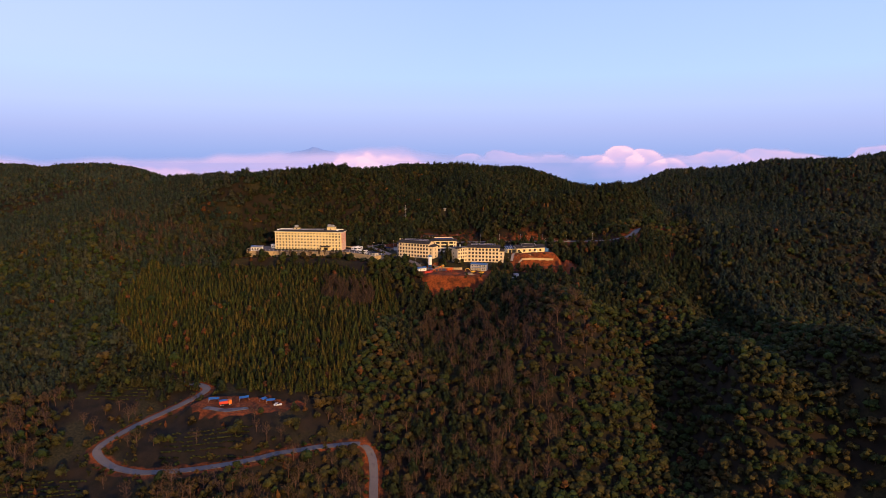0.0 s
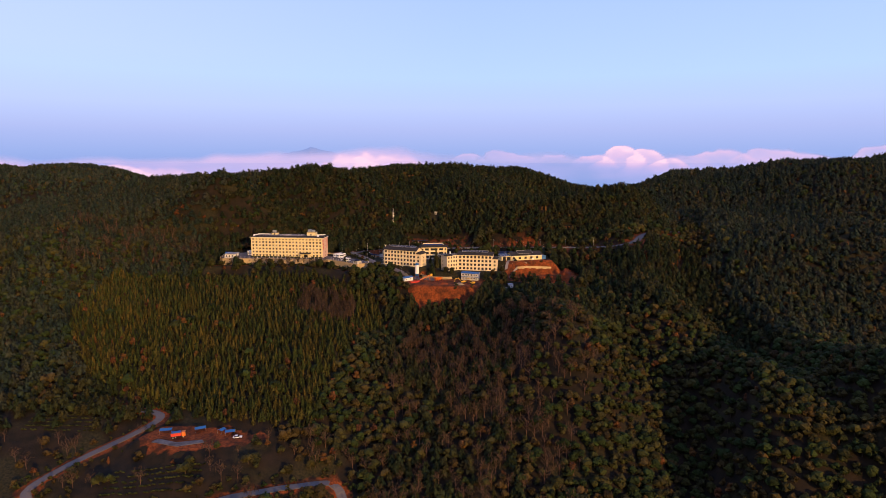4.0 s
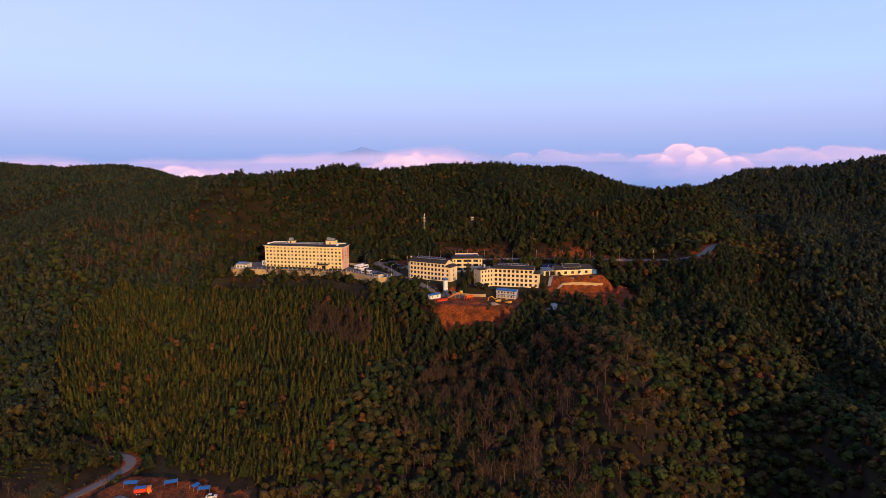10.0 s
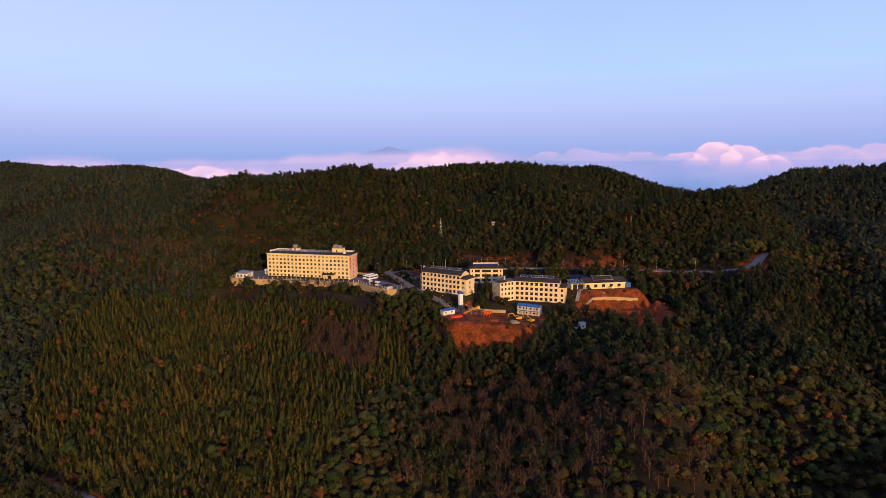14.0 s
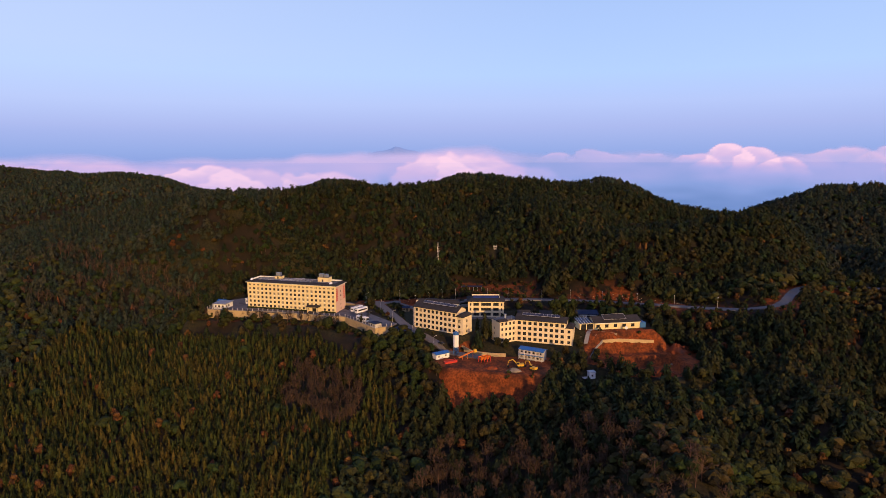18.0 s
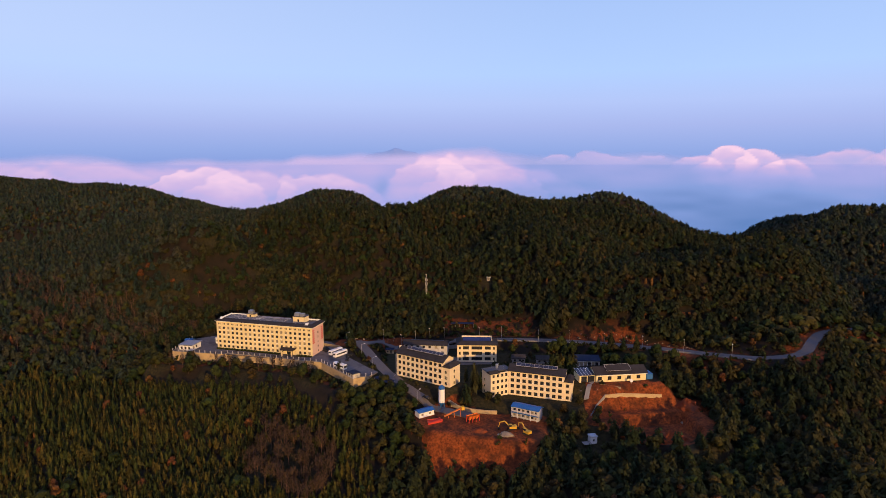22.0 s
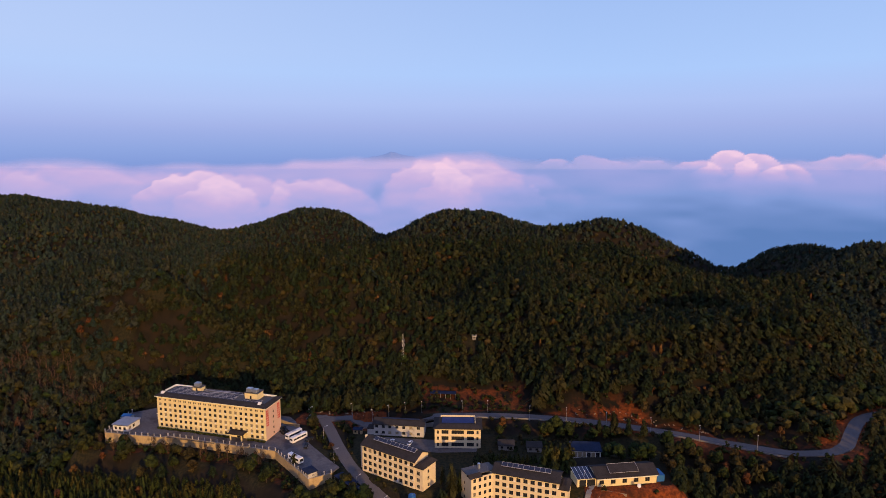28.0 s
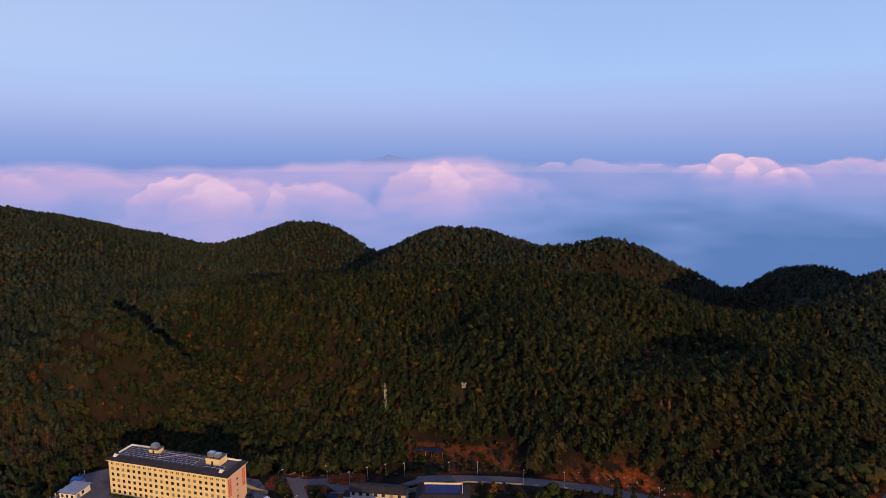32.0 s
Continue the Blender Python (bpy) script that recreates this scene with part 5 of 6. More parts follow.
for (ax, ay), (bx, by) in zip(EDGE, EDGE[1:]):
    ln, turn = math.hypot(bx - ax, by - ay), math.degrees(math.atan2(by - ay, bx - ax))
    m = Matrix.Translation((-(-120), -561, -62)) @ pose(ax, ay, 0, 0, 0, turn)
    run = boxed("wall_face", M_STONE, wall_run, (-0.25, -0.55, 58.5, ln + 0.25, -0.02, 67.75), m=m)
    boxed("coping", M_CONC, run, (-0.25, -0.65, 67.75, ln + 0.25, 0.08, 67.92))
    n = max(1, round(ln / 3.6))
    for i in range(n + 1):
        child("post", POST, wall_run, m @ Matrix.Translation((ln * i / n, -0.28, 67.92)))
    bm = bmesh.new()
    for z in (68.15, 68.7, 69.2):
        tube(bm, (0, -0.28, z), (ln, -0.28, z), 0.035, 0.035, 4)
    for i in range(int(ln / 0.45)):
        tube(bm, (i * 0.45 + 0.2, -0.28, 68.0), (i * 0.45 + 0.2, -0.28, 69.2), 0.025, 0.025, 3, False)
    part("railing", bm, M_BLACK, run, "dark iron railing")

hedge_rs = np.random.RandomState(2)
hv, hf, k = [], [], 0
for i in range(110):
    x = 1 + i * 0.58
    if 44 < x < 55:
        continue
    hv.append(ICO_V * np.array([0.75, 0.6, 0.65]) * (0.75 + 0.5 * hedge_rs.rand(12, 1)) + [x, -1.6 + hedge_rs.randn() * 0.25, 0.45])
    hf.append(ICO_F + k)
    k += 12
hedge = mesh_from("hedge", np.concatenate(hv), np.concatenate(hf), [M_BROAD], tone=np.full(k, 0.5), smooth=True)
hedge.matrix_basis = hotel.matrix_basis.copy()
tagged(hedge, "low dark green hedge along the hotel front", "hedge", kind="stuff")


M_POOL = material("navy_membrane", (0.02, 0.035, 0.10), (0.04, 0.06, 0.17), 0.3, 2.0, 0.8, spec=0.15)


# ---- dormitory with solar roof ----
def face_angle(p, q):
    return math.degrees(math.atan2(q[1] - p[1], q[0] - p[0]))


dorm = thing("dormitory", -39.8, 550.0, 65.1, face_angle((-39.8, 550), (-9.0, 535.3)), "four-storey peach dormitory with dark tiled roof and solar row", "building")
rows4 = (0.8, 3.9, 7.0, 10.1)
cols = [0.9 + i * 2.95 for i in range(10)]
walls(dorm, 30.0, 10.5, 12.9, M_PEACH, [(c, r, c + 1.75, r + 1.85) for r in rows4 for c in cols], dark=0.96)
for r in rows4:
    for i, c in enumerate(cols):
        if (i + int(r)) % 3 == 0:
            child("air_conditioner", AC, dorm, pose(c + 1.7, -0.01, r + 0.1))
gable_roof(dorm, 0, 30, 0, 10.5, 12.9, 2.4, 0.7, ends=M_PEACH)
boxed("cornice", M_WHITE, dorm, (-0.3, -0.35, 12.55, 30.3, -0.01, 12.8), label="white eaves board")
solar_row(dorm, 4.5, 3.2, 15.1, 10, 30, 2.35, 2.0)
wing = boxed("end_wing", M_PEACH, dorm, (30.01, 0.3, 0, 34.3, 10.2, 10.6))
for r in rows4[:3]:
    window(wing, 31.2, r, 1.5, 1.65, Matrix.Translation((0, 0.17, 0)), 0.9)
    window(wing, 4.0, r, 1.2, 1.5, pose(34.43, 0, 0, 0, 0, 90), 0.9)
hip_roof(dorm, 30.1, 34.3, 0.3, 10.2, 10.6, 1.5, 0.6, flat=3.6)
west = boxed("west_wing", M_PEACH, dorm, (-2.6, 2.0, 0, -0.01, 9.0, 11.0))
for r in rows4[:3]:
    window(west, -2.1, r, 1.3, 1.65, Matrix.Translation((0, 1.87, 0)), 0.9)
boxed("chimney", M_PEACH, dorm, (-1.6, 4.0, 11.0, -0.6, 5.0, 15.6))

# ---- angled block ----
block = thing("angled_block", 21.6, 538.5, 62.1, face_angle((21.6, 538.5), (51.8, 533)), "four-storey peach block with an angled wing and solar rack", "building")
cols = [1.0 + i * 3.05 for i in range(9)]
walls(block, 28.2, 10.0, 12.9, M_PEACH, [(c, r, c + 1.8, r + 1.85) for r in rows4 for c in cols], dark=0.96)
for r in rows4:
    for i, c in enumerate(cols):
        if (i + int(r)) % 2 == 0:
            child("air_conditioner", AC, block, pose(c + 1.9, -0.01, r + 0.1))
gable_roof(block, 0, 28.2, 0, 10, 12.9, 2.0, 0.7, ends=M_PEACH)
boxed("cornice", M_WHITE, block, (-0.3, -0.35, 12.55, 28.5, -0.01, 12.8), label="white eaves board")
solar_row(block, 3.2, 2.9, 14.9, 9, 30, 2.35, 2.0)
end = boxed("end_wing", M_PEACH, block, (28.21, 0.4, 0, 32.0, 9.6, 10.0))
for r in rows4[:3]:
    window(end, 29.2, r, 1.5, 1.65, Matrix.Translation((0, 0.27, 0)), 0.92)
hip_roof(block, 28.3, 32.0, 0.4, 9.6, 10.0, 1.3, 0.5, flat=3.4)
side = thing("wing", 0, 0, 0)
side.parent, side.matrix_basis = block, pose(-7.6, -7.6, 0, 0, 0, 45)
ln = 10.7
walls(side, ln, 9.0, 12.4, M_PEACH, [(c, r, c + 1.3, r + 1.65) for r in rows4 for c in (1.0, 3.6, 6.2, 8.6)], left=[(2.2, r, 3.2, r + 1.4) for r in rows4[:3]], dark=0.92)
boxed("wing_roof", M_DECK, side, (-0.2, 2.2, 12.4, ln + 3.0, 9.2, 12.7))
bm = bmesh.new()
prism(bm, [(-0.6, 12.35), (3.2, 12.35), (3.2, 12.5), (1.6, 13.6)], -0.7, 5.2)
part("roof", bm, M_TILE, side)
bm = bmesh.new()
tube(bm, (7.2, 6.2, 12.7), (7.2, 6.2, 14.9), 0.65, 0.65, 12)
part("water_tank", bm, M_STEEL, side, "steel roof water tank")
bm = bmesh.new()
for x, y in ((5.5, 3.0), (9.5, 3.0), (9.5, 8.2), (5.5, 8.2)):
    tube(bm, (x, y, 12.7), (x, y, 14.4), 0.05, 0.05, 4)
part("roof_frame", bm, M_FRAME, side)

# ---- single-storey school with a glass roof ----
school = thing("school_house", 66.0, 543.0, 69.1, face_angle((66, 543), (92, 550.5)), "single-storey yellow house with grey roof and glazed porch", "building")
walls(school, 27.0, 10.5, 4.3, M_CREAM, [(c, 1.0, c + 2.1, 2.9) for c in (1.0, 6.2, 11.4, 16.6, 21.8)], dark=0.75)
gable_roof(school, 0, 27, 0, 10.5, 4.3, 2.2, 0.8, ends=M_CREAM)
boxed("cornice", M_WHITE, school, (-0.2, -0.85, 3.55, 27.2, -0.78, 3.85), label="white gutter")
bm = bmesh.new()
prism(bm, [(0.8, 5.35), (5.0, 7.1), (5.0, 7.4), (0.8, 5.65)], 6.0, 19.0)
part("roof_ridge", bm, M_TILE, school, "raised dark roof section")
bm = bmesh.new()
for a, b in (((5.9, 0.6, 5.6), (19.1, 0.6, 5.6)), ((5.9, 5.2, 7.5), (19.1, 5.2, 7.5)), ((5.9, 0.6, 5.6), (5.9, 5.2, 7.5)), ((19.1, 0.6, 5.6), (19.1, 5.2, 7.5))):
    tube(bm, a, b, 0.07, 0.07, 4)
part("roof_trim", bm, M_GREYED, school, "pale roof trim")
porch = boxed("glazed_porch", M_CREAM, school, (-8.5, 1.0, 0, -8.2, 9.5, 3.2), (-8.5, 0.98, 0, -7.6, 1.3, 3.2), (-4.6, 0.98, 0, -4.2, 1.3, 3.2), (-0.5, 0.98, 0, -0.02, 1.3, 3.2), (-8.5, 0.98, 3.2, -0.02, 1.3, 3.6))
boxed("glazing", M_GLASS, porch, (-7.6, 1.1, 0.1, -4.6, 1.16, 3.2), (-4.2, 1.1, 0.1, -0.5, 1.16, 3.2))
for i in range(5):
    bm = bmesh.new()
    prism(bm, [(0.8, 3.62), (9.5, 4.8), (9.5, 4.9), (0.8, 3.72)], -8.5 + i * 1.7, -8.5 + i * 1.7 + 1.45)
    part("roof_pane", bm, M_SOLAR, porch)
bm = bmesh.new()
for i in range(6):
    tube(bm, (-8.6 + i * 1.7, 0.7, 3.68), (-8.6 + i * 1.7, 9.5, 4.92), 0.09, 0.09, 4)
part("rafter", bm, M_WHITE, porch)
boxed("shed", M_BLUE, school, (27.6, 0.6, 0, 31.0, 6.5, 3.0), label="blue sheet lean-to")
bm = bmesh.new()
bmesh.ops.create_uvsphere(bm, u_segments=14, v_segments=8, radius=0.9)
for v in bm.verts:
    v.co.y = v.co.y * 0.25 + 0.3 * (v.co.x ** 2 + v.co.z ** 2)
dish = thing("satellite_dish", 83.6, 543.6, 69.1, 15, "white satellite dish on a short pole", "dish")
part("reflector", bm, M_WHITE, dish, "", pose(0, 0, 1.7, -25, 0, 0))
bm = bmesh.new()
tube(bm, (0, 0.2, 0), (0, 0.2, 1.6), 0.07, 0.07, 6)
part("pole", bm, M_FRAME, dish)

# ---- three-storey office and the white annexe by the yard ----
office = thing("office_house", -10.0, 577.0, 65.1, face_angle((-10, 577), (13, 579.5)), "three-storey peach office with a blue roof terrace", "building")
walls(office, 23.0, 12.5, 10.4, M_PEACH, [h for r in (1.0, 4.3, 7.5) for h in ((1.1, r, 2.1, r + 1.7), (3.4, r, 6.9, r + 1.9), (8.4, r, 14.6, r + 1.9), (16.1, r, 19.6, r + 1.9), (20.9, r, 21.9, r + 1.7))], dark=1.0, bars=3)
hip_roof(office, 0, 23, 0, 12.5, 10.5, 1.3, 0.9, flat=4.2)
boxed("balustrade", M_PEACH, office, *[(x, -0.22, 6.3, x + 0.35, -0.01, 10.2) for x in (0.0, 7.5, 15.2, 22.65)], (0.4, -0.2, 6.4, 22.6, -0.012, 6.75), (0.4, -0.2, 3.1, 22.6, -0.012, 3.5))
boxed("roof_terrace", M_POOL, office, (3.4, 3.4, 11.86, 19.6, 10.6, 11.95), label="blue roof terrace")
boxed("roof_parapet", M_PEACH, office, (2.6, 10.7, 11.7, 20.4, 11.0, 12.7), (20.1, 3.4, 11.7, 20.4, 10.7, 12.4))
# house stands in shade, which is put into its greyed white walls
annexe = thing("staff_house", -44.0, 587.0, 65.1, face_angle((-44, 587), (-17.5, 587.5)), "two-storey white staff house with a dark tiled roof", "building")
walls(annexe, 26.5, 8.0, 6.3, M_GREYED, [(c, r, c + 1.6, r + 1.5) for r in (0.9, 4.1) for c in (0.8, 4.3, 7.8, 11.6, 15.2, 19.0, 22.9)], dark=0.85)
gable_roof(annexe, 0, 26.5, 0, 8, 6.3, 1.7, 0.7, ends=M_GREYED)
bm = bmesh.new()
box(bm, 4, 3.0, 7.95, 24, 4.4, 8.2)
part("skylight", bm, M_SOLAR, annexe)
hut = boxed("porch", M_GREYED, annexe, (-3.6, 0.5, 0, -0.02, 5.5, 3.0))
boxed("roof", M_TILE, hut, (-3.9, 0.2, 3.0, -0.02, 5.8, 3.25))

hall = thing("glazed_hall", 57.5, 573.5, 66.1, 4, "low white hall with a glazed front and navy roof", "building")
walls(hall, 13.5, 7.5, 4.0, M_WHITE, [(0.6 + i * 2.1, 0.8, 2.4 + i * 2.1, 3.3) for i in range(6)], dark=0.4, bars=1)
bm = bmesh.new()
prism(bm, [(-0.5, 4.0), (8.0, 4.9), (8.0, 5.15), (-0.5, 4.25)], -0.6, 14.1)
part("roof", bm, M_NAVY, hall)
for i, (x, y, w) in enumerate(((22, 577, 7.5), (36, 577, 7.0))):
    s = thing("garden_shed", x, y, 66.0, 5, "dim low shed with a grey pitched roof in the garden", "shed", "garden sheds")
    walls(s, w, 6, 2.8, M_CONC, [(1.0, 0.9, 2.2, 2.1), (4.0, 0.9, 5.2, 2.1)], dark=1.0)
    gable_roof(s, 0, w, 0, 6, 2.8, 1.3, 0.5, ends=M_CONC)

# yards
for name_, poly, z, label_ in (("pavement", [(-44, 577), (-47, 585), (14, 586), (12, 576), (-8, 572)], 65.12, "grey concrete courtyard between the houses"),
                               ("pavement", [(58, 538), (64, 540), (60, 546), (55, 552), (52, 548)], 66.2, "pale concrete ramp beside the school")):
    bm = bmesh.new()
    slab(bm, poly, z - 3.5, z)
    tagged(new(name_, mesh_of(name_, bm, M_PAVE)), label_, "pavement", kind="structure")

# car ports with navy roofs along the drive
for x, y, w, t in ((-50.5, 540.0, 12.0, -38), (-41.0, 532.5, 11.0, -38)):
    c = thing("car_port", x, y, max(at(x, y), 62.5), t, "long navy sheet car port on steel posts", "car port", "car ports by the drive")
    boxed("roof", M_NAVY, c, (0, 0, 2.7, w, 5.0, 2.85))
    for i in range(4):
        boxed("post", M_FRAME, c, (0.3 + i * (w - 0.75) / 3, 0.3, -1.5, 0.45 + i * (w - 0.75) / 3, 0.45, 2.7))
kiosk = thing("kiosk", -64.0, 537.6, HZ, -42, "small white kiosk with a grey-blue roof at the wall's end", "kiosk")
walls(kiosk, 5.2, 4.2, 2.8, M_GREYED, [(0.7, 0.9, 2.0, 2.1), (3.0, 0.9, 4.3, 2.1)])
hip_roof(kiosk, 0, 5.2, 0, 4.2, 2.85, 0.9, 0.5, M_NAVY)


# ---- vehicles ----
def wheels(root, spots, r, w):
    bm = bmesh.new()
    tube(bm, (0, -w / 2, 0), (0, w / 2, 0), r, r, 14)
    tyre = mesh_of("tyre", bm, M_BLACK)
    bm = bmesh.new()
    tube(bm, (0, -w / 2 - 0.02, 0), (0, w / 2 + 0.02, 0), r * 0.55, r * 0.55, 10)
    rim = mesh_of("rim", bm, M_FRAME)
    for x, y in spots:
        t = child("wheel", tyre, root, pose(x, y, r))
        child("rim", rim, t)


def coach(x, y, z, turn, length=9.5, label="white coach parked on the terrace"):
    c = thing("coach", x, y, z, turn, label, "bus", "coaches on the terrace")
    bm = bmesh.new()
    prism(bm, [(-1.22, 0.45), (1.22, 0.45), (1.22, 2.6), (1.0, 3.15), (-1.0, 3.15), (-1.22, 2.6)], 0, length)
    bmesh.ops.bevel(bm, geom=bm.edges[:], offset=0.1, segments=2, affect="EDGES")
    part("body", bm, M_WHITE, c)
    n = 5
    for s in (-1, 1):
        for i in range(n):
            w = (length - 1.6) / n
            boxed("side_window", M_GLASS, c, (0.9 + i * w, min(s * 1.2, s * 1.25), 1.55, 0.9 + i * w + w - 0.12, max(s * 1.2, s * 1.25), 2.45))
    boxed("windscreen", M_GLASS, c, (length - 0.03, -1.0, 1.4, length + 0.03, 1.0, 2.6))
    boxed("rear_window", M_GLASS, c, (-0.03, -0.95, 1.7, 0.03, 0.95, 2.5))
    boxed("roof_unit", M_FRAME, c, (length * 0.4, -0.7, 3.1, length * 0.65, 0.7, 3.35))
    wheels(c, [(1.9, -1.05), (1.9, 1.05), (length - 2.2, -1.05), (length - 2.2, 1.05)], 0.5, 0.32)
    return c


def car(x, y, z, turn, mat, label, length=4.5, roof=1.5):
    c = thing("car", x, y, z, turn, label, "car", "parked cars")
    bm = bmesh.new()
    prism(bm, [(-0.88, 0.3), (0.88, 0.3), (0.9, 0.7), (0.82, 0.92), (-0.82, 0.92), (-0.9, 0.7)], 0, length)
    bmesh.ops.bevel(bm, geom=bm.edges[:], offset=0.08, segments=2, affect="EDGES")
    part("body", bm, mat, c)
    bm = bmesh.new()
    for x0, x1, z0, z1, w in ((0.5, 3.2, 0.92, roof, 0.78),):
        lo = [bm.verts.new(p) for p in ((x0, -w, z0), (x1, -w, z0), (x1, w, z0), (x0, w, z0))]
        hi = [bm.verts.new(p) for p in ((x0 + 0.45, -w + 0.14, z1), (x1 - 0.75, -w + 0.14, z1), (x1 - 0.75, w - 0.14, z1), (x0 + 0.45, w - 0.14, z1))]
        for i in range(4):
            bm.faces.new((lo[i], lo[(i + 1) % 4], hi[(i + 1) % 4], hi[i]))
    part("glasshouse", bm, M_GLASS, c)
    boxed("roof", mat, c, (0.98, -0.62, roof - 0.01, 2.42, 0.62, roof + 0.05))
    for s in (-0.7, 0.45):
        boxed("headlight", M_STEEL, c, (length - 0.02, s, 0.6, length + 0.03, s + 0.25, 0.75))
    wheels(c, [(0.9, -0.8), (0.9, 0.8), (length - 0.9, -0.8), (length - 0.9, 0.8)], 0.32, 0.22)
    return c


coach(-84.8, 569.5, HZ, 63)
coach(-81.0, 566.0, HZ, 63, 9.8)
coach(-75.8, 551.6, HZ, -32, 9.0, "white midibus with a dark roof rack by the wall")
for i, (x, y, t) in enumerate(((-91.5, 577, 60), (-89.5, 575.0, 62), (-94.0, 580, 55), (-74.5, 569, 62), (-72.0, 561.5, 100))):
    car(x, y, HZ, t, M_CARDARK, "dark saloon car parked beside the coaches")
car(-33.5, 577.5, 65.15, 75, M_WHITE, "white car parked in the courtyard")
car(-23.5, 577.0, 65.15, 80, M_WHITE, "white car parked in the courtyard")
car(-21.5, 529.5, 61.6, -40, M_CARDARK, "dark car parked on the drive")


# ---- lamps, mast ----
LAMP_P, LAMP_H = bmesh.new(), bmesh.new()
tube(LAMP_P, (0, 0, -0.5), (0, 0, 7.0), 0.09, 0.06, 6)
tube(LAMP_P, (0, 0, 7.0), (0, -1.5, 7.5), 0.05, 0.04, 5)
box(LAMP_H, -0.16, -2.2, 7.43, 0.16, -1.4, 7.58)
LAMP_P, LAMP_H = mesh_of("pole", LAMP_P, M_FRAME), mesh_of("lamp_head", LAMP_H, M_WHITE)


def street_lamp(x, y, turn):
    o = thing("street_lamp", x, y, at(x, y), turn, "grey steel street lamp beside the road", "street lamp", "street lamps")
    child("pole", LAMP_P, o)
    child("lamp_head", LAMP_H, o)


for x, y, t in ((-82, 594, 120), (-66.5, 573, 120), (-53.5, 550, 120), (-38, 534.5, 140), (-24, 525.5, 140), (-60, 601.5, 0), (-49, 603, 0), (-40, 604.5, 0), (-31, 605.5, 0), (-22, 607.5, 0), (0, 611, 0), (14, 613, 0), (37, 604, 180), (56, 603.5, 180), (76, 598, 180), (97, 592.5, 175), (118, 584, 170), (140, 572, 160), (60.5, 544, 0)):
    street_lamp(x, y, t)

mast = thing("radio_mast", -39.0, 639.0, at(-39.0, 639.0) - 0.3, 20, "slim white lattice radio mast with panel aerials", "mast")
legs = [(math.cos(a) * 1.0, math.sin(a) * 1.0) for a in (0.5, 2.6, 4.7)]
HM = 20.0
for lx, ly in legs:
    bm = bmesh.new()
    tube(bm, (lx, ly, 0), (lx * 0.35, ly * 0.35, HM), 0.06, 0.04, 5)
    part("leg", bm, M_FRAME, mast)
bm = bmesh.new()
for i in range(16):
    k0, k1 = 1 - 0.65 * i / 16, 1 - 0.65 * (i + 1) / 16
    for a in range(3):
        p, q = legs[a], legs[(a + 1) % 3]
        tube(bm, (p[0] * k0, p[1] * k0, HM * i / 16), (q[0] * k1, q[1] * k1, HM * (i + 1) / 16), 0.025, 0.025, 3, False)
part("bracing", bm, M_FRAME, mast)
for i in range(6):
    a, z = i * 2.1, 12.6 + (i % 2) * 2.6
    boxed("aerial", M_GREYED, mast, (0.75, -0.13, z, 0.9, 0.13, z + 1.5), m=pose(0, 0, 0, 0, 0, math.degrees(a)))

# small sheds by the junction and beside the lodge
for name_, x, y, z, turn, w, d, h, mat_, roof_, label_ in (
        ("roadside_hut", -55.0, 586.5, 64.9, 4, 4.6, 3.2, 2.5, M_STONE, M_NAVY, "small earth-coloured hut with a navy sheet roof"),
        ("lean_shed", -183.0, 579.5, 67.55, -5, 5.0, 3.4, 2.6, M_GREYED, M_BLUE, "small pale shed with a blue sheet roof by the lodge")):
    h_ = thing(name_, x, y, z, turn, label_, "shed")
    walls(h_, w, d, h, mat_, [(0.6, 0.9, 1.5, 1.9), (2.6, 0.2, 3.5, 2.1)], dark=1.0)
    gable_roof(h_, 0, w, 0, d, h, 0.6, 0.35, roof_, mat_)


# ---- building site ----
def mound(name, x, y, r, h, mat, label, seed, squash=1.0):
    """A heap of soil or rubble: a lumpy dome on the ground."""
    rs = np.random.RandomState(seed)
    n, m = 18, 6
    vs, fs = [(0, 0, h)], []
    for j in range(1, m + 1):
        k = j / m
        for i in range(n):
            a = i * 2 * math.pi / n
            q = r * k * (1 + 0.14 * rs.randn())
            vs.append((math.cos(a) * q, math.sin(a) * q * squash, h * (1 - k) ** 0.8 * (1 + 0.2 * rs.randn()) - (0.5 if j == m else 0)))
    fs += [(0, 1 + i, 1 + (i + 1) % n) for i in range(n)]
    for j in range(m - 1):
        for i in range(n):
            a, b = 1 + j * n + i, 1 + j * n + (i + 1) % n
            fs += [(a, a + n, b + n), (a, b + n, b)]
    ob = mesh_from(name, vs, fs, [mat], smooth=True)
    ob.location = (x, y, at(x, y))
    return tagged(ob, label, "mound")


SZ = 57.5
silo = thing("cement_silo", -11.3, 524.3, at(-11.3, 524.3), 0, "white cement silo with blue cap and blue legs", "silo")
bm = bmesh.new()
tube(bm, (0, 0, 4.2), (0, 0, 11.2), 1.55, 1.55, 20)
part("barrel", bm, M_WHITE, silo)
bm = bmesh.new()
tube(bm, (0, 0, 11.2), (0, 0, 12.4), 1.62, 1.5, 20)
tube(bm, (0, 0, 12.4), (0, 0, 13.0), 0.8, 0.6, 12)
part("cap", bm, M_BLUE, silo, "blue cap")
bm = bmesh.new()
tube(bm, (0, 0, 4.2), (0, 0, 1.9), 1.5, 0.35, 16)
part("hopper", bm, M_BLUE, silo)
for i in range(4):
    bm = bmesh.new()
    a = i * math.pi / 2 + 0.6
    tube(bm, (math.cos(a) * 1.5, math.sin(a) * 1.5, -0.3), (math.cos(a) * 1.5, math.sin(a) * 1.5, 5.0), 0.14, 0.14, 6)
    part("leg", bm, M_BLUE, silo)

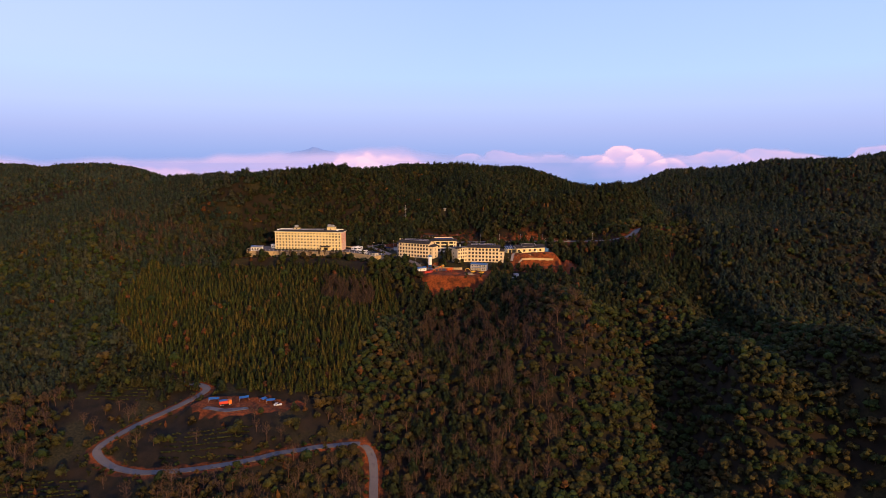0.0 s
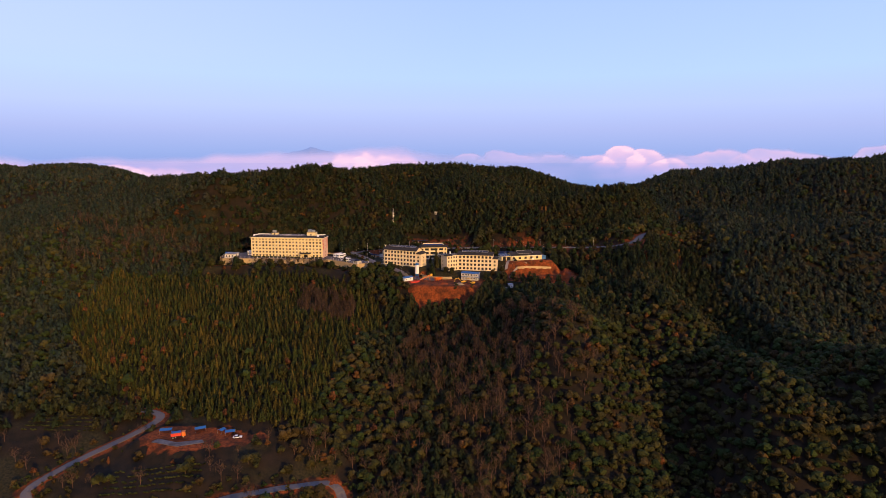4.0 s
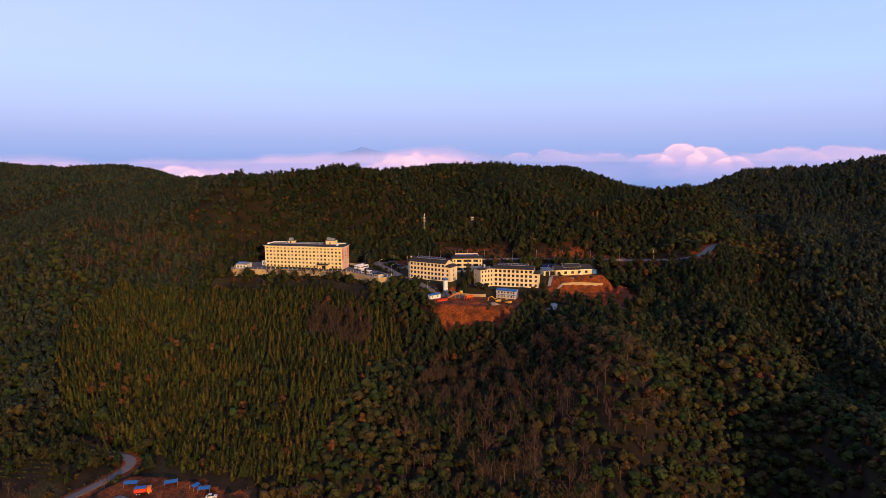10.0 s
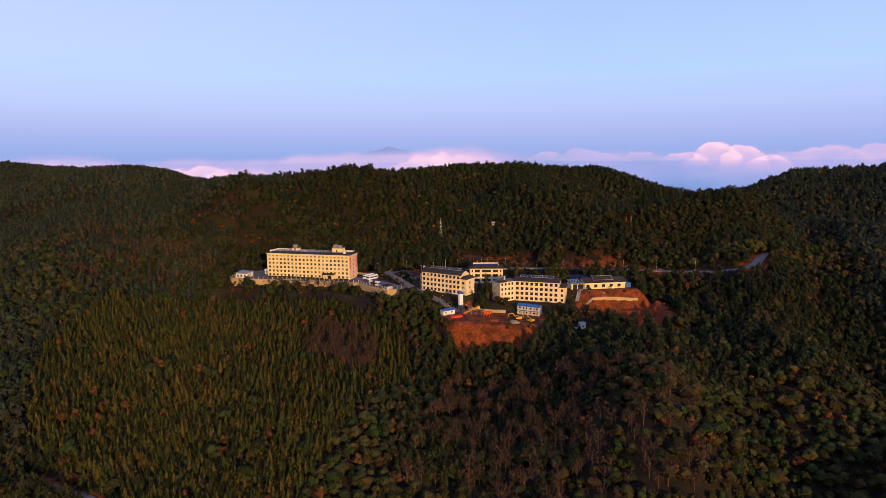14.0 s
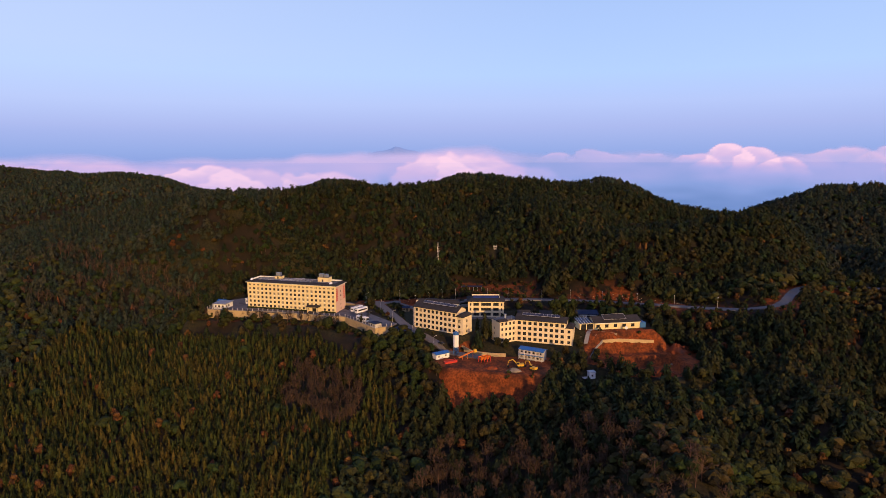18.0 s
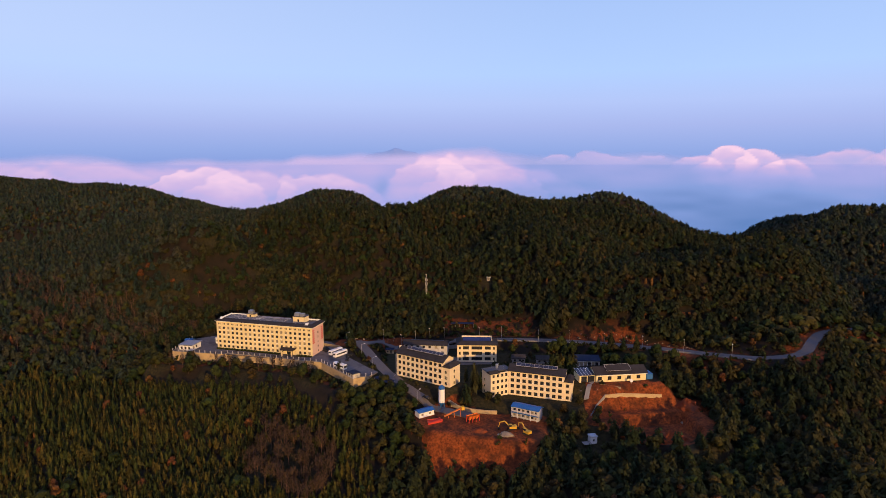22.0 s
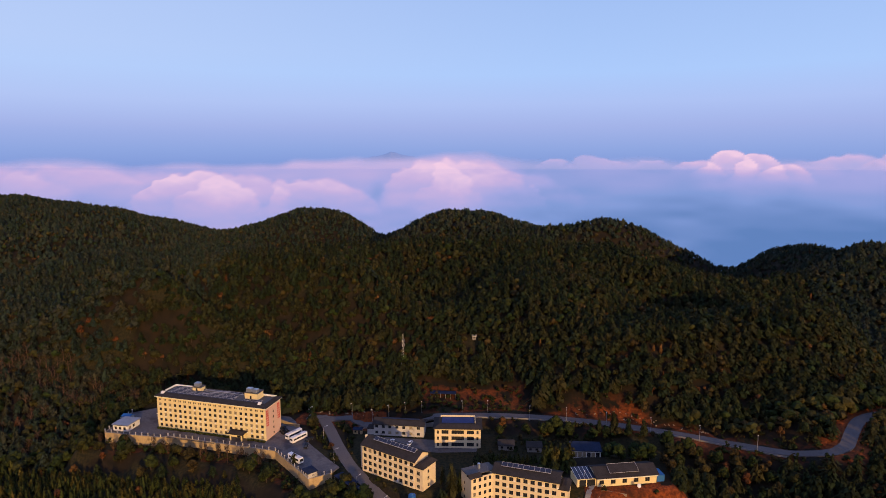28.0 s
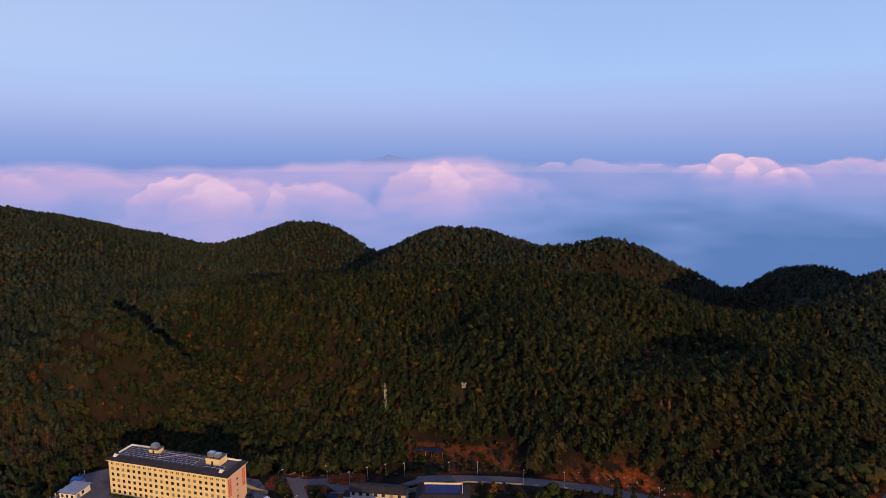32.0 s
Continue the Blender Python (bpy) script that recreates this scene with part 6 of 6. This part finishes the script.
cabin = thing("site_cabin", -20.5, 512.5, SZ, 42, "white site cabin with a bright blue sheet roof", "cabin")
walls(cabin, 8.5, 4.2, 2.7, M_WHITE, [(1.2, 1.0, 2.4, 2.0), (5.5, 1.0, 6.7, 2.0)])
gable_roof(cabin, 0, 8.5, 0, 4.2, 2.72, 0.6, 0.35, M_BLUE, M_WHITE)
pre = thing("prefab_offices", 24.0, 521.5, at(24, 523) - 0.1, face_angle((24.0, 521.5), (37.2, 516.5)), "two-storey white prefab offices with a blue roof", "building")
walls(pre, 13.6, 5.5, 5.4, M_GREYED, [(c, r, c + 1.3, r + 1.1) for r in (0.9, 3.6) for c in (0.7, 3.0, 5.3, 7.6, 9.9, 11.8)], dark=0.75)
gable_roof(pre, 0, 13.6, 0, 5.5, 5.42, 0.8, 0.5, M_BLUE, M_WHITE)
boxed("gallery", M_BLUE, pre, (-0.2, -1.2, 2.65, 13.8, -0.01, 2.8), (-0.2, -1.2, 2.8, 13.8, -1.14, 3.0))
for i in range(5):
    boxed("post", M_WHITE, pre, (0.1 + i * 3.3, -1.18, 0, 0.24 + i * 3.3, -1.05, 5.3))

tarp = thing("red_skip", -15.0, 506.0, SZ, 30, "bright red open steel batching skip on the soil", "skip")
bm = bmesh.new()
slab(bm, [(0, 0), (7.5, 0.6), (7.0, 3.4), (0.6, 3.0)], 0.0, 0.7)
part("tray", bm, M_RED, tarp)
bm = bmesh.new()
for a, b in (((0, 0), (7.5, 0.6)), ((7.5, 0.6), (7.0, 3.4)), ((7.0, 3.4), (0.6, 3.0)), ((0.6, 3.0), (0, 0))):
    tube(bm, (*a, 0.7), (*b, 1.3), 0.2, 0.2, 5)
part("rim", bm, M_RED, tarp)
conv = thing("conveyor", -8.5, 514.5, SZ, 22, "orange aggregate conveyor rising to the silo", "conveyor")
bm = bmesh.new()
prism(bm, [(-0.5, 0.0), (0.5, 0.0), (0.5, 0.5), (-0.5, 0.5)], 0, 9.5)
part("belt", bm, M_ORANGE, conv, "", pose(0, 0, 0.8, 0, -22, 0))
for x, z in ((2.0, 1.4), (5.0, 2.6), (8.0, 3.8)):
    bm = bmesh.new()
    tube(bm, (x, -0.4, -0.2), (x, -0.4, z), 0.09, 0.09, 5)
    tube(bm, (x, 0.4, -0.2), (x, 0.4, z), 0.09, 0.09, 5)
    part("leg", bm, M_ORANGE, conv)
boxed("drive", M_YELLOW, conv, (8.4, -0.9, 3.6, 10.0, 0.9, 5.2))
hop = thing("batching_hopper", 3.2, 511.2, SZ, 40, "orange-red steel batching hopper on legs", "hopper")
for i in range(3):
    bm = bmesh.new()
    x = i * 2.1
    lo = [bm.verts.new(p) for p in ((x + 0.6, -0.5, 1.2), (x + 1.4, -0.5, 1.2), (x + 1.4, 0.5, 1.2), (x + 0.6, 0.5, 1.2))]
    hi = [bm.verts.new(p) for p in ((x, -1.3, 3.2), (x + 2.05, -1.3, 3.2), (x + 2.05, 1.3, 3.2), (x, 1.3, 3.2))]
    for k in range(4):
        bm.faces.new((lo[k], lo[(k + 1) % 4], hi[(k + 1) % 4], hi[k]))
    part("bin", bm, M_ORANGE, hop)
for x in (0.1, 2.1, 4.2, 6.2):
    boxed("leg", M_RED, hop, (x - 0.1, -1.3, -0.2, x + 0.1, -1.1, 3.2), (x - 0.1, 1.1, -0.2, x + 0.1, 1.3, 3.2))


def excavator(x, y, z, turn, swing):
    e = thing("excavator", x, y, z, turn, "yellow tracked excavator with a folded boom on bare soil", "excavator", "excavators on the site")
    for s in (-1.15, 0.6):
        bm = bmesh.new()
        prism(bm, [(-0.0, 0.15), (0.55, 0.15), (0.55, 0.85), (0.0, 0.85)], -1.9, 1.9)
        bmesh.ops.bevel(bm, geom=bm.edges[:], offset=0.12, segments=2, affect="EDGES")
        part("track", bm, M_BLACK, e, "", pose(0, s, 0))
    up = boxed("body", M_YELLOW, e, (-1.9, -1.2, 0.95, 1.2, 1.2, 1.9), (-2.2, -1.15, 1.0, -1.2, 1.15, 2.1), m=pose(0, 0, 0, 0, 0, swing))
    boxed("cab", M_GLASS, up, (0.2, 0.2, 1.9, 1.4, 1.15, 2.9))
    boxed("cab_roof", M_YELLOW, up, (0.1, 0.1, 2.9, 1.5, 1.2, 3.0))
    bm = bmesh.new()
    tube(bm, (1.0, -0.3, 1.6), (3.4, -0.3, 4.2), 0.28, 0.24, 6)
    tube(bm, (3.4, -0.3, 4.2), (5.6, -0.3, 3.6), 0.24, 0.18, 6)
    part("boom", bm, M_YELLOW, up)
    bm = bmesh.new()
    tube(bm, (5.6, -0.3, 3.6), (6.2, -0.3, 1.2), 0.18, 0.14, 6)
    part("dipper", bm, M_YELLOW, up)
    boxed("bucket", M_BLACK, up, (5.6, -0.8, 0.3, 6.6, 0.2, 1.2))


excavator(24.5, 506.5, SZ, 20, 170)
excavator(31.5, 502.5, SZ, -15, 150)
mound("gravel_mound", 22.0, 500.5, 4.2, 1.6, M_PALE, "pale gravel heap at the slope's edge", 5, 0.6)
mound("soil_mound", 112.0, 545.0, 6.5, 4.5, M_SOIL, "red soil heap beside the pit", 6)
mound("soil_mound", 98, 515, 9.5, 5.0, M_SOIL, "broad red soil heap in the pit", 7, 0.7)
mound("soil_mound", 10.0, 503.0, 4.0, 1.4, M_SOIL, "low red soil heap on the site", 8, 0.7)
mound("rubble_mound", 109.0, 537.5, 2.2, 1.0, M_PALE, "pale rubble heap on red soil", 9)

# low walls: the curved drive wall and the wall over the pit
def low_wall(name, line, h, w, mat, label, lift=0.0, level=None):
    root = thing(name, line[0][0], line[0][1], 0, 0, label, "wall")
    for (ax, ay), (bx, by) in zip(line, line[1:]):
        ln = math.hypot(bx - ax, by - ay)
        za, zb = (at(ax, ay) + lift, at(bx, by) + lift) if level is None else (level, level)
        bm = bmesh.new()
        vs = [(x, y, z) for x, z0 in ((-0.1, za), (ln + 0.1, zb)) for y in (-w / 2, w / 2) for z in (z0 - 1.5, z0 + h)]
        v = [bm.verts.new(p) for p in vs]
        for f in ((0, 1, 3, 2), (4, 6, 7, 5), (0, 4, 5, 1), (2, 3, 7, 6), (1, 5, 7, 3), (0, 2, 6, 4)):
            bm.faces.new([v[i] for i in f])
        part("wall_section", bm, mat, root, "", pose(ax - line[0][0], ay - line[0][1], 0, 0, 0, math.degrees(math.atan2(by - ay, bx - ax))))
    return root


low_wall("drive_wall", [(-8.5, 530.5), (-3, 526.5), (4, 523.6), (11, 522.6), (16.5, 523.0)], 1.9, 0.5, M_STONE, "curved yellowish stone wall above the site")
low_wall("pit_kerb", [(62.3, 526.5), (65.5, 532), (70, 537.1)], 0.4, 0.35, M_CONC, "pale concrete kerb rising beside the pit")
low_wall("pit_wall", [(70, 537), (79, 540), (99, 545)], 0.7, 0.4, M_STONE, "yellowish stone wall above the red pit")
low_wall("terrace_kerb", [(66, 536.5), (68, 541.0), (78, 540.6)], 0.2, 0.25, M_PALE, "pale kerb on the red bank")
low_wall("guard_wall", [(-56, 593.2), (-33, 597.0), (10, 605.0), (35, 605.3), (56, 604.0), (77, 599.0), (97.5, 593.2), (115, 586.2), (130, 578.2), (152, 565.3)], 0.75, 0.35, M_CONC, "grey concrete guard wall along the road")
low_wall("lot_wall", [(-96.5, 589.5), (-89.5, 586.5), (-84, 585)], 1.8, 0.4, M_STONE, "yellowish garden wall behind the coaches")
ramp = low_wall("stair_ramp", [(60.5, 533.5), (62.0, 538.5), (64.3, 544.5)], 0.5, 2.2, M_CONC, "pale concrete stairway up the bank")

hutw = thing("white_hut", 60.5, 505.5, at(61, 506), 20, "tiny white hut among the trees below the pit", "hut")
walls(hutw, 3.2, 3.0, 3.4, M_WHITE, [(1.0, 1.2, 2.0, 2.2)])
boxed("roof", M_FRAME, hutw, (-0.3, -0.3, 3.4, 3.5, 3.3, 3.6))
boxed("lean_to", M_CONC, hutw, (-4.2, -2.5, 1.2, -0.4, 0.6, 1.35))
shed = thing("forest_shed", 1.0, 658.0, at(1, 658), 10, "pale roofed shed high in the forest", "shed")
walls(shed, 2.2, 2.2, 2.6, M_CONC, [(0.7, 1.2, 1.5, 2.0)])
gable_roof(shed, 0, 2.2, 0, 2.2, 2.6, 0.6, 0.4, M_FRAME, M_WHITE)
net = thing("net_shed", -20, 622.5, at(-13, 623), 3, "long dark netting shed in the clearing", "shed")
boxed("roof", M_NAVY, net, (0, 0, 2.4, 15, 4.5, 2.55))
for i in range(6):
    boxed("post", M_FRAME, net, (0.1 + i * 2.95, 0.1, -1.0, 0.22 + i * 2.95, 0.22, 2.4))

# loose pale stones along the road cut
STONE = [mesh_of("stone", (lambda b: (bmesh.ops.create_icosphere(b, subdivisions=1, radius=0.5), b)[1])(bmesh.new()), M_PALE)]
rs = np.random.RandomState(12)
cut_x = np.concatenate([rs.uniform(-85, -45, 26), rs.uniform(60, 125, 40)])
for x in cut_x:
    i = max(1, [k for k in range(1, len(UPPER_ROAD)) if UPPER_ROAD[k][0] >= x][0])
    a, b = UPPER_ROAD[i - 1], UPPER_ROAD[i]
    y = a[1] + (b[1] - a[1]) * (x - a[0]) / (b[0] - a[0]) + rs.uniform(6.0, 9.5)
    o = tagged(new("stone", STONE[0]), "pale loose stone on the road cut", "stone", "stones along the road cut")
    o.matrix_basis = pose(x, y, at(x, y) + 0.1, *rs.uniform(0, 360, 3)) @ Matrix.Diagonal((*rs.uniform(0.4, 1.2, 3), 1))

# ---- camp by the valley road ----
CZ = 8.5
truck = thing("tipper_truck", -131.0, 343.0, CZ, 20, "orange-red tipper truck parked at the camp", "truck")
boxed("cab", M_ORANGE, truck, (5.2, -1.2, 0.8, 7.0, 1.2, 3.0))
boxed("windscreen", M_GLASS, truck, (6.98, -1.0, 1.8, 7.03, 1.0, 2.7))
boxed("tipper", M_RED, truck, (0, -1.25, 1.2, 5.0, 1.25, 2.8))
boxed("load", M_BLUE, truck, (0.3, -1.0, 2.8, 4.7, 1.0, 3.2), label="blue tarpaulin over the load")
wheels(truck, [(1.0, -1.0), (1.0, 1.0), (2.2, -1.0), (2.2, 1.0), (5.9, -1.0), (5.9, 1.0)], 0.5, 0.35)
for x, y, t, w in ((-139, 347.5, 10, 6.0), (-121, 349.0, 25, 5.5), (-104, 345.5, 15, 5.0), (-106.5, 347, 60, 3.5)):
    c = thing("camp_tent", x, y, CZ, t, "blue tarpaulin shelter on poles at the camp", "shelter", "blue shelters at the camp")
    bm = bmesh.new()
    prism(bm, [(0, 1.9), (1.6, 2.6), (3.2, 1.9), (3.2, 1.98), (1.6, 2.68), (0, 1.98)], 0, w)
    part("canopy", bm, M_BLUE, c)
    for px2, py2 in ((0.1, 0.1), (w - 0.1, 0.1), (0.1, 3.1), (w - 0.1, 3.1)):
        bm = bmesh.new()
        tube(bm, (px2, py2, -0.3), (px2, py2, 1.95), 0.05, 0.05, 5)
        part("pole", bm, M_FRAME, c)
bm = bmesh.new()
slab(bm, [(-139, 338.5), (-124, 333.5), (-112, 338), (-114, 341), (-126, 338), (-137, 342)], 7.6, 8.75)
tagged(new("pavement", mesh_of("pavement", bm, M_PAVE)), "pale concrete slab at the camp", "pavement", kind="structure")
car(-99.0, 343.0, CZ + 0.05, 10, M_WHITE, "white van parked at the camp")

# rows of tea bushes in the valley fields
rs = np.random.RandomState(4)
vs, fs, k = [], [], 0
for (x0, y0, x1, y1, n, gap, turn) in ((-214, 352, -176, 372, 7, 3.0, 0.15), (-222, 262, -180, 292, 9, 3.0, 0.5), (-150, 306, -105, 326, 6, 3.6, -0.1)):
    for r in range(n):
        steps = int((x1 - x0) / 1.4)
        for i in range(steps):
            if rs.rand() < 0.25:
                continue
            x, y = x0 + i * 1.4 + rs.randn() * 0.2, y0 + r * gap + turn * i * 1.4 * 0.3 + rs.randn() * 0.25
            v = ICO_V * np.array([0.95, 0.6, 0.5]) * (0.8 + 0.4 * rs.rand(12, 1)) + [x, y, at(x, y) + 0.35]
            vs.append(v)
            fs.append(ICO_F + k)
            k += 12
tea = mesh_from("tea_rows", np.concatenate(vs), np.concatenate(fs), [M_BROAD], tone=np.full(k, 0.6), smooth=True)
tagged(tea, "low green rows of tea bushes in the valley fields", "bushes", kind="stuff")

# ---- trees round the buildings ----
for kind_, x, y, i in zip(SINGLE[2], SINGLE[0], SINGLE[1], range(len(SINGLE[0]))):
    plant(int(kind_), float(x), float(y), 0.75 + 0.5 * ((i * 37) % 100) / 100, (i * 77) % 360, i * 7 + int(x))
for x, y, s in ((4, 536, 1.9), (0.5, 531, 1.6), (7, 541, 1.3), (-1, 543, 1.0), (86, 591, 1.1), (79, 593.5, 1.35), (72, 594, 1.0), (93, 589, 1.2)):
    plant(0, x, y, s, x * 9, int(x), "tall dark columnar conifer beside the buildings", 0.6)
for i in range(9):
    plant(1, 43.5 + i * 1.5, 560 + (i % 3) * 2.2, 2.3 + 0.25 * (i % 3), i * 50, i, "yellow-green conifer in the clump behind the block", 0.85)
for i in range(12):
    plant(1, 18 + i * 2.0, 566 + (i % 2) * 1.5, 0.9, i * 40, i, "small conifer in the garden hedge")
for x, y in ((101, 556), (104, 560), (99, 569), (66, 528), (57, 530), (49, 522), (12, 530), (16.5, 527.5)):
    plant(3, x, y, 0.9, x * 7, int(x), "pale green leafy tree beside the buildings")
for x, y, s in ((-173, 608.5, 1.1), (-169.5, 610, 0.9), (-246, 631, 1.2), (-241, 633, 1.0), (-60, 566, 0.7)):
    plant(4, x, y, s, x * 3, int(abs(x)), "rust-red autumn tree behind the hotel" if x < -100 else "rust-coloured young tree by the drive")
lane = random.Random(6)
for i in range(22):
    x = lane.uniform(-180, -66)
    plant(5, x, 557.5 - max(0, (x + 147) * 0.11) - max(0, (x + 88) * 0.75) - lane.uniform(0, 5), lane.uniform(0.55, 0.95), i * 60, i, "thin leafless tree under the terrace wall", 0.5)
for i in range(6):
    plant(0, lane.uniform(-178, -70), lane.uniform(541, 549), lane.uniform(0.6, 0.9), i * 50, i, "dark green pine under the terrace wall")


# low shrubs on verges, banks and clearings
def shrub_spots(poly_list, lines, seed):
    rs = np.random.RandomState(seed)
    xs, ys = [], []
    for poly, n in poly_list:
        p = np.array(poly, float)
        x, y = rs.uniform(p[:, 0].min(), p[:, 0].max(), n), rs.uniform(p[:, 1].min(), p[:, 1].max(), n)
        w = outside(x, y, poly) == 0
        xs.append(x[w])
        ys.append(y[w])
    for line, n, near, wide in lines:
        p = np.array(line, float)
        i, k = rs.randint(0, len(p) - 1, n), rs.rand(n)[:, None]
        q = p[i] + (p[i + 1] - p[i]) * k
        x, y = q[:, 0] + rs.uniform(-wide, wide, n), q[:, 1] + rs.uniform(-wide, wide, n)
        w = along(x, y, line)[0] > near
        xs.append(x[w])
        ys.append(y[w])
    x, y = np.concatenate(xs), np.concatenate(ys)
    ok = np.ones(len(x), bool)
    for line, gap in ((UPPER_ROAD, 4.6), (LOWER_ROAD, 4.4), (VALLEY_ROAD, 3.6)):
        ok &= along(x, y, line)[0] > gap
    for poly in (TERRACE, COURT, BLOCK_PAD, SCHOOL_PAD, PIT_HOLE, SITE, CAMP, [(-62, 542), (-50, 547), (-30, 530), (-34, 522), (-52, 534)]):
        ok &= outside(x, y, poly) > 0.6
    return x[ok], y[ok]


BANK = [(-50, 558), (-46, 553), (-40, 556), (-44, 575), (-50, 590), (-60, 590)]
LOT_BANK = [(-70, 572), (-56, 555), (-50, 549), (-47, 551), (-58, 568), (-70, 590), (-84, 596)]
polys = [(CLEARING, 80), (SLOPE, 45), (RAW, 14), (BANK, 80), (LOT_BANK, 160), (GARDEN, 160), (DITCH, 800), ([(20, 596), (100, 588), (150, 560), (150, 575), (100, 600), (20, 606)], 420), ([(-50, 520), (-20, 505), (-16, 494), (-30, 500), (-60, 522)], 120)]
roads = [(UPPER_ROAD, 900, 4.6, 12), (LOWER_ROAD, 220, 4.4, 8), (VALLEY_ROAD, 500, 3.6, 9)]
for word, mat, seed, keep in (("green_shrubs", M_BROAD, 41, 0.5), ("brown_shrubs", M_OLIVE, 42, 0.6)):
    x, y = shrub_spots(polys, roads, seed)
    w = np.random.RandomState(seed).rand(len(x)) < keep
    kinds_ = [broadleaf(400 + seed + i, 1.9, 1.15, 3, 12, 0.7, 0, False) for i in range(5)]
    forest(word, "low %s on the verges and bare banks" % word.replace("_", " "), kinds_, [mat, M_BARK], x[w], y[w], seed, 0.5, 1.5)
